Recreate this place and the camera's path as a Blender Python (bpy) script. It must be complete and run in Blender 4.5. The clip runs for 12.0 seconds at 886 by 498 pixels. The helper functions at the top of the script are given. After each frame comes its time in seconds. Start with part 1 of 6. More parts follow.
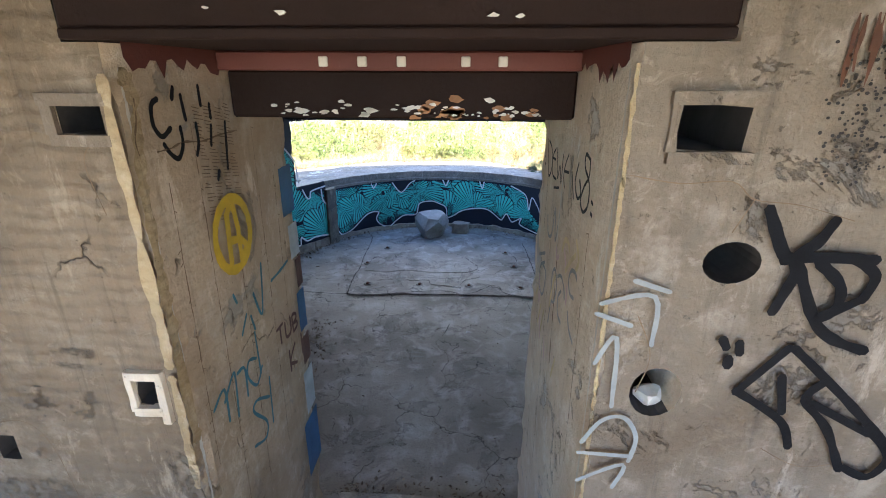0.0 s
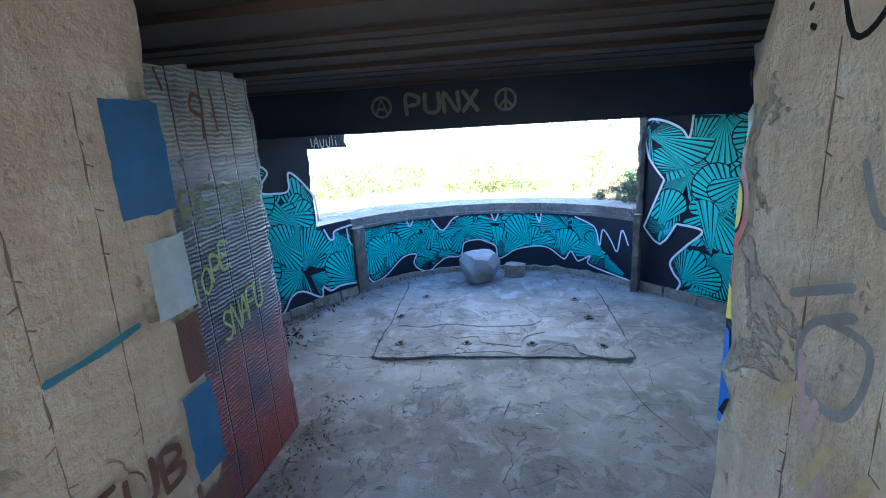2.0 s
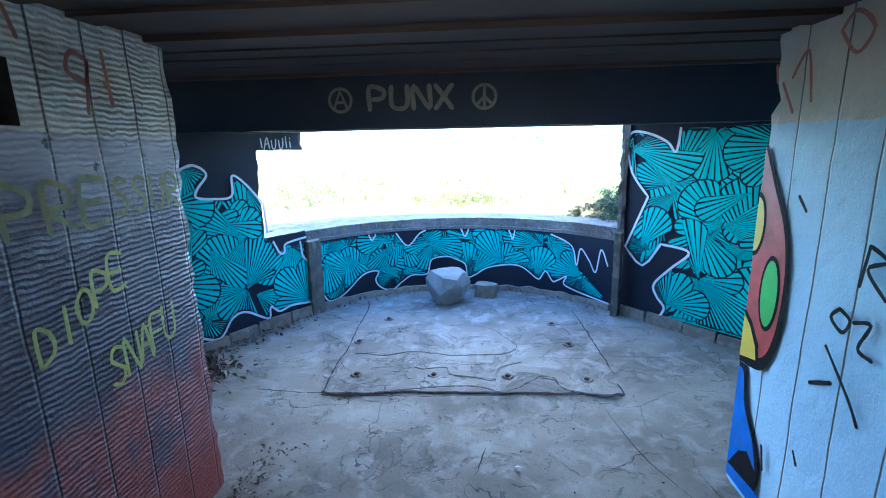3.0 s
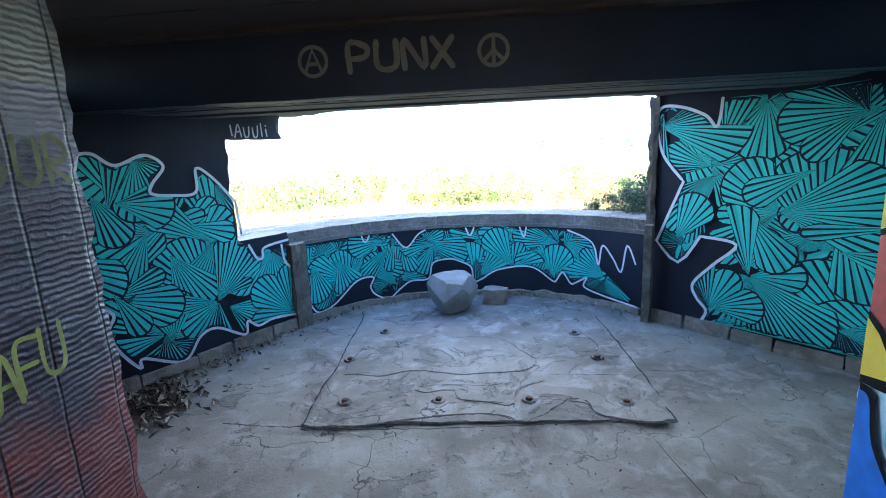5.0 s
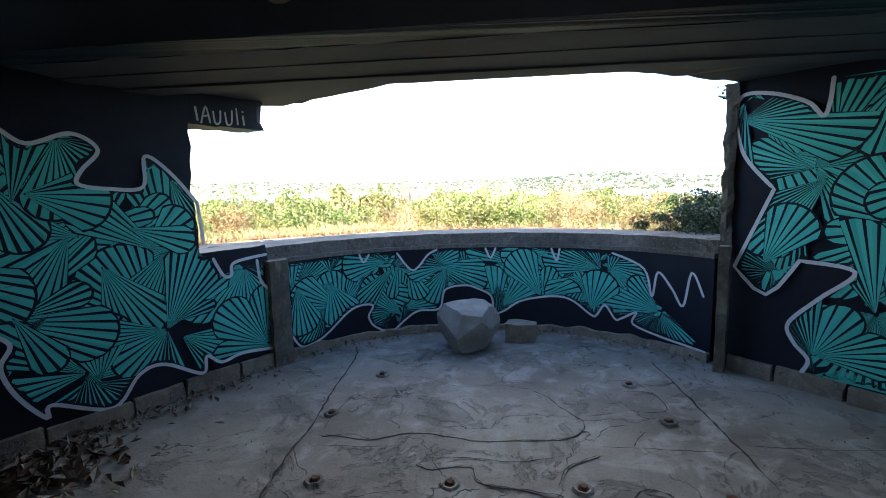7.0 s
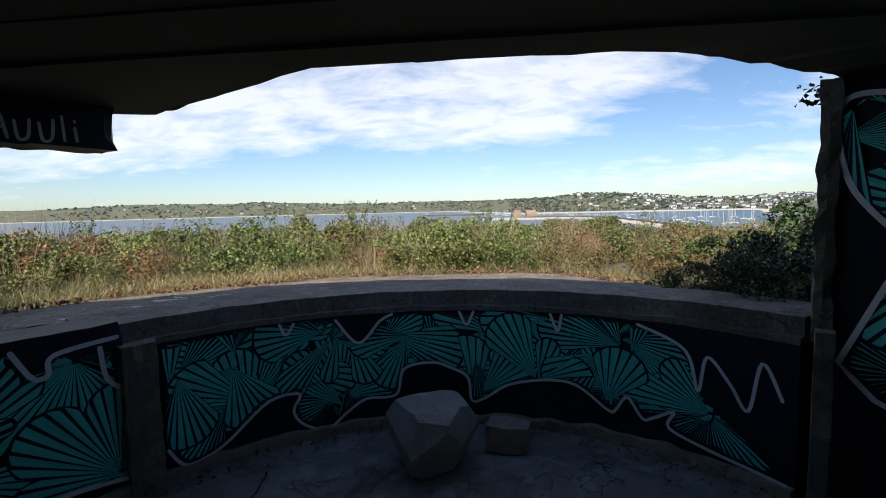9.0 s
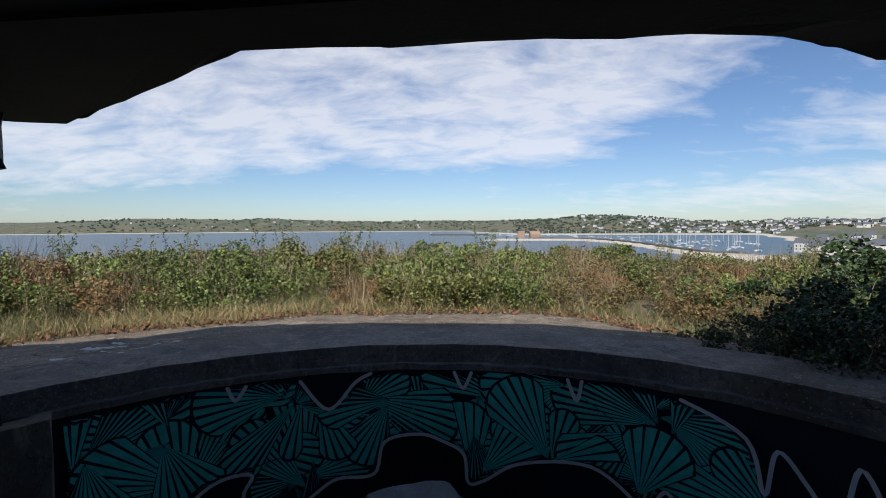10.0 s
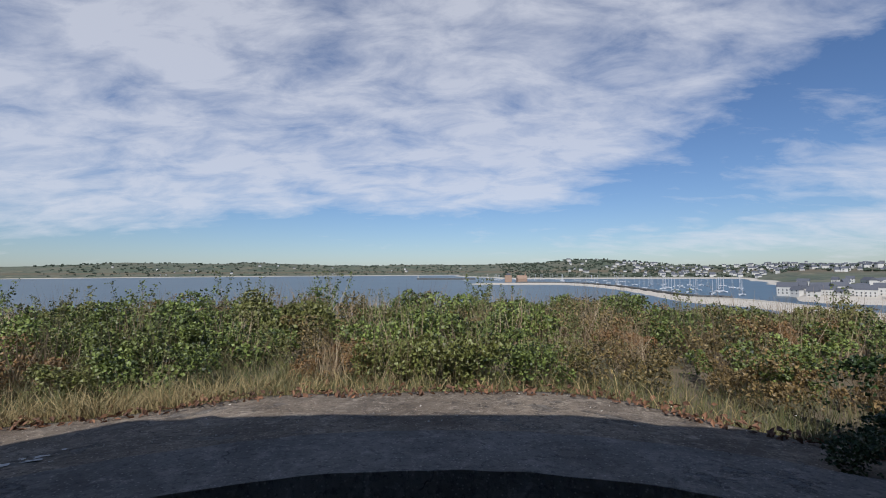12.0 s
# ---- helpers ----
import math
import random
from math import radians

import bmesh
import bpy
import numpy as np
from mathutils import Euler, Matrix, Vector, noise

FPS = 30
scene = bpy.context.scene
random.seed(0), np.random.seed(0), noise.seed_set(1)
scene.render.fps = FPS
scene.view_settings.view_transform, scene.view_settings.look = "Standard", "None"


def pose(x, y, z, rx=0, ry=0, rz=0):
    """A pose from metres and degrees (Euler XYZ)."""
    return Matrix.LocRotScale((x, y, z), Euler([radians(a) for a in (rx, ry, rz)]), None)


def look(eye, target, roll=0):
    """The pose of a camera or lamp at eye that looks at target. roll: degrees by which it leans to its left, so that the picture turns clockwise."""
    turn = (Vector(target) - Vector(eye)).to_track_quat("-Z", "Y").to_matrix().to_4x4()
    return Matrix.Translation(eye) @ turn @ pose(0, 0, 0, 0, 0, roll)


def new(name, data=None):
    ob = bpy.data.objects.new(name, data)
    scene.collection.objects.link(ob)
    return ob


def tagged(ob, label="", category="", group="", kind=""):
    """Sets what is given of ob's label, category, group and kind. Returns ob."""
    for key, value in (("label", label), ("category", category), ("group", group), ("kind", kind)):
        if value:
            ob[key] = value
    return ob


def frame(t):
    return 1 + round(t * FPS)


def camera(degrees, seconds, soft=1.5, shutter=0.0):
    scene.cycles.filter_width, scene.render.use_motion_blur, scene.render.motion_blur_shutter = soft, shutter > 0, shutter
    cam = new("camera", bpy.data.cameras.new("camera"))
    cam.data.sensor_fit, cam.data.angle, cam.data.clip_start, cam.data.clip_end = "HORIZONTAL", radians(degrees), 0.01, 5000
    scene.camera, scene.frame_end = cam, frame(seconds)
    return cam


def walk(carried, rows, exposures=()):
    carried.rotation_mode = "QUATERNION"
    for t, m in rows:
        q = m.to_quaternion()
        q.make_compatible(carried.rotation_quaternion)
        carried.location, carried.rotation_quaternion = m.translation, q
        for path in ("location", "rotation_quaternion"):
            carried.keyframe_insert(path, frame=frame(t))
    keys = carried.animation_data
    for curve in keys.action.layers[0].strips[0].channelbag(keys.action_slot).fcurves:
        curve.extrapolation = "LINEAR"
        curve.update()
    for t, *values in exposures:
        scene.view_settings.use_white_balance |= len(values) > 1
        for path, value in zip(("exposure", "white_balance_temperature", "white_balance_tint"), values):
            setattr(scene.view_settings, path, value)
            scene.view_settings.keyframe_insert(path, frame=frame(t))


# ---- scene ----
cam = camera(86.5, 12.0, soft=1.0)
PATH = [
    (0, (0.175, 0.057, 2.596), (0.053, 1.928, 1.9), 0.2),
    (0.5, (0.124, 0.294, 2.369), (-0.106, 2.175, 1.729), 0.8),
    (0.7, (0.1, 0.44, 2.3), (-0.176, 2.323, 1.684), 0.6),
    (1, (0.116, 0.667, 2.268), (-0.194, 2.552, 1.675), -0.6),
    (1.3, (0.136, 0.893, 2.226), (-0.184, 2.788, 1.672), -2.5),
    (1.5, (0.124, 1.017, 2.195), (-0.211, 2.914, 1.656), -3.3),
    (2, (0.046, 1.325, 2.104), (-0.276, 3.237, 1.612), -3.3),
    (2.5, (-0.008, 1.638, 2.029), (-0.29, 3.566, 1.577), -2.8),
    (3, (-0.054, 1.875, 1.98), (-0.227, 3.82, 1.549), -1.1),
    (3.2, (-0.066, 1.953, 1.962), (-0.215, 3.9, 1.53), -0.8),
    (4.8, (-0.115, 2.477, 1.791), (-0.288, 4.428, 1.387), -2.4),
    (5, (-0.124, 2.558, 1.755), (-0.305, 4.509, 1.355), -2.6),
    (5.5, (-0.154, 2.722, 1.662), (-0.365, 4.673, 1.276), -2.6),
    (6, (-0.221, 2.919, 1.616), (-0.424, 4.878, 1.269), -1.8),
    (6.5, (-0.262, 3.217, 1.483), (-0.473, 5.184, 1.187), -1.2),
    (7, (-0.247, 3.494, 1.471), (-0.475, 5.464, 1.21), -1.4),
    (7.5, (-0.203, 3.837, 1.524), (-0.405, 5.814, 1.293), -1.8),
    (7.7, (-0.172, 3.958, 1.531), (-0.362, 5.937, 1.313), -2.3),
    (9.3, (-0.113, 5.028, 1.644), (-0.324, 7.011, 1.489), -1.0),
    (9.5, (-0.119, 5.148, 1.668), (-0.324, 7.133, 1.531), -0.6),
    (10, (-0.117, 5.481, 1.708), (-0.341, 7.466, 1.615), -0.3),
    (10.5, (-0.173, 5.736, 1.718), (-0.387, 7.724, 1.667), -0.1),
    (11, (-0.231, 5.955, 1.737), (-0.416, 7.946, 1.737), -0.2),
    (11.5, (-0.251, 6.17, 1.748), (-0.414, 8.163, 1.796), -0.4),
    (12, (-0.272, 6.421, 1.773), (-0.441, 8.412, 1.867), -0.3),
]
EXPOSURES = [(0, 3.6, 6000, 10), (0.5, 3.85, 5750, 9), (1.0, 4.03, 5500, 8), (1.5, 4.2, 5250, 7), (2.0, 4.2, 5050, 6), (3.0, 4.5, 4800, 4), (5.0, 4.2, 5600, 6), (5.5, 4.05, 5900, 7), (6.0, 3.65, 6100, 7),
             (6.5, 3.4, 6150, 7), (7.0, 2.95, 6500, 7), (7.5, 2.3, 6900, 7), (7.7, 2.0, 6900, 7), (9.3, 0.35, 6500, 10), (9.5, 0.3, 6500, 10), (10.0, 0.1, 6300, 11), (11, -0.1, 6050, 12), (12, -0.22, 6000, 12)]
walk(cam, [(t, look(eye, target, roll)) for t, eye, target, roll in PATH], EXPOSURES)

# ---- sky and sun ----
SUN_EL, SUN_AZ = 43.5, 186.0      # degrees; azimuth clockwise from straight ahead
world = bpy.data.worlds.new("sky")
scene.world = world
world.use_nodes = True
wt = world.node_tree
wt.nodes.clear()


def wn(kind, **kw):
    n = wt.nodes.new(kind)
    for k, v in kw.items():
        n.inputs[k].default_value = v
    return n


def build_sky():
    L = wt.links.new
    out = wt.nodes.new("ShaderNodeOutputWorld")
    bg = wn("ShaderNodeBackground", Strength=0.085)
    sky = wt.nodes.new("ShaderNodeTexSky")
    sky.sky_type = "NISHITA"
    sky.sun_disc = False
    sky.sun_elevation = radians(SUN_EL)
    sky.sun_rotation = radians(SUN_AZ)
    sky.air_density, sky.dust_density, sky.ozone_density = 1.0, 0.3, 2.2
    tc = wt.nodes.new("ShaderNodeTexCoord")
    sep = wt.nodes.new("ShaderNodeSeparateXYZ")
    L(tc.outputs["Generated"], sep.inputs[0])
    zc = wn("ShaderNodeMath")
    zc.operation = "MAXIMUM"
    L(sep.outputs[2], zc.inputs[0])
    zc.inputs[1].default_value = 0.0
    za = wn("ShaderNodeMath")
    L(zc.outputs[0], za.inputs[0])
    za.inputs[1].default_value = 0.09
    px, py = wn("ShaderNodeMath"), wn("ShaderNodeMath")
    for m, o in ((px, 0), (py, 1)):
        m.operation = "DIVIDE"
        L(sep.outputs[o], m.inputs[0])
        L(za.outputs[0], m.inputs[1])
    cv = wt.nodes.new("ShaderNodeCombineXYZ")
    L(px.outputs[0], cv.inputs[0])
    L(py.outputs[0], cv.inputs[1])
    def m(op, a, b=0.0, c=0.0):
        node = wt.nodes.new("ShaderNodeMath")
        node.operation = op
        for k, v in enumerate((a, b, c)):
            if isinstance(v, (int, float)):
                node.inputs[k].default_value = v
            else:
                L(v, node.inputs[k])
        return node.outputs[0]

    def step(v, lo, hi):
        node = wt.nodes.new("ShaderNodeMapRange")
        node.interpolation_type = "SMOOTHSTEP"
        node.inputs[1].default_value, node.inputs[2].default_value = lo, hi
        L(v, node.inputs[0])
        return node.outputs[0]

    mp = wt.nodes.new("ShaderNodeMapping")
    mp.inputs["Rotation"].default_value = (0, 0, radians(-24))
    mp.inputs["Scale"].default_value = (0.75, 1.25, 1)
    low = m("ADD", zc.outputs[0], 0.24)
    cloud = wt.nodes.new("ShaderNodeCombineXYZ")
    L(m("DIVIDE", sep.outputs[0], low), cloud.inputs[0])
    L(m("DIVIDE", sep.outputs[1], low), cloud.inputs[1])
    L(cloud.outputs[0], mp.inputs[0])
    big = wn("ShaderNodeTexNoise", Scale=1.1, Detail=3.0, Roughness=0.5)
    fine = wn("ShaderNodeTexNoise", Scale=4.6, Detail=11.0, Roughness=0.62, Distortion=0.35)
    for t in (big, fine):
        L(mp.outputs[0], t.inputs["Vector"])
    u, v = px.outputs[0], py.outputs[0]
    # the broad cloud bank overhead, with its ragged end towards the town
    edge = m("ADD", u, m("MULTIPLY", m("SUBTRACT", v, 1.7), 0.16))
    bank = m("MULTIPLY", m("MULTIPLY", step(edge, 1.65, 0.75), step(v, 5.2, 3.7)), step(v, -0.2, 1.5))
    # one smaller heap beside it and thin streaks low over the coast
    heap = step(m("SQRT", m("ADD", m("POWER", m("MULTIPLY", m("SUBTRACT", u, 2.75), 0.85), 2.0), m("POWER", m("SUBTRACT", v, 3.3), 2.0))), 1.5, 0.2)
    streak = m("MULTIPLY", step(sep.outputs[0], -0.05, 0.4), m("MULTIPLY", step(sep.outputs[2], 0.115, 0.075), step(sep.outputs[2], 0.012, 0.05)))
    cover = m("ADD", m("ADD", m("MULTIPLY", bank, 0.34), m("MULTIPLY", heap, 0.26)), m("MULTIPLY", streak, 0.26))
    side = m("ADD", m("ADD", m("MULTIPLY", big.outputs[0], 0.42), m("MULTIPLY", fine.outputs[0], 0.78)), cover)
    ramp = wt.nodes.new("ShaderNodeValToRGB")
    ramp.color_ramp.elements[0].position = 0.69
    ramp.color_ramp.elements[1].position = 1.0
    L(side, ramp.inputs[0])
    amt = wn("ShaderNodeMath")
    amt.operation = "MULTIPLY"
    L(ramp.outputs[0], amt.inputs[0])
    amt.inputs[1].default_value = 0.68
    mix = wt.nodes.new("ShaderNodeMix")
    mix.data_type = "RGBA"
    L(amt.outputs[0], mix.inputs[0])
    # a clear azure day
    tint = wt.nodes.new("ShaderNodeMix")
    tint.data_type, tint.blend_type = "RGBA", "MULTIPLY"
    tint.inputs[0].default_value = 1.0
    L(sky.outputs[0], tint.inputs[6])
    tint.inputs[7].default_value = (0.86, 0.97, 1.14, 1)
    L(tint.outputs[2], mix.inputs[6])
    mix.inputs[7].default_value = (10.2, 10.1, 10.2, 1)
    L(mix.outputs[2], bg.inputs[0])
    L(bg.outputs[0], out.inputs[0])


build_sky()
sun = new("sun", bpy.data.lights.new("sun", "SUN"))
sun.data.energy, sun.data.angle, sun.data.color = 5.0, radians(0.53), (1.0, 0.95, 0.88)
_a, _e = radians(SUN_AZ), radians(SUN_EL)
SUN_DIR = Vector((math.sin(_a) * math.cos(_e), math.cos(_a) * math.cos(_e), math.sin(_e)))
sun.matrix_world = look(SUN_DIR * 50, (0, 0, 0))

# ---- materials ----


class Nodes:
    """A short way to write node materials."""

    def __init__(self, name, rough=0.85, metal=0.0):
        self.m = bpy.data.materials.new(name)
        self.m.use_nodes = True
        self.t = self.m.node_tree
        self.b = self.t.nodes["Principled BSDF"]
        self.b.inputs["Roughness"].default_value = rough
        self.b.inputs["Metallic"].default_value = metal
        self.co = self.t.nodes.new("ShaderNodeTexCoord").outputs["Object"]

    def link(self, a, b):
        self.t.links.new(a, b)

    def scaled(self, sx, sy, sz, rz=0.0):
        n = self.t.nodes.new("ShaderNodeMapping")
        n.inputs["Scale"].default_value = (sx, sy, sz)
        n.inputs["Rotation"].default_value = (0, 0, rz)
        self.link(self.co, n.inputs[0])
        return n.outputs[0]

    def noise(self, scale, detail=6.0, rough=0.6, vec=None, dist=0.0):
        n = self.t.nodes.new("ShaderNodeTexNoise")
        n.inputs["Scale"].default_value = scale
        n.inputs["Detail"].default_value = detail
        n.inputs["Roughness"].default_value = rough
        n.inputs["Distortion"].default_value = dist
        self.link(vec or self.co, n.inputs["Vector"])
        return n.outputs[0]

    def voronoi(self, scale, vec=None, feature="F1"):
        n = self.t.nodes.new("ShaderNodeTexVoronoi")
        n.feature = feature
        n.inputs["Scale"].default_value = scale
        self.link(vec or self.co, n.inputs["Vector"])
        return n.outputs[0]

    def wave(self, scale, axis="Z", dist=1.0, detail=2.0, vec=None):
        n = self.t.nodes.new("ShaderNodeTexWave")
        n.bands_direction = axis
        n.inputs["Scale"].default_value = scale
        n.inputs["Distortion"].default_value = dist
        n.inputs["Detail"].default_value = detail
        self.link(vec or self.co, n.inputs["Vector"])
        return n.outputs[1]

    def ramp(self, fac, lo, hi, a=0.0, b=1.0):
        n = self.t.nodes.new("ShaderNodeMapRange")
        n.inputs[1].default_value, n.inputs[2].default_value = lo, hi
        n.inputs[3].default_value, n.inputs[4].default_value = a, b
        self.link(fac, n.inputs[0])
        return n.outputs[0]

    def math(self, op, a, b):
        n = self.t.nodes.new("ShaderNodeMath")
        n.operation = op
        for i, v in enumerate((a, b)):
            if isinstance(v, (int, float)):
                n.inputs[i].default_value = v
            else:
                self.link(v, n.inputs[i])
        return n.outputs[0]

    def mix(self, fac, a, b, kind="MIX"):
        n = self.t.nodes.new("ShaderNodeMix")
        n.data_type, n.blend_type = "RGBA", kind
        for i, v in ((0, fac), (6, a), (7, b)):
            if isinstance(v, (int, float)):
                n.inputs[i].default_value = v
            elif isinstance(v, tuple):
                n.inputs[i].default_value = (*v, 1)
            else:
                self.link(v, n.inputs[i])
        return n.outputs[2]

    def axis(self, i):
        n = self.t.nodes.new("ShaderNodeSeparateXYZ")
        self.link(self.co, n.inputs[0])
        return n.outputs[i]

    def island(self):
        return self.t.nodes.new("ShaderNodeNewGeometry").outputs["Random Per Island"]

    def obrandom(self):
        return self.t.nodes.new("ShaderNodeObjectInfo").outputs["Random"]

    def bump(self, *heights, dist=0.01):
        prev = None
        for h, strength in heights:
            n = self.t.nodes.new("ShaderNodeBump")
            n.inputs["Strength"].default_value = strength
            n.inputs["Distance"].default_value = dist
            self.link(h, n.inputs["Height"])
            if prev:
                self.link(prev, n.inputs["Normal"])
            prev = n.outputs[0]
        self.link(prev, self.b.inputs["Normal"])

    def bent(self, scale, amount):
        """Object coordinates pushed about by noise, for wandering lines."""
        nz = self.t.nodes.new("ShaderNodeTexNoise")
        nz.inputs["Scale"].default_value = scale
        nz.inputs["Detail"].default_value = 5
        self.link(self.co, nz.inputs["Vector"])
        v = self.t.nodes.new("ShaderNodeVectorMath")
        v.operation = "MULTIPLY_ADD"
        self.link(nz.outputs[1], v.inputs[0])
        v.inputs[1].default_value = (amount,) * 3
        self.link(self.co, v.inputs[2])
        return v.outputs[0]

    def colour(self, c):
        if isinstance(c, tuple):
            self.b.inputs["Base Color"].default_value = (*c, 1)
        else:
            self.link(c, self.b.inputs["Base Color"])
        return self.m


def m_concrete(name, base, dark, pale, ribs="Z", rib_scale=9.0, rib_amt=0.25, stain=0.5, scratch=0.35, specks=0.0):
    n = Nodes(name, 0.9)
    big = n.noise(1.7, 5)
    mid = n.noise(8, 8, 0.65)
    fine = n.noise(70, 6, 0.7)
    drip = n.noise(3.0, 6, 0.6, n.scaled(5, 5, 0.55))
    c = n.mix(n.ramp(big, 0.35, 0.65), base, dark)
    c = n.mix(n.ramp(mid, 0.5, 0.75), c, pale)
    c = n.mix(n.ramp(drip, 0.55, 0.8, 0, stain), c, tuple(v * 0.35 for v in dark))
    c = n.mix(n.ramp(n.noise(30, 7, 0.75), 0.50, 0.64, 0, scratch * 0.5), c, tuple(v * 0.6 for v in dark))
    c = n.mix(n.ramp(n.noise(12, 8, 0.7, dist=1.0), 0.56, 0.66, 0, 0.4), c, tuple(min(0.85, v * 1.2) for v in pale))
    c = n.mix(n.ramp(fine, 0.54, 0.76, 0, scratch * 0.6), c, tuple(v * 0.5 for v in dark))
    pits = n.ramp(n.voronoi(24), 0.0, 0.10)
    c = n.mix(n.math("MAXIMUM", pits, n.ramp(n.noise(7, 3), 0.40, 0.52)), tuple(v * 0.35 for v in dark), c)
    # lost skin: sharp-edged shallow scars, damp brown zones and pale lime runs
    skin = n.ramp(n.noise(2.7, 11, 0.72, dist=0.5), 0.575, 0.60)
    c = n.mix(n.math("MULTIPLY", skin, 0.72), c, n.mix(n.noise(40, 6, 0.7), (dark[0] * 0.7, dark[1] * 0.75, dark[2] * 0.85), (pale[0] * 0.62, pale[1] * 0.68, pale[2] * 0.76)))
    c = n.mix(n.ramp(n.noise(1.1, 6, 0.6, dist=0.5), 0.50, 0.66, 0, 0.6), c, (dark[0] * 0.75, dark[1] * 0.66, dark[2] * 0.55))
    chips = n.ramp(n.noise(13, 10, 0.74), 0.635, 0.655)
    c = n.mix(n.math("MULTIPLY", chips, 0.65), c, tuple(v * 0.42 for v in dark))
    lime = n.ramp(n.noise(1.0, 9, 0.72, n.scaled(6, 6, 2.0)), 0.60, 0.66, 0, 0.55)
    c = n.mix(lime, c, tuple(min(0.85, v * 1.3) for v in pale))
    # upright scratches and wandering hairline cracks
    c = n.mix(n.ramp(n.noise(1.0, 8, 0.7, n.scaled(26, 26, 1.6)), 0.57, 0.66, 0, scratch), c, tuple(v * 0.45 for v in dark))
    crack = n.math("MAXIMUM", n.ramp(n.voronoi(1.9, n.bent(3, 0.5), "DISTANCE_TO_EDGE"), 0.0, 0.012), n.ramp(n.noise(2.2, 3), 0.35, 0.41))
    c = n.mix(crack, tuple(v * 0.3 for v in dark), c)
    c = n.mix(n.ramp(n.noise(90, 4, 0.7), 0.64, 0.70, 0, scratch * 0.6), c, tuple(v * 0.35 for v in dark))
    if specks:
        c = n.mix(n.ramp(n.voronoi(46), 0.10, 0.24, specks, 0.0), c, tuple(min(0.8, v * 1.7) for v in pale))
        c = n.mix(n.ramp(n.noise(30, 9, 0.78), 0.54, 0.60, 0, specks), c, tuple(v * 0.4 for v in dark))
    heights = [(n.wave(rib_scale, ribs, 4.0, 4), rib_amt), (mid, 0.5), (n.noise(22, 8, 0.7), 0.5), (fine, 0.45), (n.math("SUBTRACT", 1.0, skin), 0.8), (n.math("SUBTRACT", 1.0, chips), 0.6), (crack, 0.6)]
    n.bump(*heights, dist=0.014)
    return n.colour(c)


TAN = m_concrete("stained_tan_concrete", (0.285, 0.225, 0.16), (0.185, 0.145, 0.105), (0.42, 0.345, 0.27), "Z", 9, 0.06, 0.42)
JAMBM = m_concrete("pale_board_concrete", (0.75, 0.64, 0.49), (0.62, 0.51, 0.37), (0.80, 0.73, 0.62), "Z", 9, 0.06, 0.3, scratch=0.18)
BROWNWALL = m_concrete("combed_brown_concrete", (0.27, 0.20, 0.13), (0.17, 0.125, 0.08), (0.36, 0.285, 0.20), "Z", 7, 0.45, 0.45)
JAMBTAN = m_concrete("tan_board_concrete", (0.55, 0.43, 0.295), (0.42, 0.315, 0.205), (0.63, 0.54, 0.42), "Z", 9, 0.08, 0.35, scratch=0.2)
GREYWALL = m_concrete("rough_grey_concrete", (0.35, 0.29, 0.21), (0.21, 0.18, 0.145), (0.45, 0.39, 0.30), "X", 3, 0.1, 0.35)
SLABM = m_concrete("weathered_slab_concrete", (0.25, 0.195, 0.135), (0.13, 0.10, 0.07), (0.38, 0.315, 0.235), "X", 2, 0.05, 0.2, scratch=0.6, specks=0.75)
RIMM = m_concrete("worn_grey_rim_concrete", (0.22, 0.195, 0.165), (0.125, 0.112, 0.096), (0.33, 0.29, 0.245), "X", 2, 0.05, 0.3, scratch=0.5, specks=0.5)


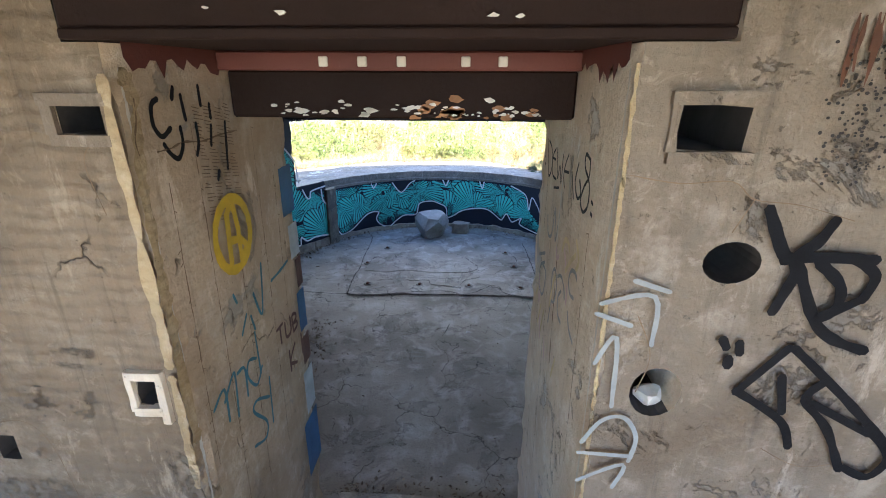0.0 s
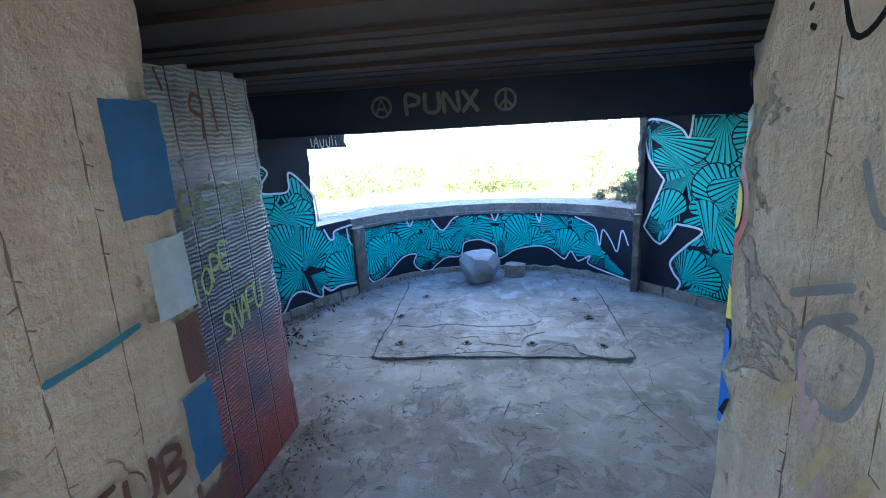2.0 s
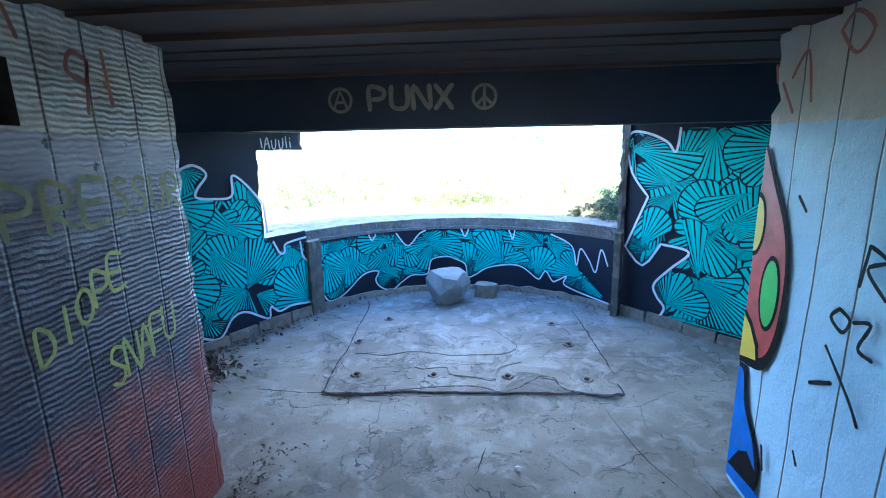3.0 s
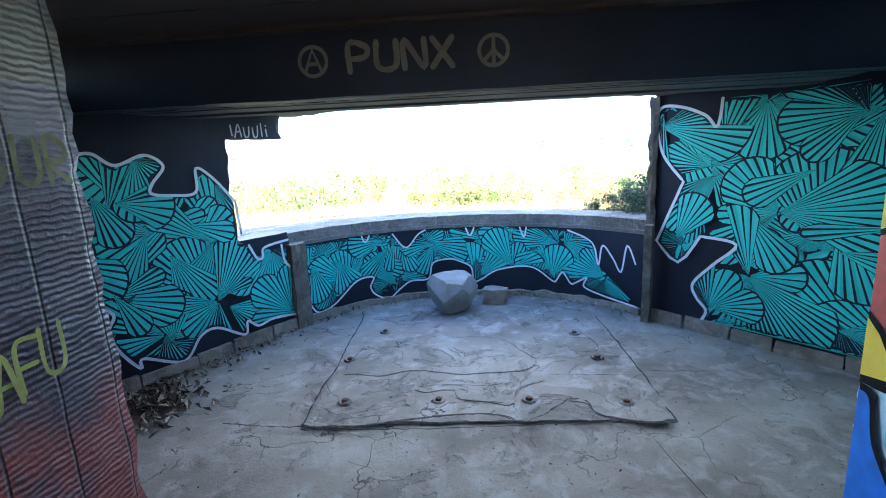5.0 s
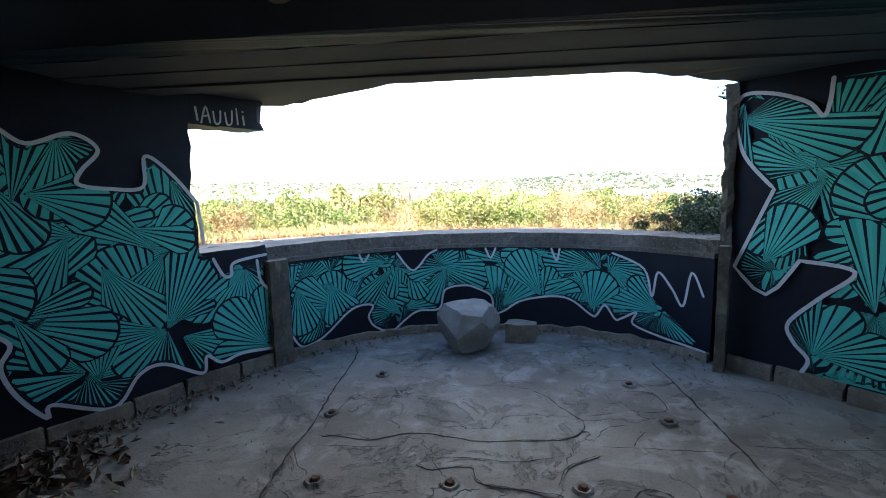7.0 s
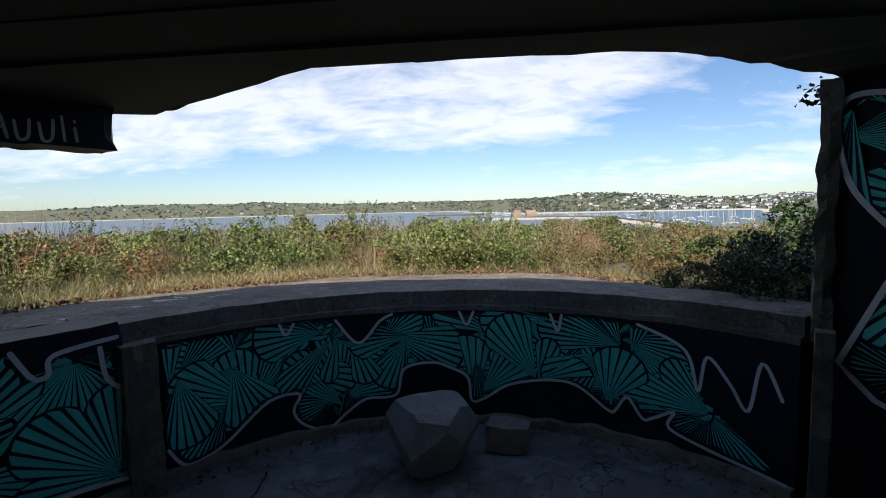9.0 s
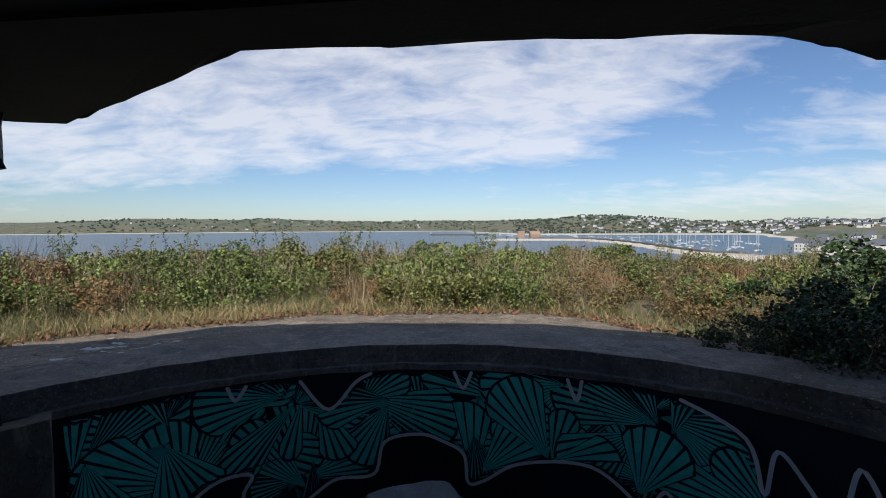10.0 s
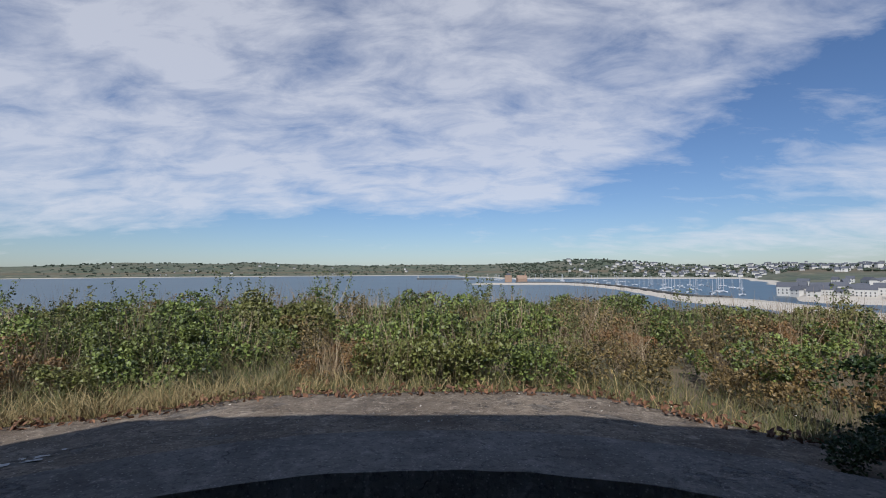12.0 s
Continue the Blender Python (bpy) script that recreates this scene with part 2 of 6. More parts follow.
def m_floor(name, k=0.95):
    n = Nodes(name, 0.82)
    big = n.noise(0.9, 5, 0.55)
    mid = n.noise(4.5, 9, 0.62, dist=0.6)
    fine = n.noise(60, 6, 0.7)
    c = n.mix(n.ramp(big, 0.38, 0.66), (0.31 * k, 0.28 * k, 0.237 * k), (0.155 * k, 0.136 * k, 0.112 * k))
    c = n.mix(n.ramp(mid, 0.5, 0.66, 0, 0.75), c, (0.40 * k, 0.375 * k, 0.34 * k))
    c = n.mix(n.ramp(fine, 0.52, 0.75, 0, 0.5), c, (0.12 * k, 0.11 * k, 0.10 * k))
    grit = n.ramp(n.voronoi(26), 0.03, 0.09)
    c = n.mix(n.math("MAXIMUM", grit, n.ramp(n.noise(3, 4), 0.42, 0.5)), (0.07, 0.062, 0.055), c)
    c = n.mix(n.ramp(n.noise(1.5, 7, 0.7, dist=0.5), 0.56, 0.68, 0, 0.75), c, (0.095 * k, 0.082 * k, 0.066 * k))
    c = n.mix(n.ramp(n.noise(110, 4, 0.7), 0.62, 0.68, 0, 0.7), c, (0.04, 0.034, 0.028))
    c = n.mix(n.ramp(n.noise(7, 10, 0.78, dist=0.4), 0.59, 0.62, 0, 0.45), c, (0.07 * k, 0.06 * k, 0.05 * k))
    skin = n.ramp(n.noise(2.1, 11, 0.72, dist=0.7), 0.565, 0.585)
    c = n.mix(n.math("MULTIPLY", skin, 0.34), c, (0.085 * k, 0.078 * k, 0.07 * k))
    chips = n.ramp(n.noise(17, 9, 0.75), 0.65, 0.67)
    c = n.mix(n.math("MULTIPLY", chips, 0.7), c, (0.05, 0.045, 0.04))
    hair = n.math("MAXIMUM", n.ramp(n.voronoi(1.3, n.bent(2.5, 0.6), "DISTANCE_TO_EDGE"), 0.0, 0.007), n.ramp(n.noise(1.4, 3), 0.45, 0.52))
    c = n.mix(hair, (0.045, 0.04, 0.034), c)
    n.bump((mid, 0.35), (fine, 0.4), (n.noise(14, 8, 0.7), 0.4), (n.math("SUBTRACT", 1.0, skin), 0.7), (hair, 0.5), dist=0.012)
    n.link(n.ramp(big, 0.3, 0.7, 0.82, 0.97), n.b.inputs["Roughness"])
    return n.colour(c)


FLOORM = m_floor("grey_screed")
PLATEM = m_floor("patched_grey_screed", 0.97)


def m_dark(name, col, worn=(0.2, 0.185, 0.16), amount=0.35, rough=0.55):
    n = Nodes(name, rough)
    mid = n.noise(6, 8, 0.7)
    fine = n.noise(55, 5, 0.7)
    c = n.mix(n.ramp(n.noise(1.3, 4), 0.3, 0.7), col, tuple(v * 1.7 for v in col))
    c = n.mix(n.ramp(mid, 0.66, 0.72, 0, amount), c, worn)
    n.bump((mid, 0.35), (fine, 0.3), dist=0.008)
    return n.colour(c)


BLACKM = m_dark("black_navy_paint", (0.012, 0.014, 0.022), (0.014, 0.016, 0.024), 0.1)
SOFFITM = m_dark("dark_board_concrete", (0.045, 0.043, 0.047), (0.17, 0.15, 0.13), 0.5, 0.8)
STEELM = m_dark("rusted_brown_steel", (0.014, 0.007, 0.005), (0.3, 0.2, 0.12), 0.12, 0.8)
for _m in (STEELM, BLACKM):
    _m.node_tree.nodes["Principled BSDF"].inputs["Specular IOR Level"].default_value = 0.2
REDM = m_dark("red_lead_steel", (0.10, 0.028, 0.02), (0.4, 0.36, 0.30), 0.5, 0.7)
BROWNCEIL = m_dark("brown_painted_board_ceiling", (0.034, 0.019, 0.013), (0.16, 0.12, 0.09), 0.35, 0.75)
STEPM = m_concrete("worn_step_concrete", (0.46, 0.41, 0.335), (0.31, 0.275, 0.225), (0.58, 0.53, 0.45), "X", 3, 0.05, 0.25)
POSTM = m_concrete("weathered_grey_post", (0.20, 0.17, 0.13), (0.10, 0.09, 0.07), (0.30, 0.26, 0.2), "Z", 2, 0.05, 0.6)


def m_plain(name, col, rough=0.7, var=0.25):
    n = Nodes(name, rough)
    c = n.mix(n.ramp(n.noise(9, 6, 0.65), 0.3, 0.75), tuple(v * (1 - var) for v in col), tuple(min(1, v * (1 + var)) for v in col))
    n.bump((n.noise(60, 5, 0.7), 0.25), dist=0.006)
    return n.colour(c)


def m_teal():
    n = Nodes("teal_mural_paint", 0.6)
    c = n.mix(n.island(), (0.055, 0.50, 0.43), (0.095, 0.64, 0.55))
    c = n.mix(n.ramp(n.noise(5, 7, 0.7), 0.58, 0.75, 0, 0.4), c, (0.02, 0.2, 0.19))
    n.bump((n.noise(45, 5, 0.7), 0.3), dist=0.006)
    return n.colour(c)


TEALM = m_teal()
WHITEM = m_plain("white_line_paint", (0.72, 0.72, 0.74), 0.6, 0.12)
YELLOWM = m_plain("yellow_spray_paint", (0.62, 0.42, 0.02), 0.6, 0.2)
OLIVEFADEM = m_plain("washed_out_yellow_green_spray", (0.28, 0.27, 0.13), 0.7, 0.5)
OLIVEM = m_plain("faded_yellow_green_spray", (0.46, 0.44, 0.10), 0.6, 0.25)
BLUEM = m_plain("blue_paint", (0.035, 0.11, 0.23), 0.6)
DBLUEM = m_plain("strong_blue_paint", (0.02, 0.16, 0.62), 0.5)
PALEBLUEM = m_plain("pale_blue_grey_paint", (0.42, 0.47, 0.48), 0.7)
TEALTAGM = m_plain("petrol_blue_spray", (0.045, 0.17, 0.22), 0.6)
BROWNM = m_plain("brown_paint", (0.11, 0.045, 0.03), 0.65)
TAGBLACKM = m_plain("black_spray_paint", (0.012, 0.012, 0.014), 0.55)
TAGBLACKM.node_tree.nodes["Principled BSDF"].inputs["Specular IOR Level"].default_value = 0.08
TAGGREYM = m_plain("grey_spray_paint", (0.27, 0.28, 0.27), 0.7, 0.3)
TAGPALEM = m_plain("pale_grey_spray_paint", (0.50, 0.50, 0.48), 0.7, 0.3)
REDPM = m_plain("red_paint", (0.48, 0.05, 0.035), 0.5, 0.35)
GREENPM = m_plain("green_paint", (0.09, 0.52, 0.06), 0.5, 0.15)
YELPM = m_plain("bright_yellow_paint", (0.78, 0.60, 0.04), 0.5, 0.1)
RUSTM = m_plain("rust", (0.10, 0.04, 0.02), 0.85, 0.5)
RUSTSCALEM = m_plain("orange_rust_scale", (0.30, 0.15, 0.07), 0.9, 0.5)
# wall concrete with the shade of deep holes put into its colour
HOLESHADEM = m_plain("shaded_cavity_concrete", (0.06, 0.052, 0.045), 0.95, 0.4)
FLAKEM = m_plain("flaking_white_lime", (0.62, 0.58, 0.50), 0.9, 0.25)
PUNXM = m_plain("faded_ochre_spray", (0.15, 0.13, 0.10), 0.8, 0.3)
BROWNSEAMM = m_plain("brown_seam_dirt", (0.20, 0.135, 0.08), 0.95, 0.4)
CRACKM = m_plain("crack_dirt_and_shade", (0.035, 0.03, 0.026), 0.95, 0.3)


def m_purple():
    n = Nodes("purple_red_painted_boards", 0.42)
    z = n.axis(2)
    zz = n.math("ADD", z, n.math("MULTIPLY", n.math("SUBTRACT", n.noise(3.2, 6, 0.65), 0.5), 0.5))
    c = n.mix(n.ramp(zz, 0.85, 1.05), (0.26, 0.05, 0.036), (0.058, 0.032, 0.046))
    c = n.mix(n.ramp(n.noise(2.6, 5), 0.5, 0.6, 0, 0.75), c, (0.05, 0.036, 0.06))
    c = n.mix(n.ramp(zz, 1.62, 2.0), c, (0.46, 0.44, 0.50))
    edge = n.math("ADD", z, n.math("MULTIPLY", n.noise(5, 4), 0.05))
    c = n.mix(n.ramp(edge, 2.065, 2.075), c, n.mix(n.ramp(n.noise(7, 7, 0.7), 0.45, 0.65), (0.66, 0.63, 0.56), (0.42, 0.40, 0.34)))
    boards = n.ramp(n.wave(1.35, "Y", 0.5), 0.0, 0.012)
    c = n.mix(boards, (0.04, 0.03, 0.03), c)
    chips = n.ramp(n.noise(9, 10, 0.75), 0.62, 0.635, 0, 0.85)
    c = n.mix(chips, c, (0.04, 0.03, 0.028))
    ribs = n.wave(13, "Z", 5.0, 5)
    # pale crests paint the sheen of the upper ribs into the colour
    c = n.mix(n.math("MULTIPLY", n.ramp(ribs, 0.8, 1.0, 0, 0.3), n.ramp(zz, 1.2, 1.9)), c, (0.50, 0.46, 0.50))
    n.bump((n.math("MULTIPLY", ribs, n.ramp(n.noise(2.5, 4), 0.35, 0.6, 0.25, 1.0)), 0.5), (boards, 0.6), (n.noise(50, 5, 0.7), 0.4), dist=0.014)
    return n.colour(c)


def m_lightblue():
    n = Nodes("light_blue_painted_boards", 0.5)
    z = n.axis(2)
    zz = n.math("ADD", z, n.math("MULTIPLY", n.noise(4, 4), 0.05))
    c = n.mix(n.ramp(n.noise(1.6, 6), 0.35, 0.7), (0.52, 0.77, 0.95), (0.44, 0.68, 0.88))
    c = n.mix(n.ramp(n.noise(11, 8, 0.75), 0.63, 0.7, 0, 0.5), c, (0.25, 0.29, 0.33))
    c = n.mix(n.ramp(zz, 2.07, 2.08), c, n.mix(n.noise(5, 7, 0.7), (0.48, 0.43, 0.34), (0.70, 0.66, 0.58)))
    boards = n.ramp(n.wave(1.25, "Y", 0.5), 0.0, 0.008)
    c = n.mix(boards, (0.13, 0.13, 0.14), c)
    n.bump((boards, 0.7), (n.noise(9, 7, 0.7), 0.4), (n.noise(55, 5, 0.7), 0.3), dist=0.012)
    return n.colour(c)


PURPLEM, LIGHTBLUEM = m_purple(), m_lightblue()


def m_rock():
    n = Nodes("grey_granite", 0.85)
    c = n.mix(n.ramp(n.noise(5, 8, 0.7), 0.35, 0.7), (0.24, 0.22, 0.19), (0.38, 0.36, 0.33))
    c = n.mix(n.ramp(n.noise(90, 3, 0.7), 0.55, 0.7, 0, 0.6), c, (0.12, 0.11, 0.1))
    n.bump((n.noise(9, 8, 0.7), 0.6), (n.noise(60, 5, 0.7), 0.5), dist=0.02)
    return n.colour(c)


ROCKM = m_rock()
BRICKSTONEM = m_plain("brown_grey_stone", (0.27, 0.22, 0.17), 0.9, 0.35)


def m_leaf(name, a, b, c3=None, rough=0.55):
    n = Nodes(name, rough)
    c = n.mix(n.island(), a, b)
    if c3:
        c = n.mix(n.ramp(n.obrandom(), 0.55, 1.0, 0, 0.8), c, c3)
    n.b.inputs["Subsurface Weight"].default_value = 0.0
    return n.colour(c)


LEAFM = m_leaf("bramble_leaf", (0.012, 0.022, 0.006), (0.20, 0.25, 0.055), (0.17, 0.15, 0.045))
LIMELEAFM = m_leaf("fresh_green_leaf", (0.03, 0.05, 0.012), (0.27, 0.33, 0.07))
FERNM = m_leaf("bracken_leaf", (0.03, 0.032, 0.010), (0.28, 0.20, 0.07), (0.24, 0.12, 0.045))
# leaf green darkened to carry the bunker's shade
SHADELEAFM = m_leaf("shaded_green_leaf", (0.014, 0.03, 0.007), (0.05, 0.085, 0.018))
GRASSM = m_leaf("dry_green_grass", (0.06, 0.085, 0.02), (0.24, 0.20, 0.09))
STRAWM = m_leaf("golden_straw", (0.20, 0.15, 0.06), (0.42, 0.32, 0.15), rough=0.7)
DEADLEAFM = m_leaf("dead_brown_leaf", (0.07, 0.052, 0.036), (0.33, 0.27, 0.20), rough=0.8)
RUSTLEAFM = m_leaf("rusty_dead_leaf", (0.07, 0.035, 0.02), (0.27, 0.135, 0.07), rough=0.8)
TWIGM = m_plain("brown_twig", (0.14, 0.10, 0.065), 0.85, 0.3)


def m_ground():
    n = Nodes("coastal_ground", 0.95)
    z = n.axis(2)
    nb = n.noise(0.006, 6, 0.6)
    fields = n.mix(n.ramp(nb, 0.4, 0.6), (0.085, 0.105, 0.06), (0.14, 0.135, 0.085))
    fields = n.mix(n.ramp(n.noise(0.02, 5, 0.7), 0.5, 0.62, 0, 0.8), fields, (0.042, 0.056, 0.036))
    fields = n.mix(n.ramp(n.voronoi(0.009), 0.12, 0.2), (0.20, 0.17, 0.095), fields)
    near = n.mix(n.ramp(n.noise(3, 7, 0.7), 0.4, 0.65), (0.16, 0.12, 0.075), (0.09, 0.085, 0.04))
    c = n.mix(n.ramp(z, -10.0, -4.0), fields, near)
    c = n.mix(n.ramp(z, 1.5, 3.0), c, fields)
    sand = n.mix(n.noise(0.05, 4), (0.60, 0.54, 0.44), (0.46, 0.41, 0.33))
    c = n.mix(n.ramp(z, -25.4, -24.2), sand, c)
    n.bump((n.noise(25, 6, 0.7), 0.5), dist=0.03)
    return n.colour(c)


def m_water():
    n = Nodes("bay_water", 0.35)
    n.b.inputs["Specular IOR Level"].default_value = 0.22
    c = n.mix(n.ramp(n.noise(0.004, 4), 0.35, 0.7), (0.052, 0.088, 0.118), (0.068, 0.11, 0.14))
    n.bump((n.noise(0.5, 5, 0.7), 0.25), dist=0.4)
    return n.colour(c)


GROUNDM, WATERM = m_ground(), m_water()
HOUSEWALLM = m_plain("white_house_render", (0.56, 0.54, 0.49), 0.9, 0.1)
SLATEM = m_plain("slate_roof", (0.10, 0.105, 0.12), 0.7, 0.3)
STONEOCHREM = m_plain("ochre_stone", (0.33, 0.22, 0.15), 0.9, 0.2)
PIERM = m_plain("dark_pier_stone", (0.10, 0.10, 0.095), 0.9, 0.2)
FARTREEM = m_plain("far_tree_foliage", (0.045, 0.06, 0.038), 0.95, 0.4)
BOATM = m_plain("white_boat_hull", (0.72, 0.72, 0.72), 0.5, 0.1)
MASTM = m_plain("pale_mast_alloy", (0.5, 0.5, 0.5), 0.5, 0.1)
GLASSDARKM = m_plain("dark_window_glass", (0.03, 0.035, 0.04), 0.2, 0.1)

# ---- mesh helpers ----


def link_bm(name, bm, material, smooth=False):
    me = bpy.data.meshes.new(name)
    bm.to_mesh(me)
    bm.free()
    for m in material if isinstance(material, (list, tuple)) else [material]:
        me.materials.append(m)
    if smooth:
        me.shade_smooth()
    return new(name, me)


def part(name, bm, material, parent, label="", smooth=False):
    ob = link_bm(name, bm, material, smooth)
    ob.parent = parent
    return tagged(ob, label)


def structure(name, bm, material, label, category, smooth=False):
    return tagged(link_bm(name, bm, material, smooth), label, category, "", "structure")


def raw(name, verts, faces, material, smooth=False):
    me = bpy.data.meshes.new(name)
    me.from_pydata(verts, [], faces)
    me.materials.append(material)
    if smooth:
        me.shade_smooth()
    return new(name, me)


def resample(poly, step):
    out = []
    for i, a in enumerate(poly):
        b = poly[(i + 1) % len(poly)]
        n = max(1, round(math.dist(a, b) / step))
        out += [(a[0] + (b[0] - a[0]) * k / n, a[1] + (b[1] - a[1]) * k / n, k == 0) for k in range(n)]
    return out


def rough_prism(poly, z0, z1, step=0.09, amp=0.004, chip=0.012, bm=None, seed=0):
    """A wall block over a plan outline (counter-clockwise), with uneven faces and worn corners."""
    bm = bm or bmesh.new()
    ring = resample(poly, step)
    nz = max(1, round((z1 - z0) / step))
    cx = sum(p[0] for p in poly) / len(poly)
    cy = sum(p[1] for p in poly) / len(poly)
    rows = []
    for k in range(nz + 1):
        z = z0 + (z1 - z0) * k / nz
        row = []
        for x, y, corner in ring:
            d = noise.noise((x * 3 + seed, y * 3, z * 3)) * amp + noise.noise((x * 14, y * 14 + seed, z * 14)) * amp * 0.5
            vx, vy = cx - x, cy - y
            l = math.hypot(vx, vy) or 1
            w = amp * 0.5 + d
            if corner:
                w += chip * max(0, 0.35 + noise.noise((x * 9, y * 9 + seed, z * 11)) * 1.3)
            zz = z + (noise.noise((x * 8, y * 8, z + seed)) * chip * 0.7 if k in (0, nz) else 0)
            row.append(bm.verts.new((x + vx / l * w, y + vy / l * w, zz)))
        rows.append(row)
    n = len(ring)
    for a, b in zip(rows, rows[1:]):
        for i in range(n):
            bm.faces.new((a[i], a[(i + 1) % n], b[(i + 1) % n], b[i]))
    bm.faces.new(rows[-1])
    bm.faces.new(rows[0][::-1])
    return bm


def box(bm, x0, x1, y0, y1, z0, z1, bevel=0.0):
    m = Matrix.LocRotScale(((x0 + x1) / 2, (y0 + y1) / 2, (z0 + z1) / 2), None, (x1 - x0, y1 - y0, z1 - z0))
    r = bmesh.ops.create_cube(bm, size=1, matrix=m)
    if bevel:
        es = list({e for v in r["verts"] for e in v.link_edges})
        bmesh.ops.bevel(bm, geom=es, offset=bevel, segments=1, affect="EDGES")
    return bm


def cut(ob, boxes):
    """Cuts boxes (centre, size, rotation about y in degrees) out of a mesh for good."""
    bm = bmesh.new()
    for c, s, ry, *round_one in boxes:
        if round_one:
            bmesh.ops.create_cone(bm, cap_ends=True, segments=18, radius1=0.5, radius2=0.5, depth=1, matrix=Matrix.LocRotScale(c, Euler((radians(90), 0, 0)), (s[0], s[2], s[1])))
        else:
            bmesh.ops.create_cube(bm, size=1, matrix=Matrix.LocRotScale(c, Euler((0, radians(ry), 0)), s))
    # the cut faces take a dark colour that stands for shade inside
    tool = link_bm("cutter", bm, HOLESHADEM)
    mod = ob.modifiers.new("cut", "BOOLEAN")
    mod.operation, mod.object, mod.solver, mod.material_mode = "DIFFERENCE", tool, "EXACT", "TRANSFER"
    me = bpy.data.meshes.new_from_object(ob.evaluated_get(bpy.context.evaluated_depsgraph_get()))
    ob.modifiers.clear()
    ob.data = me
    bpy.data.objects.remove(tool)


def spline(pts, closed=False, n=6):
    """A smooth line through the points."""
    out = []
    m = len(pts)
    for i in range(m if closed else m - 1):
        p = [pts[(i + k) % m] if closed else pts[min(max(i + k, 0), m - 1)] for k in (-1, 0, 1, 2)]
        for j in range(n):
            t = j / n
            out.append(tuple(0.5 * (2 * p[1][c] + (p[2][c] - p[0][c]) * t + (2 * p[0][c] - 5 * p[1][c] + 4 * p[2][c] - p[3][c]) * t * t
                                    + (3 * p[1][c] - p[0][c] - 3 * p[2][c] + p[3][c]) * t ** 3) for c in (0, 1)))
    return out if closed else out + [pts[-1]]


LAYER = [0]


def ribbon(bm, pts, width, place, off=0.008, taper=False, wob=0.0):
    """A painted line along (u, v) points, laid on a wall by place(u, v, off)."""
    prev = None
    m = len(pts)
    LAYER[0] = (LAYER[0] + 1) % 9      # crossing lines lie on each other, never in one plane
    off += 0.0005 * LAYER[0]
    for i, p in enumerate(pts):
        a, b = pts[max(i - 1, 0)], pts[min(i + 1, m - 1)]
        d = (b[0] - a[0], b[1] - a[1])
        l = math.hypot(*d) or 1
        w = width / 2 * (1 + wob * noise.noise((p[0] * 30, p[1] * 30, i * 0.3)))
        if taper:
            w *= max(0.15, math.sin(math.pi * (i + 0.3) / (m - 0.4)))
        nx, ny = -d[1] / l * w, d[0] / l * w
        cur = (bm.verts.new(place(p[0] + nx, p[1] + ny, off)), bm.verts.new(place(p[0] - nx, p[1] - ny, off)))
        if prev:
            bm.faces.new((prev[0], prev[1], cur[1], cur[0]))
        prev = cur
    for end, q in ((pts[0], pts[1]), (pts[-1], pts[-2])):   # round ends
        w = width / 2 * (0.3 if taper else 1)
        bm.faces.new([bm.verts.new(place(end[0] + w * math.cos(k * math.pi / 3), end[1] + w * math.sin(k * math.pi / 3), off + 0.00025)) for k in range(6)])


def patch(bm, poly, place, off=0.006):
    bm.faces.new([bm.verts.new(place(u, v, off)) for u, v in poly])


def disc(u, v, ru, rv, a0=0, a1=360, n=20):
    return [(u + ru * math.cos(radians(a0 + (a1 - a0) * k / n)), v + rv * math.sin(radians(a0 + (a1 - a0) * k / n))) for k in range(n + (a1 - a0 < 360))]


def inside(p, poly):
    c = False
    for (x1, y1), (x2, y2) in zip(poly, poly[1:] + poly[:1]):
        if (y1 > p[1]) != (y2 > p[1]) and p[0] < (x2 - x1) * (p[1] - y1) / (y2 - y1) + x1:
            c = not c
    return c


def clip(poly, p, n):
    out = []
    for a, b in zip(poly, poly[1:] + poly[:1]):
        da = (a[0] - p[0]) * n[0] + (a[1] - p[1]) * n[1]
        db = (b[0] - p[0]) * n[0] + (b[1] - p[1]) * n[1]
        if da <= 0:
            out.append(a)
        if da * db < 0:
            t = da / (da - db)
            out.append((a[0] + (b[0] - a[0]) * t, a[1] + (b[1] - a[1]) * t))
    return out


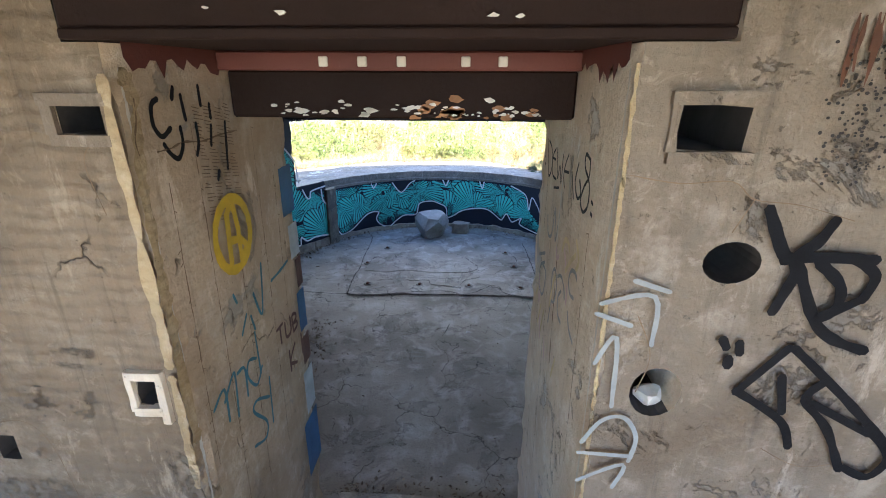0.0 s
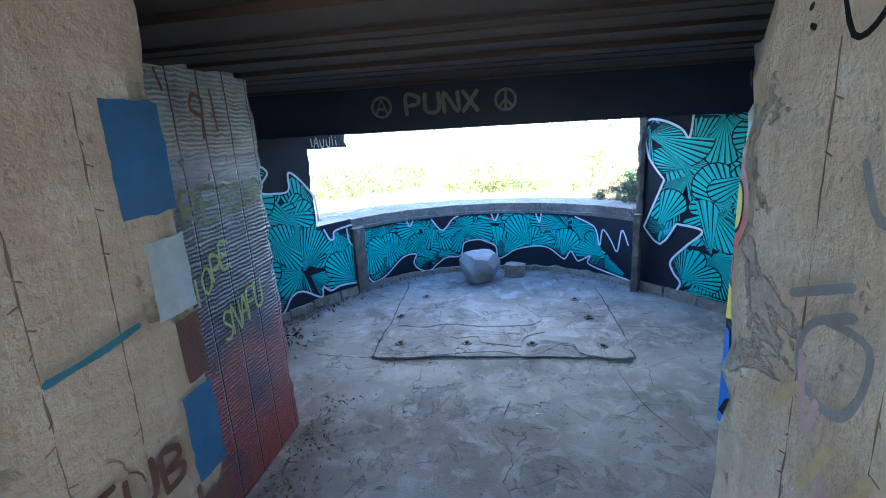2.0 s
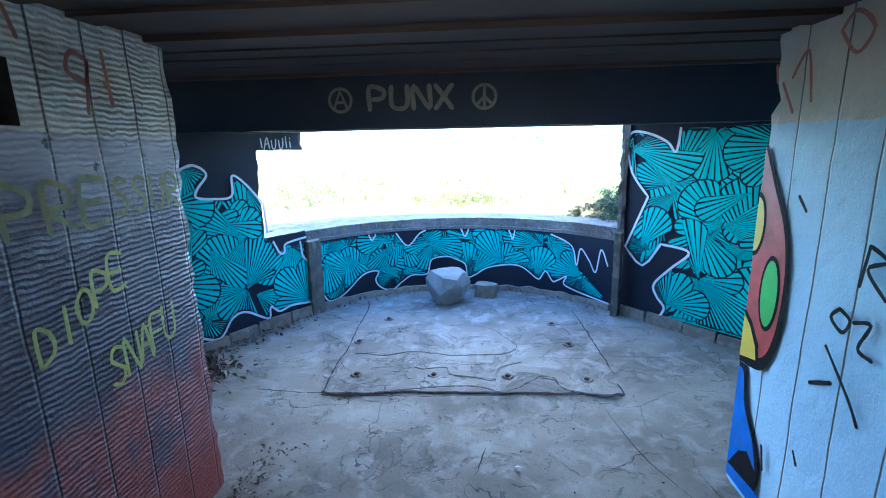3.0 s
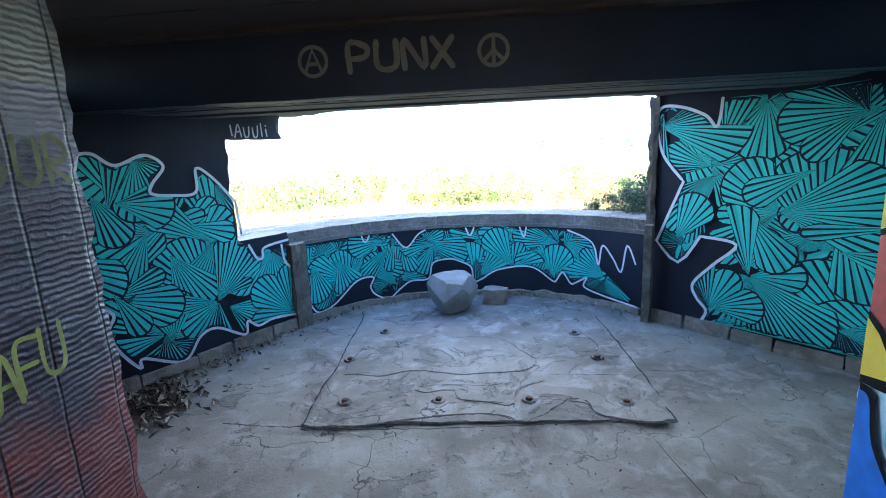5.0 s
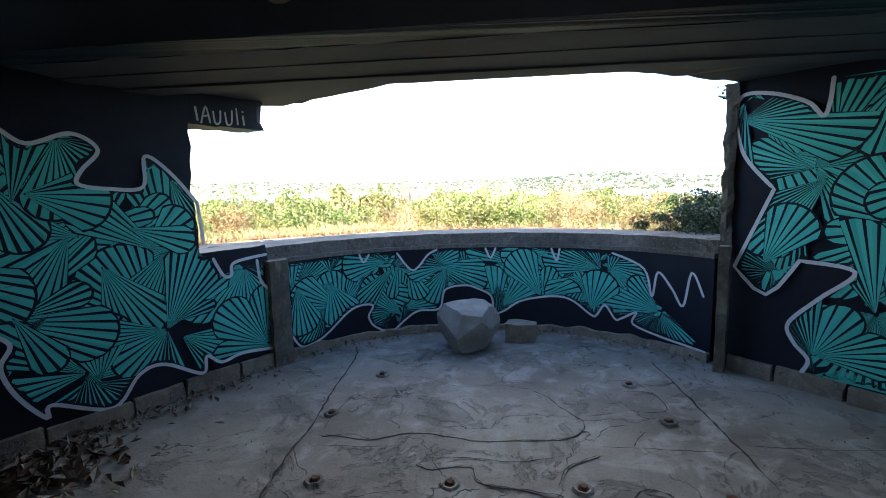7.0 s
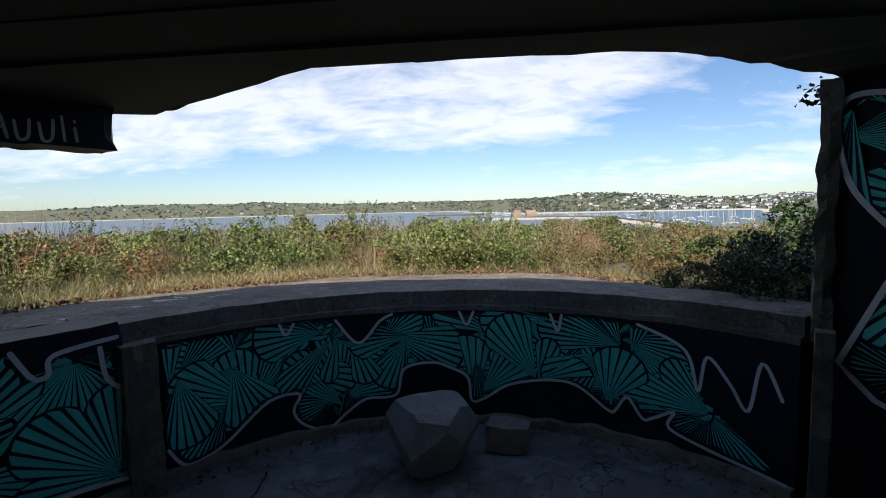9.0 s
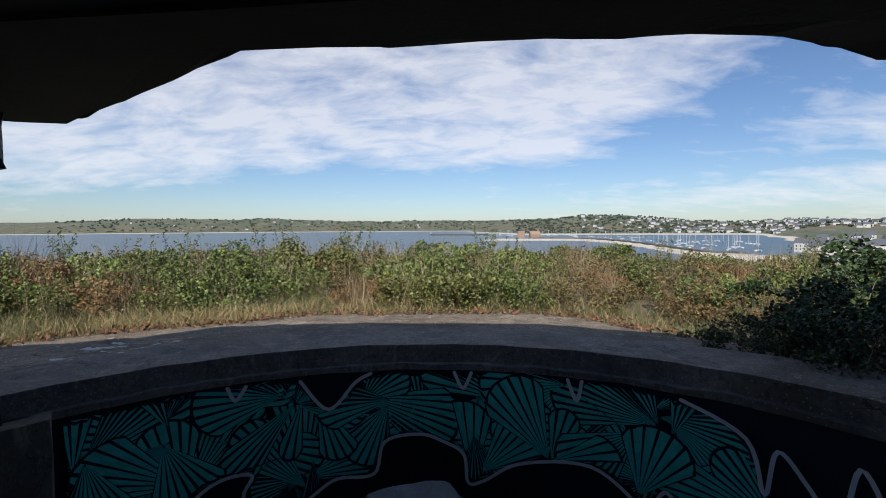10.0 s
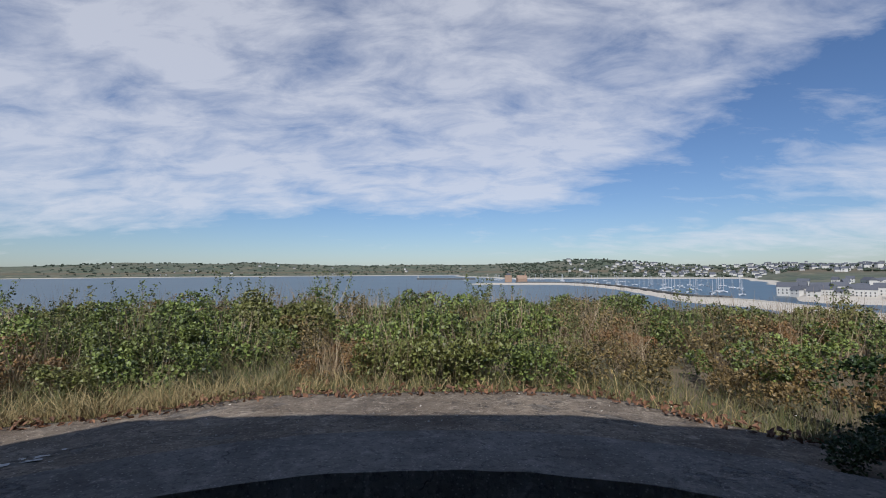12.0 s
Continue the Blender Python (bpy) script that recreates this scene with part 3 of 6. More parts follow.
def fans(bm, region, place, spacing, seed, off=0.007, gap=0.012, pitch=0.06, rows=1):
    """Fills a painted region with overlapping fans of thin wedges, each on its own dark ground."""
    rnd = random.Random(seed)
    us, vs = [p[0] for p in region], [p[1] for p in region]

    def free(hub, a, reach):
        """How far a line from the hub runs inside the region."""
        n = max(4, int(reach / 0.025))
        for k in range(1, n + 1):
            q = (hub[0] + reach * k / n * math.cos(a), hub[1] + reach * k / n * math.sin(a))
            if not inside(q, region):
                return max(0.0, reach * (k - 1) / n - 0.012)
        return reach

    hubs = []
    for _ in range(2500):
        q = (rnd.uniform(min(us), max(us)), rnd.uniform(min(vs), max(vs)))
        if inside(q, region) and all(math.dist(q, h) > spacing * (0.75 + 0.4 * ((i * 7919) % 10) / 10) for i, h in enumerate(hubs)):
            hubs.append(q)
    sectors = []
    for h in hubs:
        a = rnd.uniform(0, 6.28)
        start = a
        while a < start + 6.1:
            width = rnd.uniform(0.5, 1.3)
            off_hub = (h[0] + rnd.gauss(0, 0.22) * spacing, h[1] + rnd.gauss(0, 0.22) * spacing)
            hub = off_hub if rnd.random() < 0.6 and inside(off_hub, region) else h
            sectors.append((hub, a, min(width, start + 6.28 - a), spacing * rnd.uniform(0.8, 1.6)))
            a += width
    rnd.shuffle(sectors)
    sectors.sort(key=lambda q: -q[3] + rnd.uniform(-0.9, 0.9) * spacing)
    placed = []
    for h, a0, width, reach in sectors:
        mid, c = a0 + width / 2, 0.55 * reach
        centre = (h[0] + c * math.cos(mid), h[1] + c * math.sin(mid))
        layer = 0
        for pc, pr, pl in placed:
            if pl >= layer and math.dist(pc, centre) < pr + 0.5 * reach:
                layer = pl + 1
        layer = min(layer, 26)
        placed.append((centre, 0.5 * reach, layer))
        z = off + 0.0005 * layer

        def rim(t, grow=0.0):
            """Reach of the rounded rim at a share of the fan's width."""
            return free(h, a0 + width * t, reach * (1 - 0.9 * abs(t - 0.5) ** 2.2)) + grow

        n = max(3, round(width * reach / pitch * rnd.uniform(0.85, 1.15)))
        def strip(a, b, r0, ra, rb, height, sa=0.0, sb=0.0):
            """A band from the hub out between two lines of the fan, in short rows so that it follows a curved wall."""
            lines = []
            for t, r, side in ((a, ra, sa), (b, rb, sb)):
                ang = a0 + width * t
                lines.append([(h[0] + q * math.cos(ang) - side * q / max(r, 0.01) * math.sin(ang), h[1] + q * math.sin(ang) + side * q / max(r, 0.01) * math.cos(ang))
                              for q in [r0 + (max(r, r0 + 0.002) - r0) * k / rows for k in range(rows + 1)]])
            made = []
            for k in range(rows):
                made.append(bm.faces.new([bm.verts.new(place(*q, height)) for q in (lines[0][k], lines[0][k + 1], lines[1][k + 1], lines[1][k])]))
            return made

        for w in range(n):
            g = gap * rnd.uniform(0.75, 1.2)
            t0, tm, t1 = w / n, (w + 0.5) / n, (w + 1) / n
            r = [rim(t) for t in (t0, tm, t1)]
            for a, b, ra, rb in ((t0, tm, r[0], r[1]), (tm, t1, r[1], r[2])):
                for f in strip(a, b, 0.004, ra + 0.008, rb + 0.008, z):
                    f.material_index = 1
            if r[1] < 0.06:
                continue
            r = [max(q - gap * 0.4, 0.05) for q in r]
            strip(t0, tm, 0.014, r[0], r[1], z + 0.0003, g / 2, 0.0)
            strip(tm, t1, 0.014, r[1], r[2], z + 0.0003, 0.0, -g / 2)


# a simple stroke alphabet for the spray-can lettering; each stroke is a line of points in a 0..1 box
GLYPHS = {
    "A": ("0 0,.5 1,1 0", ".2 .4,.8 .4"), "B": ("0 0,0 1,.7 .9,.7 .6,.1 .5,.8 .35,.7 .05,0 0",), "C": ("1 .85,.5 1,0 .5,.5 0,1 .15",),
    "D": ("0 0,0 1,.7 .8,.8 .3,0 0",), "E": ("1 1,0 1,0 0,1 0", "0 .5,.8 .5"), "F": ("1 1,0 .95,0 0", "0 .5,.8 .5"), "I": (".5 0,.5 1",),
    "K": ("0 0,0 1", "1 1,0 .45,1 0"), "N": ("0 0,0 1,1 0,1 1",), "O": (".5 1,0 .6,.1 .15,.5 0,.95 .3,.9 .8,.5 1",), "P": ("0 0,0 1,.9 .85,.8 .5,0 .45",),
    "R": ("0 0,0 1,.9 .85,.8 .5,0 .45,1 0",), "S": ("1 .9,.4 1,.1 .7,.9 .35,.6 .02,0 .1",), "T": ("0 1,1 1", ".5 1,.5 0"), "U": ("0 1,0 .2,.5 0,1 .2,1 1",),
    "W": ("0 1,.2 0,.5 .7,.8 0,1 1",), "X": ("0 0,1 1", "0 1,1 0"), "V": ("0 1,.5 0,1 1",), "1": (".2 .8,.6 1,.6 0",), "6": ("1 1,.1 .5,.2 .05,.8 .05,.8 .5,.1 .4",),
    "8": (".5 .5,.1 .8,.5 1,.9 .8,.5 .5,0 .2,.5 0,1 .2,.5 .5",), "n": ("0 0,0 .6,.4 .7,.9 .5,1 0",), "d": ("1 1,1 0,.4 0,.1 .3,.5 .6,1 .5",), "i": (".5 0,.5 .6", ".5 .85,.5 .92"),
    "u": ("0 .7,.05 .1,.5 0,.9 .3,.9 .7,.95 0",), "l": (".3 1,.3 .1,.6 0",), ":": (".4 .2,.5 .3", ".4 .7,.5 .8"), "9": (".9 .6,.3 .5,.1 .8,.5 1,.9 .8,.8 0",), "2": ("0 .8,.5 1,.9 .7,0 0,1 0",),
    "0": (".5 1,0 .6,.1 .15,.5 0,.95 .3,.9 .8,.5 1",), "5": ("1 1,.1 1,.1 .55,.8 .5,.8 .1,0 0",),
}


def lettering(bm, text, u, v, w, h, place, width, du=1.25, dv=0.0, mirror=False, off=0.009, slant=0.0):
    for i, ch in enumerate(text):
        for stroke in GLYPHS.get(ch, ()):
            pts = [tuple(float(c) for c in q.split()) for q in stroke.split(",")]
            pts = [(u + (-1 if mirror else 1) * (i * du * w + (p[0] + slant * p[1]) * w), v + dv * i + p[1] * h) for p in pts]
            ribbon(bm, spline(pts, n=5) if len(pts) > 2 else pts, width, place, off, wob=0.25)


# ---- ground, water, far shore ----
EYE0 = (-0.27, 6.4)
SEA = -28.0


def smooth(a, b, x):
    t = min(max((x - a) / (b - a), 0), 1)
    return t * t * (3 - 2 * t)


def shore(az):
    """Distance of the near sand spit for a bearing in degrees."""
    return 1000 - 510 * smooth(8, 24, az) - 140 * smooth(24, 40, az)


def ground_z(x, y):
    dx, dy = x - EYE0[0], y - EYE0[1]
    r = math.hypot(dx, dy)
    az = math.degrees(math.atan2(dx, dy))
    a = abs(az)
    # the headland that the bunker stands on
    reach = 15 + 50 * smooth(55, 110, a)
    z = 0.80 - 0.085 * max(0, r - 6.5) * (1 - smooth(60, 100, a)) - 46 * smooth(reach, reach + 150 + 500 * smooth(60, 120, a), r) * (1 - smooth(100, 140, a))
    if y < 0:
        z = max(z, 1.0 - 0.0 * r) if r < 60 else z
    bumpy = noise.noise((x * 0.004, y * 0.004, 0)) * 18 + noise.noise((x * 0.02, y * 0.02, 3)) * 5
    if a < 75:
        # far coast across the bay
        top = 78 + 8 * noise.noise((az * 0.1, 0, 5)) - 20 * smooth(-30, -14, az) + 6 * smooth(-6, 4, az) - 30 * smooth(-38, -48, az)
        far = SEA - 8 + (top - SEA) * smooth(3150, 4300, r) + (6 + bumpy * 0.5) * smooth(3200, 3400, r)
        z = max(z, far) if az < 12 else z
        # hill and town side
        rs = 1650 - 1150 * smooth(27, 33, az)
        tz = SEA - 8 + (9 + bumpy * 0.2) * smooth(rs, rs * 1.06, r) + (48 + bumpy * 0.6 + 46 * math.exp(-((az - 12) / 6.5) ** 2)) * smooth(rs * 1.05, 2900, r)
        if az > -6:
            z = max(z, tz - 60 * (1 - smooth(-6, 3, az)))
        # sand spit before the harbour
        if -3 < az < 60:
            s = shore(az)
            z = max(z, SEA - 3 + 6.0 * math.exp(-((r - s * 1.07) / (s * (0.07 + 0.09 * smooth(8, 34, az)))) ** 2) * smooth(-3, 0, az))
    # room for the bunker
    if (-0.55 < y < 5.6 and abs(x) < 4.45) or (5.59 < y < 7.3 and -2.3 - 1.0 * (7.3 - y) < x < 1.7 + 1.1 * (7.3 - y)) or math.hypot(x + 0.29, y - 6.02) < 2.62:
        z = -0.6
    return z


def build_ground():
    na, radii = 288, [0.0, 0.45]
    while radii[-1] < 4820:
        radii.append(radii[-1] * (1.025 if 340 < radii[-1] < 1250 else 1.09))
    verts, faces = [(EYE0[0], EYE0[1], -0.6)], []
    for r in radii[1:]:
        for k in range(na):
            az = 2 * math.pi * k / na
            x, y = EYE0[0] + r * math.sin(az), EYE0[1] + r * math.cos(az)
            verts.append((x, y, ground_z(x, y) + (0.03 * noise.noise((x * 2, y * 2, 0)) if r < 40 else 0)))
    for k in range(na):
        faces.append((0, 1 + (k + 1) % na, 1 + k))
    for i in range(len(radii) - 2):
        for k in range(na):
            a, b = 1 + i * na + k, 1 + i * na + (k + 1) % na
            faces.append((a, b, b + na, a + na))
    return tagged(raw("ground", verts, faces, GROUNDM, True), "grassy headland, sand and far green coast", "ground", "", "structure")


build_ground()


def build_water():
    n = 96
    verts = [(EYE0[0], EYE0[1], SEA)] + [(EYE0[0] + 4850 * math.sin(2 * math.pi * k / n), EYE0[1] + 4850 * math.cos(2 * math.pi * k / n), SEA) for k in range(n)]
    tagged(raw("water", verts, [(0, 1 + (k + 1) % n, 1 + k) for k in range(n)], WATERM), "calm blue-grey bay water", "water", "", "structure")


build_water()

# ---- the bunker: floors ----


def build_floors():
    bm = bmesh.new()
    # room floor, a fine grid with slight unevenness
    x0, x1, y0, y1, st = -4.2, 4.2, 2.25, 8.6, 0.12
    nx, ny = round((x1 - x0) / st), round((y1 - y0) / st)
    g = [[bm.verts.new((x0 + st * i, y0 + st * j, 0.006 * noise.noise((i * 0.2, j * 0.2, 0)))) for i in range(nx + 1)] for j in range(ny + 1)]
    for j in range(ny):
        for i in range(nx):
            bm.faces.new((g[j][i], g[j][i + 1], g[j + 1][i + 1], g[j + 1][i]))
    structure("floor", bm, FLOORM, "dusty cracked grey concrete floor", "floor", True)
    bm = bmesh.new()
    box(bm, -4.2, 4.2, 2.0, 8.2, -0.4, -0.03)
    structure("floor_base", bm, GREYWALL, "rough concrete floor base", "floor")
    steps = new("entrance_steps")
    tagged(steps, "worn grey concrete steps down to the room", "steps", "", "structure")
    for k in range(6):
        bm = rough_prism([(-2.0, 1.85 - 0.45 * k), (2.0, 1.85 - 0.45 * k), (2.0, 2.3 - 0.45 * k), (-2.0, 2.3 - 0.45 * k)] if k > 1 else
                         [(-0.73, 1.85 - 0.45 * k), (0.55, 1.85 - 0.45 * k), (0.55, 2.3 - 0.45 * k), (-0.73, 2.3 - 0.45 * k)], -0.2, 0.09 + 0.18 * k, 0.12, 0.004, 0.02)
        part("step", bm, STEPM, steps)
    bm = bmesh.new()
    box(bm, -2.0, 2.0, -8.0, -0.4, 0.2, 0.99)
    structure("pavement", bm, STEPM, "bare concrete landing before the entrance", "pavement")


build_floors()

# ---- the bunker: walls ----
LA, LB = (-2.13, 7.17), (-3.95, 4.15)      # left mural wall, from the parapet back
RA, RB = (1.50, 7.33), (4.30, 4.19)        # right mural wall
PC, PR = (-0.29, 6.02), 2.24               # centre and radius of the curved parapet
PA0, PA1 = -54.5, 51.8


def along(A, B, u, side=0.0):
    l = math.dist(A, B)
    d = ((B[0] - A[0]) / l, (B[1] - A[1]) / l)
    return (A[0] + d[0] * u - d[1] * side, A[1] + d[1] * u + d[0] * side)


def on_left(u, v, off):
    x, y = along(LA, LB, u, off)
    return (x, y, v)


def on_right(u, v, off):
    x, y = along(RA, RB, u, -off)
    return (x, y, v)


def on_parapet(u, v, off):
    a = u / PR
    return (PC[0] + (PR - off) * math.sin(a), PC[1] + (PR - off) * math.cos(a), v)


def jamb_left(u, v, off):
    return (-0.70 - 0.015 * (u - 1.2) + off, u, v)


def jamb_right(u, v, off):
    return (0.535 - 0.03 * (u - 1.2) - off, u, v)


def on_front(u, v, off):
    return (-0.0367 + 1.1961 * u - 0.006 * v, 1.213 - off, -0.5149 + 1.1953 * v)


def on_purple(u, v, off):
    return (-1.62 + off, u, v)


def on_blue(u, v, off):
    return (1.40 - off, u, v)


def on_punx(u, v, off):
    return (u, 5.44 - off, v)


def on_floor(u, v, off):
    return (u, v, off)


TOP = 3.25
w_fl = structure("wall_front_left", rough_prism([(-4.2, 1.215), (-0.70, 1.215), (-0.716, 2.27), (-4.2, 2.27)], -0.3, TOP - 0.1, 0.07, 0.006, 0.03),
                 BROWNWALL, "stained brown combed concrete wall with chipped edge", "wall")
w_fr = structure("wall_front_right", rough_prism([(0.535, 1.215), (4.2, 1.215), (4.2, 2.40), (0.50, 2.40)], -0.3, TOP - 0.1, 0.07, 0.006, 0.03, seed=5),
                 TAN, "stained tan concrete wall covered with black tags", "wall")


def jamb_lining(ob, side, lining):
    """The faces that line the doorway take a paler material than the wall's front."""
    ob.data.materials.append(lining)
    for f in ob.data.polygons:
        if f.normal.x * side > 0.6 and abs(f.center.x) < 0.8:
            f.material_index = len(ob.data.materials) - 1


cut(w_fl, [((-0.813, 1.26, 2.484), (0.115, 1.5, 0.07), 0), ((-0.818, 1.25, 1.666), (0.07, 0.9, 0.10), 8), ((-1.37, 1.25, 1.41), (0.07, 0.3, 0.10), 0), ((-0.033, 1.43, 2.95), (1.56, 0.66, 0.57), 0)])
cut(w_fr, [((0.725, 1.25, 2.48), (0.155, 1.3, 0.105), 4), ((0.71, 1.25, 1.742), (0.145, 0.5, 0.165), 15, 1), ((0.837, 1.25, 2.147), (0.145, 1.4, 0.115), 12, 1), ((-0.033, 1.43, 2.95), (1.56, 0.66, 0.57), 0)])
jamb_lining(w_fl, 1, JAMBTAN), jamb_lining(w_fr, -1, JAMBM)
w_l2 = structure("wall_passage_left", rough_prism([(-4.2, 2.28), (-1.62, 2.28), (-1.62, 4.24), (-4.2, 4.24)], -0.3, 2.52, 0.07, 0.006, 0.025, seed=9),
                 PURPLEM, "purple and red painted board-marked concrete wall", "wall")
cut(w_l2, [((-2.0, 3.22, 2.18), (1.14, 0.36, 0.22), 0)])
w_r2 = structure("wall_passage_right", rough_prism([(1.40, 2.41), (4.2, 2.41), (4.2, 4.50), (1.40, 4.50)], -0.3, 2.52, 0.07, 0.006, 0.025, seed=13),
                 LIGHTBLUEM, "light blue painted board-marked concrete wall", "wall")
w_left = structure("wall_room_left", rough_prism([along(LA, LB, 0.54), along(LA, LB, 0.54, -0.35), along(LA, LB, 3.6, -0.35), along(LA, LB, 3.6)][::-1], -0.3, 2.3, 0.1, 0.004, 0.03, seed=21),
                   BLACKM, "black painted concrete wall with teal fan mural", "wall")
w_leftlow = structure("wall_room_left_sill", rough_prism([along(LA, LB, 0.0), along(LA, LB, 0.0, -0.3), along(LA, LB, 0.55, -0.3), along(LA, LB, 0.55)][::-1], -0.3, 1.03, 0.08, 0.004, 0.02, seed=22),
                      BLACKM, "low black painted wall under the opening", "wall")
w_right = structure("wall_room_right", rough_prism([along(RA, RB, 0.03), along(RA, RB, 0.03, 0.4), along(RA, RB, 4.2, 0.4), along(RA, RB, 4.2)], -0.3, 2.3, 0.1, 0.004, 0.025, seed=31),
                    BLACKM, "black painted concrete wall with large teal fan mural", "wall")
# hanging end of the lintel over the opening's left corner
structure("lintel_stub", rough_prism([along(LA, LB, -0.05), along(LA, LB, -0.05, -0.3), along(LA, LB, 0.58, -0.3), along(LA, LB, 0.58)][::-1], 1.965, 2.25, 0.06, 0.006, 0.03, seed=41),
          BLACKM, "broken black painted lintel end over the opening", "lintel")


def arc_band(r0, r1, z0, z1, a0, a1, seed, amp=0.006, n=70, top_noise=0.0):
    """A curved wall between two radii about the parapet's centre."""
    bm = bmesh.new()
    rings = []
    for k in range(n + 1):
        a = radians(a0 + (a1 - a0) * k / n)
        q = []
        for r, z in ((r0, z0), (r0, (z0 + z1) / 2), (r0, z1), (r1, z1), (r1, z0)):
            rr = r + amp * noise.noise((a * 9, z * 6, seed)) * (1 if r == r0 else 0)
            zz = z + (top_noise * noise.noise((a * 14, seed, r)) if z == z1 else 0)
            q.append(bm.verts.new((PC[0] + rr * math.sin(a), PC[1] + rr * math.cos(a), zz)))
        rings.append(q)
    for a, b in zip(rings, rings[1:]):
        for i in range(5):
            bm.faces.new((a[i], a[(i + 1) % 5], b[(i + 1) % 5], b[i]))
    bm.faces.new(rings[0][::-1])
    bm.faces.new(rings[-1])
    bmesh.ops.recalc_face_normals(bm, faces=bm.faces)
    return bm


w_par = structure("wall_parapet", arc_band(PR, PR + 0.5, -0.3, 0.855, PA0, PA1, 3), BLACKM, "curved black parapet wall with teal fan mural", "wall", False)
structure("trim_parapet_ledge", arc_band(PR - 0.012, PR + 0.5, 0.855, 0.89, PA0 - 1, PA1, 7, 0.02, 160, 0.012), RIMM, "pale chipped concrete ledge along the parapet", "trim")
structure("trim_parapet_rim", arc_band(PR + 0.035, PR + 0.5, 0.885, 0.998, PA0 - 6, PA1, 9, 0.012, 110, 0.006), RIMM, "grey concrete rim of the gun apron", "trim")


def apron_edge(a):
    """Outer edge of the apron for a bearing in degrees from the parapet's centre."""
    return 3.90 + 0.14 * noise.noise((a * 0.07, 3, 0)) + 0.10 * smooth(-20, -60, a) - 0.55 * smooth(8, 35, a)


def build_apron():
    bm = bmesh.new()
    na, nr = 90, 18
    rows = []
    for i in range(na + 1):
        a = -96 + 178 * i / na
        ra, ro = PR + 0.40, apron_edge(a)
        row = []
        for j in range(nr + 1):
            t = j / nr
            r = ra + (ro - ra) * t + (0.05 * noise.noise((a * 0.4, 8, 1)) if j == nr else 0)
            x, y = PC[0] + r * math.sin(radians(a)), PC[1] + r * math.cos(radians(a))
            z = 0.98 - 0.085 * t + 0.012 * noise.noise((x * 2.3, y * 2.3, 2)) + 0.004 * noise.noise((x * 11, y * 11, 2))
            row.append(bm.verts.new((x, y, z)))
        x, y, z = row[-1].co
        row.append(bm.verts.new((x, y, 0.6)))
        rows.append(row)
    for a, b in zip(rows, rows[1:]):
        for j in range(nr + 1):
            bm.faces.new((a[j], a[j + 1], b[j + 1], b[j]))
    bmesh.ops.recalc_face_normals(bm, faces=bm.faces)
    return structure("pavement_apron", bm, SLABM, "weathered concrete gun apron before the opening", "pavement", True)


apron = build_apron()

# ---- roof and ceilings ----
ROOF_EDGE = [along(RA, RB, 0.05), (0.55, 6.74), (-0.80, 6.69), (-1.50, 7.12), (-2.08, 7.44), along(LA, LB, 0.2, -0.3)]


def build_roof():
    poly = [(-4.6, 5.50), (4.6, 5.50), (4.6, 4.6), along(RA, RB, 2.0, 0.6), along(RA, RB, 0.05, 0.5)] + ROOF_EDGE + [along(LA, LB, 1.2, -0.6), (-4.6, 5.6)]
    structure("roof_front", rough_prism([p for p in poly if p != (4.6, 4.6)], 2.18, 2.56, 0.06, 0.012, 0.02, seed=51), SOFFITM, "dark concrete roof lip with ragged edge", "roof")
    upper = [(-4.6, 5.50), (4.6, 5.50), (3.2, 6.2), (1.9, 7.0), (1.0, 6.72), (0.41, 6.68), (0.14, 6.82), (-0.37, 6.79), (-1.06, 6.73), (-1.76, 6.70), (-2.62, 6.58), (-2.95, 6.1), (-4.6, 5.6)]
    structure("roof_upper", rough_prism(upper, 2.561, TOP, 0.12, 0.012, 0.03, seed=52), SLABM, "thick weathered concrete roof slab", "roof")
    bm = rough_prism([(-4.6, 2.42), (4.6, 2.42), (4.6, 5.43), (-4.6, 5.43)], 2.56, TOP, 0.3, 0.01, 0.02)
    structure("roof_back", bm, SOFFITM, "thick concrete roof slab", "roof")
    # unseen canopy, added to keep direct sun off the entrance front
    bm = rough_prism([(-4.6, -2.1), (4.6, -2.1), (4.6, 2.415), (-4.6, 2.415)], 3.16, TOP + 0.2, 0.3, 0.01, 0.02)
    structure("roof_porch", bm, GREYWALL, "concrete canopy slab added out of view to shade the entrance", "roof")


build_roof()


def board_ceiling(bm, x0, x1, y0, y1, z, drop, seed, wmin=0.07, wmax=0.2):
    """Boards across the passage, each a little lower or higher than its neighbour."""
    rnd = random.Random(seed)
    y = y0
    while y < y1 - 0.01:
        w = min(rnd.uniform(wmin, wmax), y1 - y)
        zz = z - rnd.uniform(0, drop)
        n = 26
        cols = []
        for i in range(n + 1):
            x = x0 + (x1 - x0) * i / n
            e0, e1 = (0.006 * noise.noise((x * 5, y * 9 + s, seed)) for s in (0, 4))
            dz = 0.004 * noise.noise((x * 3, y * 7, seed))
            cols.append([bm.verts.new(p) for p in ((x, y + 0.003 + e0, zz + dz), (x, y + w - 0.003 + e1, zz + dz), (x, y + w - 0.003 + e1, z + 0.07), (x, y + 0.003 + e0, z + 0.07))])
        for a, b in zip(cols, cols[1:]):
            for i in range(4):
                bm.faces.new((a[i], b[i], b[(i + 1) % 4], a[(i + 1) % 4]))
        bm.faces.new(cols[0])
        bm.faces.new(cols[-1][::-1])
        y += w
    bmesh.ops.recalc_face_normals(bm, faces=bm.faces)
    return bm


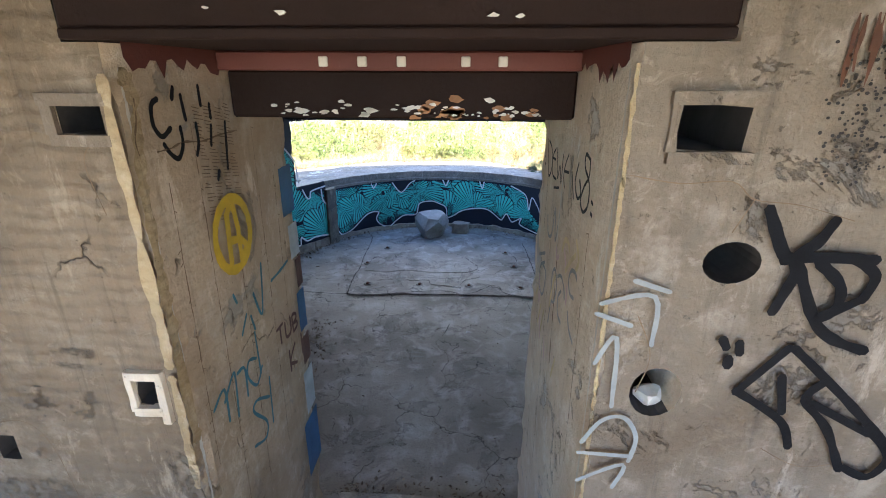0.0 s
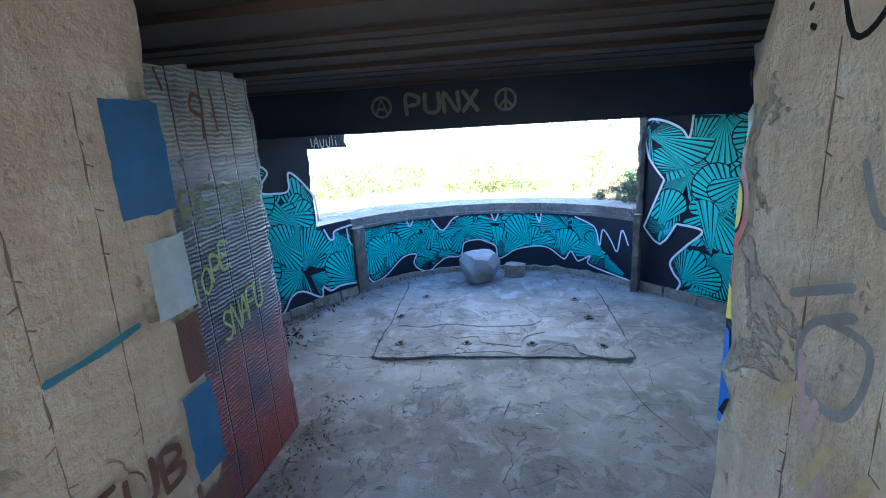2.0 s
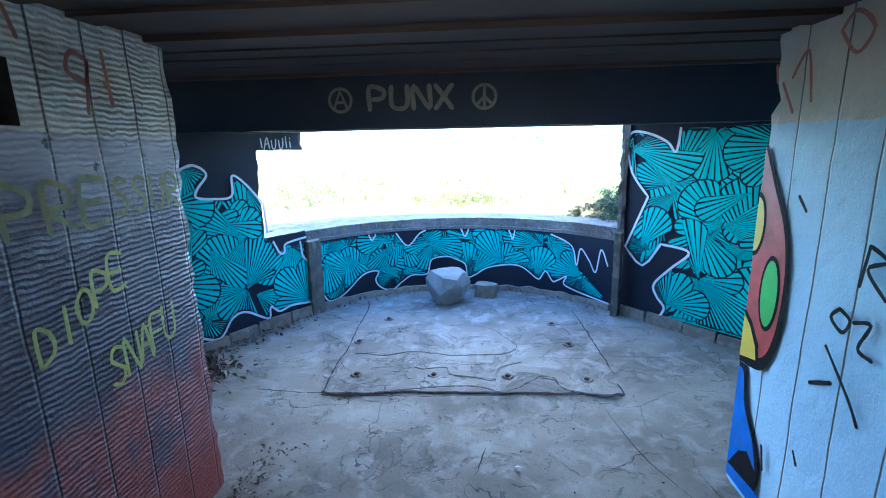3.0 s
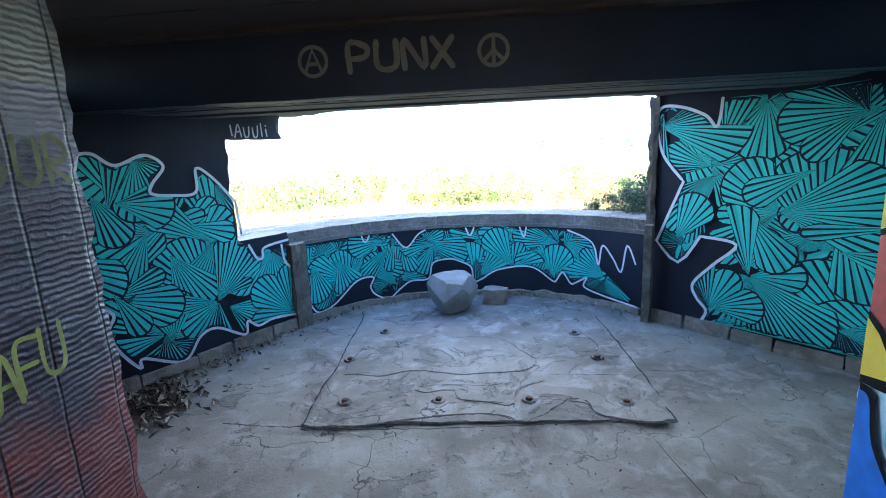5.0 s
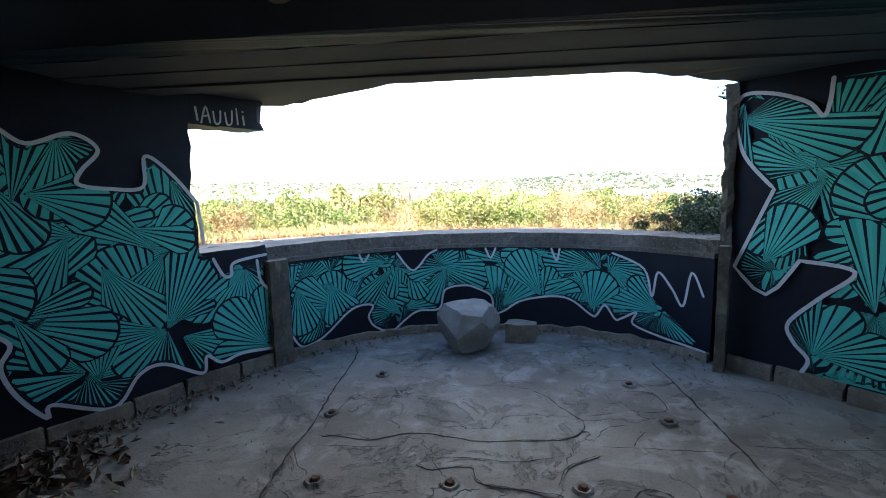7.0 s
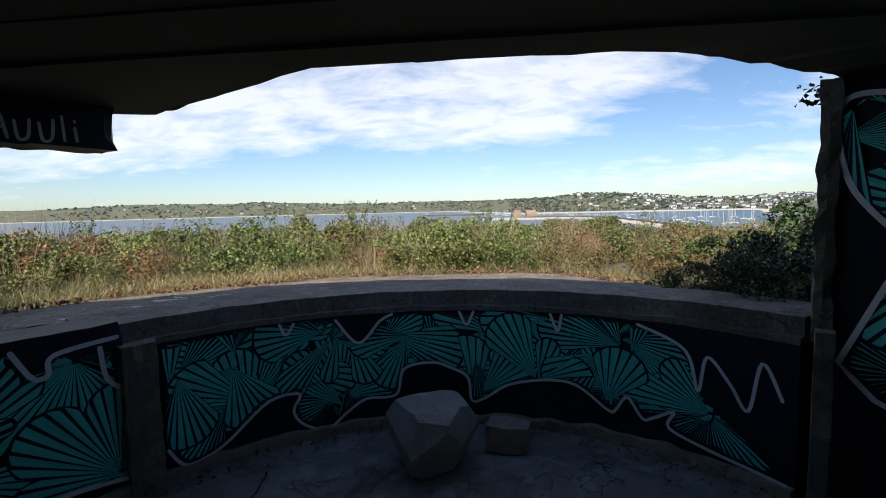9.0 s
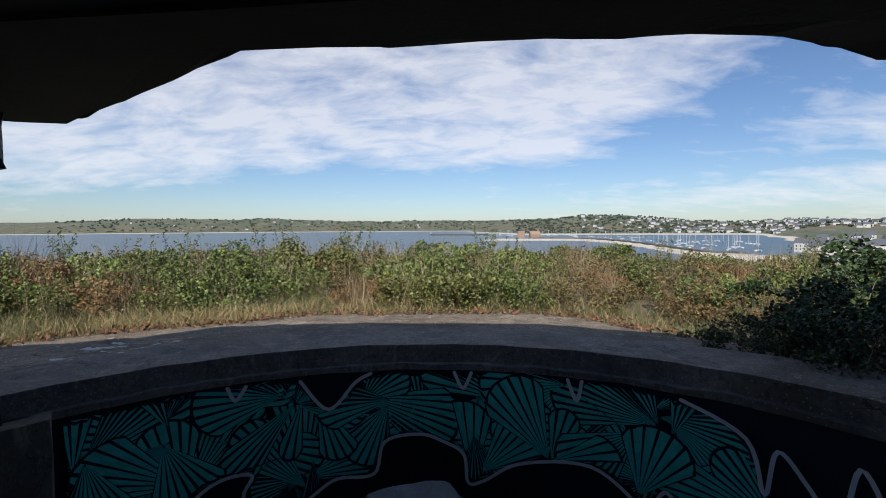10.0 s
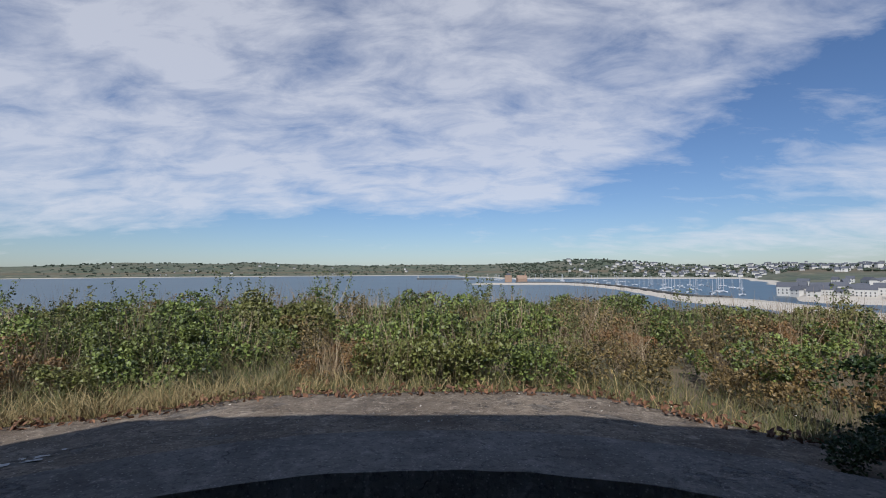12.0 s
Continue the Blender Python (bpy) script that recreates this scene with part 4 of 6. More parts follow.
bm = board_ceiling(bmesh.new(), -4.2, 4.2, 1.862, 5.44, 2.50, 0.035, 4)
structure("ceiling", bm, BROWNCEIL, "dark brown ribbed ceiling of the passage", "ceiling")
bm = board_ceiling(bmesh.new(), -2.75, 2.35, 5.62, 6.62, 2.165, 0.045, 11, 0.10, 0.26)
structure("ceiling_opening", bm, SOFFITM, "dark layered board-marked soffit above the opening", "ceiling")
w_punx = structure("beam", rough_prism([(-3.9, 5.44), (3.7, 5.44), (3.7, 5.64), (-3.9, 5.64)], 2.11, 2.52, 0.09, 0.005, 0.012, seed=61), BLACKM, "black painted concrete beam across the room", "beam")


def build_lintels():
    """The rusted steel lintel over the entrance, in two steps."""
    l = tagged(new("steel_lintel"), "rusted brown steel lintel with flaking lime spots", "lintel", "", "structure")
    bm = box(bmesh.new(), -0.79, 0.725, 1.185, 1.70, 2.69, 3.158, 0.008)
    part("front_beam", bm, STEELM, l)
    part("front_flange", box(bmesh.new(), -0.785, 0.72, 1.175, 1.72, 2.668, 2.692, 0.004), STEELM, l)
    part("red_flange", box(bmesh.new(), -0.698, 0.518, 1.70, 1.86, 2.606, 2.666, 0.006), REDM, l, "red lead painted flange")
    part("rear_beam", box(bmesh.new(), -0.698, 0.516, 1.765, 1.86, 2.448, 2.608, 0.008), STEELM, l)
    rnd = random.Random(8)
    bm = bmesh.new()
    for k in range(84):
        low = k < 60
        x = rnd.uniform(-0.58, 0.40)
        z = (2.458 + abs(rnd.gauss(0, 0.022))) if low else rnd.uniform(2.71, 2.86)
        y = 1.763 if low else 1.183
        s = rnd.uniform(0.003, 0.011) * (1.7 if rnd.random() < 0.25 else 1)
        pts = [(x + s * rnd.uniform(0.4, 1.9) * math.cos(q), y, z + s * 0.6 * rnd.uniform(0.6, 1.2) * math.sin(q)) for q in [2 * math.pi * i / 7 for i in range(7)]]
        r = bmesh.ops.extrude_face_region(bm, geom=[bm.faces.new([bm.verts.new(p) for p in pts])])
        bmesh.ops.translate(bm, vec=(0, -0.005, 0), verts=[v for v in r["geom"] if isinstance(v, bmesh.types.BMVert)])
    for x in (-0.33, -0.20, -0.07, 0.14, 0.26):
        box(bm, x - 0.015, x + 0.015, 1.69, 1.702, 2.618, 2.65, 0.003)
    bmesh.ops.recalc_face_normals(bm, faces=bm.faces)
    part("lime_flakes", bm, FLAKEM, l, "white lime flakes")
    bm = bmesh.new()
    for k in range(26):
        x, z, w = rnd.uniform(-0.1, 0.42), 2.452 + abs(rnd.gauss(0, 0.03)), rnd.uniform(0.008, 0.03)
        bm.faces.new([bm.verts.new((x + w * rnd.uniform(0.6, 1.4) * math.cos(a), 1.7625, z + 0.45 * w * rnd.uniform(0.5, 1.4) * math.sin(a))) for a in [2 * math.pi * i / 9 for i in range(9)]])
    part("rust_scale", bm, RUSTSCALEM, l, "orange rust scale")


build_lintels()

# unseen side walls, added to close the entrance yard and limit its daylight
structure("wall_yard_left", rough_prism([(-2.4, -3.5), (-2.0, -3.5), (-2.0, 1.205), (-2.4, 1.205)], -0.3, 3.15, 0.2, 0.008, 0.02), GREYWALL, "unseen grey concrete side wall added beside the entrance", "wall")
structure("wall_yard_right", rough_prism([(2.0, -3.5), (2.4, -3.5), (2.4, 1.205), (2.0, 1.205)], -0.3, 3.15, 0.2, 0.008, 0.02), GREYWALL, "unseen grey concrete side wall added beside the entrance", "wall")


def build_skirting():
    for name, A, B, u0, u1, s in (("baseboard_left", LA, LB, 0.0, 3.3, 1), ("baseboard_right", RA, RB, 0.06, 3.8, -1)):
        bm = bmesh.new()
        u, k = u0, 0
        rnd = random.Random(3)
        while u < u1:
            w = min(rnd.uniform(0.28, 0.5), u1 - u)
            q = [along(A, B, u + 0.004, s * -0.05), along(A, B, u + w - 0.004, s * -0.05), along(A, B, u + w - 0.004, s * (0.03 + 0.02 * rnd.random())), along(A, B, u + 0.004, s * (0.03 + 0.02 * rnd.random()))]
            rough_prism(q if s > 0 else q[::-1], -0.05, 0.10 + 0.03 * rnd.random(), 0.08, 0.004, 0.015, bm, k)
            u += w
            k += 1
        bmesh.ops.recalc_face_normals(bm, faces=bm.faces)
        structure(name, bm, GREYWALL, "worn concrete kerb along the wall foot", "baseboard")
    bm = arc_band(PR - 0.05, PR + 0.02, -0.05, 0.07, PA0, PA1, 17, 0.03, 90, 0.03)
    structure("baseboard_parapet", bm, GREYWALL, "crumbling concrete kerb along the parapet foot", "baseboard")


build_skirting()
p = tagged(new("timber_post"), "weathered grey timber post at the parapet end", "post", "", "structure")
bm = rough_prism([(1.40, 7.20), (1.47, 7.16), (1.53, 7.26), (1.46, 7.30)], 0, 0.98, 0.07, 0.004, 0.01)
part("post_lower", bm, POSTM, p)
bm = rough_prism([(1.44, 7.31), (1.52, 7.25), (1.56, 7.32), (1.49, 7.38)], 0.9, 2.17, 0.06, 0.008, 0.03, seed=4)
part("post_upper", bm, POSTM, p)
p = tagged(new("pilaster"), "dark worn pilaster at the parapet end", "pilaster", "", "structure")
bm = rough_prism([(-2.19, 7.14), (-2.10, 7.10), (-1.99, 7.25), (-2.08, 7.33)], 0, 0.90, 0.08, 0.005, 0.015)
part("pilaster_shaft", bm, POSTM, p)

# ---- murals ----
L_TOP = [(3.3, 1.95), (2.9, 1.75), (2.5, 1.92), (2.1, 1.75), (1.74, 1.84), (1.60, 1.86), (1.46, 1.77), (1.25, 1.84), (1.12, 1.75), (1.22, 1.62), (1.24, 1.54), (1.08, 1.51), (0.89, 1.52), (0.86, 1.72), (0.71, 1.61), (0.55, 1.40)]
L_BOT = [(0.0, 0.16), (0.30, 0.20), (0.47, 0.18), (0.58, 0.26), (0.62, 0.14), (0.87, 0.29), (1.03, 0.27), (1.2, 0.10), (1.5, 0.24), (1.53, 0.17), (1.65, 0.35), (1.70, 0.53), (1.65, 0.66), (1.81, 0.79), (1.9, 0.86), (2.3, 0.5), (2.9, 0.4), (3.3, 0.5)]


def paint(name, mat, parent, fill, label=""):
    bm = bmesh.new()
    fill(bm)
    return part(name, bm, mat, parent, label)


def mural_left():
    top, bot = spline(L_TOP), spline(L_BOT)
    region = top + [(0.57, 1.02), (0.48, 1.0), (0.40, 0.84), (0.33, 0.92), (0.05, 0.92)] + bot
    region = [p for p in region if p[0] < 3.2]
    low = [p for p in region if p[0] < 0.56] + [(0.56, 0.2)]
    paint("mural_fans", [TEALM, BLACKM], w_left, lambda b: fans(b, region, on_left, 0.42, 3, 0.009, 0.020, 0.066), "teal painted fans with black lines")
    for line in (top, bot, spline([(0.55, 1.40), (0.53, 1.10)]), spline([(0.47, 0.98), (0.40, 0.84), (0.34, 0.84), (0.31, 0.93), (0.04, 0.96)]), spline([(0.12, 0.92), (0.10, 0.75), (0.02, 0.66)])):
        paint("mural_outline", WHITEM, w_left, lambda b: ribbon(b, line, 0.024, on_left, 0.022), "white painted outline")


def mural_right():
    edge = [(0.61, 2.10), (0.60, 1.95), (0.57, 1.87), (0.48, 1.97), (0.27, 2.06), (0.08, 2.07), (0.05, 1.90), (0.12, 1.64), (0.32, 1.40)]
    edge2 = [(0.32, 1.40), (0.09, 0.82)]
    edge3 = [(0.09, 0.82), (0.31, 0.64), (0.50, 0.91)]
    edge4 = [(0.50, 0.91), (0.80, 0.87), (0.62, 0.66), (0.46, 0.46), (0.50, 0.33), (0.59, 0.23), (0.56, 0.13)]
    line = spline(edge) + edge2[1:] + spline(edge3, n=3)[1:] + spline(edge4)[1:]
    region = line + [(4.0, 0.14), (4.0, 2.12)]
    paint("mural_fans", [TEALM, BLACKM], w_right, lambda b: fans(b, region, on_right, 0.50, 8, 0.009, 0.020, 0.068), "teal painted fans with black lines")
    paint("mural_outline", WHITEM, w_right, lambda b: ribbon(b, line, 0.026, on_right, 0.022), "white painted outline")
    paint("mural_skirt", TEALM, w_right, lambda b: patch(b, [(0.62, 0.125), (3.9, 0.125), (3.9, 0.2), (0.75, 0.2)], on_right, 0.009), "plain teal strip")


def deg(*pts):
    return [(radians(a) * PR, v) for a, v in pts]


def mural_parapet():
    top = deg((-53, 0.845), (-34.9, 0.845), (-33.9, 0.77), (-32.5, 0.84), (-25.1, 0.83), (-21.1, 0.65), (-17, 0.80), (-14.7, 0.845), (-1.9, 0.845), (-0.6, 0.75), (0.7, 0.845), (15, 0.845), (16.3, 0.73), (17, 0.845), (29.8, 0.83), (37.1, 0.71), (39.1, 0.47), (40.3, 0.69), (43.5, 0.56), (46, 0.43), (47.6, 0.72), (50.2, 0.54))
    bot = deg((51, 0.08), (41.5, 0.12), (35, 0.19), (35.7, 0.30), (32.5, 0.23), (30.8, 0.21), (28.3, 0.33), (26.4, 0.23), (25, 0.22), (18.3, 0.37), (8.1, 0.32), (2.8, 0.2), (0.2, 0.18), (-0.5, 0.35), (-3.9, 0.43), (-7.4, 0.47), (-12.7, 0.43), (-14.4, 0.24), (-20, 0.23), (-23.6, 0.15), (-27.4, 0.05), (-31.6, 0.12), (-33.2, 0.23), (-32.1, 0.34), (-37.4, 0.33), (-44.9, 0.12), (-50.4, 0.07), (-53, 0.2))
    # the two tips at the right end run on as a loop over dark ground
    region = spline(top[:17], n=4) + spline(bot, n=4)
    paint("mural_fans", [TEALM, BLACKM], w_par, lambda b: fans(b, region, on_parapet, 0.40, 14, 0.012, 0.017, 0.060, 8), "teal painted fans with black lines")
    for seg in (bot, top[1:4], top[4:8], top[8:11], top[11:14], top[14:22]):
        paint("mural_outline", WHITEM, w_par, lambda b: ribbon(b, spline(seg), 0.02, on_parapet, 0.025), "white painted outline")


mural_left(), mural_right(), mural_parapet()

# ---- graffiti ----


def strokes(name, mat, parent, place, width, lines, label, smooth_it=True, wob=0.3):
    bm = bmesh.new()
    for text in lines:
        pts = [tuple(float(c) for c in q.split(",")) for q in text.split()]
        ribbon(bm, spline(pts, n=5) if smooth_it and len(pts) > 2 else pts, width, place, 0.012, wob=wob)
    return part(name, bm, mat, parent, label)


strokes("graffiti", TAGBLACKM, w_fr, on_front, 0.024, ["0.784,2.350 0.833,2.255 0.864,2.237 0.931,2.106 0.985,2.058 1.055,2.033", "0.916,2.329 0.892,2.281 0.857,2.250 0.866,2.211 0.841,2.123", "0.908,2.239 0.962,2.189 0.968,2.136 0.938,2.107", "0.837,2.242 0.905,2.251 1.015,2.248", "1.013,2.158 0.941,2.113", "0.982,2.247 1.028,2.211 1.018,2.158"], "thick black spray tag")
strokes("graffiti", TAGBLACKM, w_fr, on_front, 0.021, ["0.899,2.032 0.809,1.910", "0.808,1.914 0.926,1.834 0.961,1.760", "0.901,1.956 0.923,1.861", "0.911,2.032 1.048,1.909 1.183,1.777", "0.993,1.946 0.967,1.897 1.035,1.817 1.094,1.699", "0.983,1.889 1.132,1.809", "1.123,1.824 1.193,1.747 1.165,1.681 1.099,1.707", "0.751,2.050 0.762,2.030", "0.791,2.040 0.796,2.015", "0.774,2.000 0.776,1.980"], "black spray tag")
strokes("graffiti", TAGGREYM, w_fr, on_front, 0.011, ["0.477,2.128 0.590,2.148 0.599,2.026", "0.469,2.103 0.548,2.075", "0.478,1.973 0.520,2.044 0.531,1.854", "0.471,1.743 0.512,1.811 0.565,1.823 0.601,1.765 0.592,1.690", "0.465,1.711 0.597,1.706", "0.471,1.621 0.580,1.679 0.562,1.603", "0.542,2.186 0.618,2.162"], "pale grey spray tag")
strokes("graffiti", TAGBLACKM, w_fl, jamb_left, 0.016, ["1.343,2.530 1.315,2.515 1.307,2.468 1.323,2.439 1.344,2.431 1.380,2.449", "1.337,2.409 1.358,2.381 1.389,2.361 1.414,2.378 1.428,2.407 1.427,2.446", "1.423,2.557 1.410,2.528", "1.454,2.535 1.460,2.467", "1.555,2.558 1.554,2.503", "1.604,2.502 1.602,2.460", "1.508,2.449 1.506,2.392 1.487,2.358", "1.594,2.435 1.577,2.376", "1.687,2.437 1.674,2.357 1.660,2.283", "1.607,2.283 1.592,2.258"], "black marker strokes")
strokes("graffiti", TEALTAGM, w_fl, jamb_left, 0.014, ["1.562,1.834 1.578,1.795", "1.711,1.768 1.764,1.650 1.811,1.858", "1.886,1.747 1.993,1.751 2.084,1.762", "1.630,1.717 1.578,1.659", "1.662,1.694 1.681,1.625", "1.316,1.516 1.395,1.544 1.395,1.408", "1.385,1.499 1.453,1.553 1.477,1.543 1.456,1.378", "1.493,1.542 1.549,1.527 1.543,1.405", "1.677,1.611 1.678,1.417", "1.655,1.504 1.595,1.528 1.568,1.477 1.630,1.392 1.694,1.439", "1.715,1.268 1.610,1.330 1.571,1.303 1.665,1.177 1.637,1.115 1.539,1.157", "1.740,1.350 1.719,1.129"], "petrol blue spray letters")
bm = bmesh.new()
ribbon(bm, disc(1.635, 2.045, 0.128, 0.132, 0, 365, 40), 0.038, jamb_left, 0.011, wob=0.3)
for a in ([(1.585, 1.95), (1.60, 2.13), (1.625, 2.15)], [(1.65, 2.15), (1.665, 2.06), (1.66, 1.94)], [(1.60, 2.03), (1.665, 2.02)], [(1.665, 2.02), (1.71, 1.98), (1.66, 1.94)]):
    ribbon(bm, a, 0.032, jamb_left, 0.013, wob=0.3)
part("graffiti", bm, YELLOWM, w_fl, "yellow spray-painted circled letter")
bm = bmesh.new()
lettering(bm, "TUB", 1.885, 1.412, 0.066, 0.085, jamb_left, 0.016, 1.38, -0.012)
lettering(bm, "KI", 1.985, 1.215, 0.075, 0.11, jamb_left, 0.018, 1.7)
part("graffiti", bm, BROWNM, w_fl, "brown painted letters TUB KI")
for mat, u0, u1, v0, v1 in ((BLUEM, 2.11, 2.262, 1.966, 2.194), (PALEBLUEM, 2.146, 2.262, 1.74, 1.912), (BROWNM, 2.187, 2.262, 1.57, 1.725), (BLUEM, 2.159, 2.262, 1.325, 1.551),
                            (BROWNM, 2.156, 2.262, 1.13, 1.289), (PALEBLUEM, 2.127, 2.262, 0.83, 1.085), (BLUEM, 2.06, 2.262, 0.45, 0.80)):
    bm = bmesh.new()
    q = [(u + 0.006 * noise.noise((u * 40, v * 40, 1)), v + 0.006 * noise.noise((u * 40, v * 40, 5))) for u, v, _ in
         [(a, b, 0) for a, b, c in resample([(u0, v0), (u1, v0), (u1, v1), (u0, v1)], 0.03)]]
    patch(bm, q, jamb_left, 0.010)
    part("painted_patch", bm, mat, w_fl)
strokes("graffiti", TAGBLACKM, w_fr, jamb_right, 0.012, ["1.661,2.287 1.608,2.210", "1.579,2.332 1.604,2.267 1.557,2.225 1.520,2.246 1.547,2.284", "1.464,2.362 1.516,2.370 1.515,2.332 1.451,2.294 1.441,2.233 1.487,2.198 1.530,2.223 1.504,2.273 1.460,2.314 1.464,2.362", "1.403,2.252 1.390,2.248", "1.399,2.219 1.385,2.215"], "black marker number 168")
strokes("graffiti", TAGBLACKM, w_fr, jamb_right, 0.010, ["2.146,2.336 2.089,2.197 2.030,2.227 2.045,2.303 2.120,2.333", "1.964,2.322 2.015,2.283 1.996,2.215 1.917,2.209", "2.013,2.278 1.952,2.281", "1.932,2.328 1.890,2.220 1.863,2.273 1.821,2.214 1.821,2.319", "1.731,2.335 1.768,2.296 1.782,2.249 1.754,2.214", "1.770,2.270 1.707,2.277", "2.190,2.256 2.194,2.253", "2.186,2.226 2.177,2.222", "1.954,2.168 1.858,2.189"], "black marker tag DEWC")
strokes("graffiti", TAGGREYM, w_fr, jamb_right, 0.014, ["2.147,1.808 2.015,1.862", "2.004,1.821 2.092,1.773 2.105,1.689 2.019,1.660 1.974,1.712 1.971,1.792 2.056,1.795", "1.832,1.624 1.816,1.720 1.829,1.838 1.783,1.880 1.736,1.834 1.760,1.752 1.819,1.732", "1.727,1.876 1.675,1.899 1.619,1.881 1.594,1.846", "1.457,1.982 1.489,1.994 1.538,1.978 1.557,1.937 1.528,1.901 1.474,1.907", "1.613,1.739 1.671,1.748 1.690,1.803 1.652,1.849", "1.544,1.821 1.505,1.776 1.442,1.759", "2.03,2.03 1.99,1.96 1.92,1.98 1.90,2.08", "1.88,2.10 1.84,1.98 1.80,2.10"], "faded grey spray tag")
FADEDYEL = m_plain("faded_yellow_spray", (0.62, 0.50, 0.27), 0.7, 0.3)
FADEDPINK = m_plain("faded_pink_spray", (0.60, 0.42, 0.42), 0.7, 0.2)
strokes("graffiti", FADEDYEL, w_fr, jamb_right, 0.020, ["1.701,1.992 1.672,2.041 1.622,2.049 1.596,2.031", "1.621,1.945 1.568,1.999 1.504,2.049", "2.062,1.497 2.006,1.613", "1.83,1.70 1.80,1.80 1.77,1.86", "2.15,1.60 2.10,1.66", "1.97,1.50 1.93,1.62", "1.70,1.45 1.66,1.55", "1.52,2.09 1.47,2.04 1.50,1.99"], "faded yellow spray strokes")
strokes("graffiti", FADEDPINK, w_fr, jamb_right, 0.016, ["1.580,1.900 1.576,1.838", "1.80,1.97 1.78,1.93 1.75,1.95", "2.02,1.55 1.98,1.46", "2.10,1.72 2.07,1.60 2.05,1.66", "1.88,1.52 1.85,1.44", "1.66,2.01 1.62,1.97"], "faded pink spray strokes")
strokes("mortar_seam", FLAKEM, w_fr, jamb_right, 0.015, ["1.797,2.268 1.785,2.177 1.794,2.080 1.788,1.978"], "cream twisted mortar seam", True, 1.6)
strokes("pitted_seam", BROWNSEAMM, w_fr, jamb_right, 0.009, ["1.788,1.978 1.776,1.840 1.764,1.676 1.748,1.476"], "pitted brown seam", True, 2.2)
bm = bmesh.new()
lettering(bm, "PRE", 3.26, 1.70, 0.11, 0.17, on_purple, 0.024, 1.45)
lettering(bm, "SSUR", 3.74, 1.715, 0.075, 0.15, on_purple, 0.02, 1.5)
part("graffiti", bm, OLIVEFADEM, w_l2, "faded yellow-green spray letters")
bm = bmesh.new()
lettering(bm, "DIOPE", 3.285, 1.23, 0.075, 0.14, on_purple, 0.017, 1.2, 0.046)
lettering(bm, "SNAFU", 3.57, 1.0, 0.075, 0.17, on_purple, 0.017, 1.15, 0.018)
part("graffiti", bm, OLIVEM, w_l2, "yellow-green spray words DIOPE and SNAFU")
FADEDRED = m_plain("faded_red_spray", (0.40, 0.16, 0.12), 0.7, 0.3)
strokes("graffiti", FADEDRED, w_l2, on_purple, 0.018, ["3.71,2.33 3.64,2.35 3.61,2.28 3.69,2.25 3.71,2.33 3.68,2.13", "3.79,2.38 3.81,2.17", "3.25,2.45 3.27,2.33", "3.4,2.45 3.43,2.36"], "faded red spray strokes")
strokes("graffiti", TAGBLACKM, w_r2, on_blue, 0.017, ["3.72,1.58 3.74,1.42", "3.72,1.58 3.64,1.54 3.72,1.49 3.62,1.40", "3.82,1.30 3.86,1.25 3.79,1.21 3.76,1.27 3.82,1.30", "3.74,1.27 3.66,1.29 3.70,1.18 3.63,1.16",
        "3.86,1.12 3.70,0.96 3.64,0.88", "3.92,0.92 3.80,0.98", "4.18,0.42 4.15,0.30", "3.95,0.55 3.92,0.5", "4.16,1.72 4.10,1.66"], "black marker tag")
strokes("graffiti", FADEDRED, w_r2, on_blue, 0.018, ["4.46,2.33 4.44,2.25", "4.40,2.24 4.30,2.10", "4.33,2.26 4.24,2.36 4.18,2.14", "4.05,2.40 3.98,2.46 3.88,2.38 3.95,2.30 4.05,2.40", "3.78,2.3 3.7,2.42"], "faded red spray strokes")


def painted_figure():
    """Rounded colour shapes along the edge of the blue wall."""
    def add(mat, poly, off, label=""):
        bm = bmesh.new()
        patch(bm, poly, on_blue, off)
        part("painted_shape", bm, mat, w_r2, label)
    outline = spline([(4.475, 1.98), (4.36, 1.78), (4.22, 1.55), (4.17, 1.30), (4.18, 0.98), (4.27, 0.80), (4.47, 0.76)])
    add(TAGBLACKM, outline + [(4.475, 1.9)], 0.009, "black outline")
    inner = spline([(4.475, 1.94), (4.37, 1.76), (4.24, 1.54), (4.19, 1.30), (4.21, 1.02), (4.29, 0.86), (4.475, 0.83)])
    add(REDPM, inner, 0.011, "red painted drop")
    add(TAGBLACKM, disc(4.29, 1.21, 0.085, 0.20), 0.013)
    add(GREENPM, disc(4.29, 1.21, 0.066, 0.175), 0.015, "green painted oval")
    add(TAGBLACKM, disc(4.475, 1.54, 0.085, 0.17, 90, 270), 0.013)
    add(YELPM, disc(4.475, 1.54, 0.068, 0.145, 90, 270), 0.015, "yellow painted half oval")
    add(TAGBLACKM, [(4.475, 1.07), (4.40, 1.02), (4.32, 0.92), (4.30, 0.81), (4.475, 0.76)], 0.013)
    add(YELPM, [(4.475, 1.04), (4.41, 0.99), (4.345, 0.90), (4.325, 0.83), (4.475, 0.795)], 0.015, "yellow painted wedge")
    add(TAGBLACKM, spline([(4.475, 0.76), (4.40, 0.74), (4.36, 0.55), (4.25, 0.40), (4.18, 0.22), (4.22, 0.05)]) + [(4.475, 0.05)], 0.009)
    add(DBLUEM, spline([(4.475, 0.73), (4.42, 0.71), (4.38, 0.54), (4.27, 0.39), (4.21, 0.24)]) + [(4.3, 0.3), (4.38, 0.25), (4.475, 0.1)], 0.011, "blue painted foot")
    add(DBLUEM, [(4.475, 0.04), (4.475, 0.11), (4.2, 0.13), (3.95, 0.11), (3.95, 0.04)], 0.011, "blue painted foot strip")


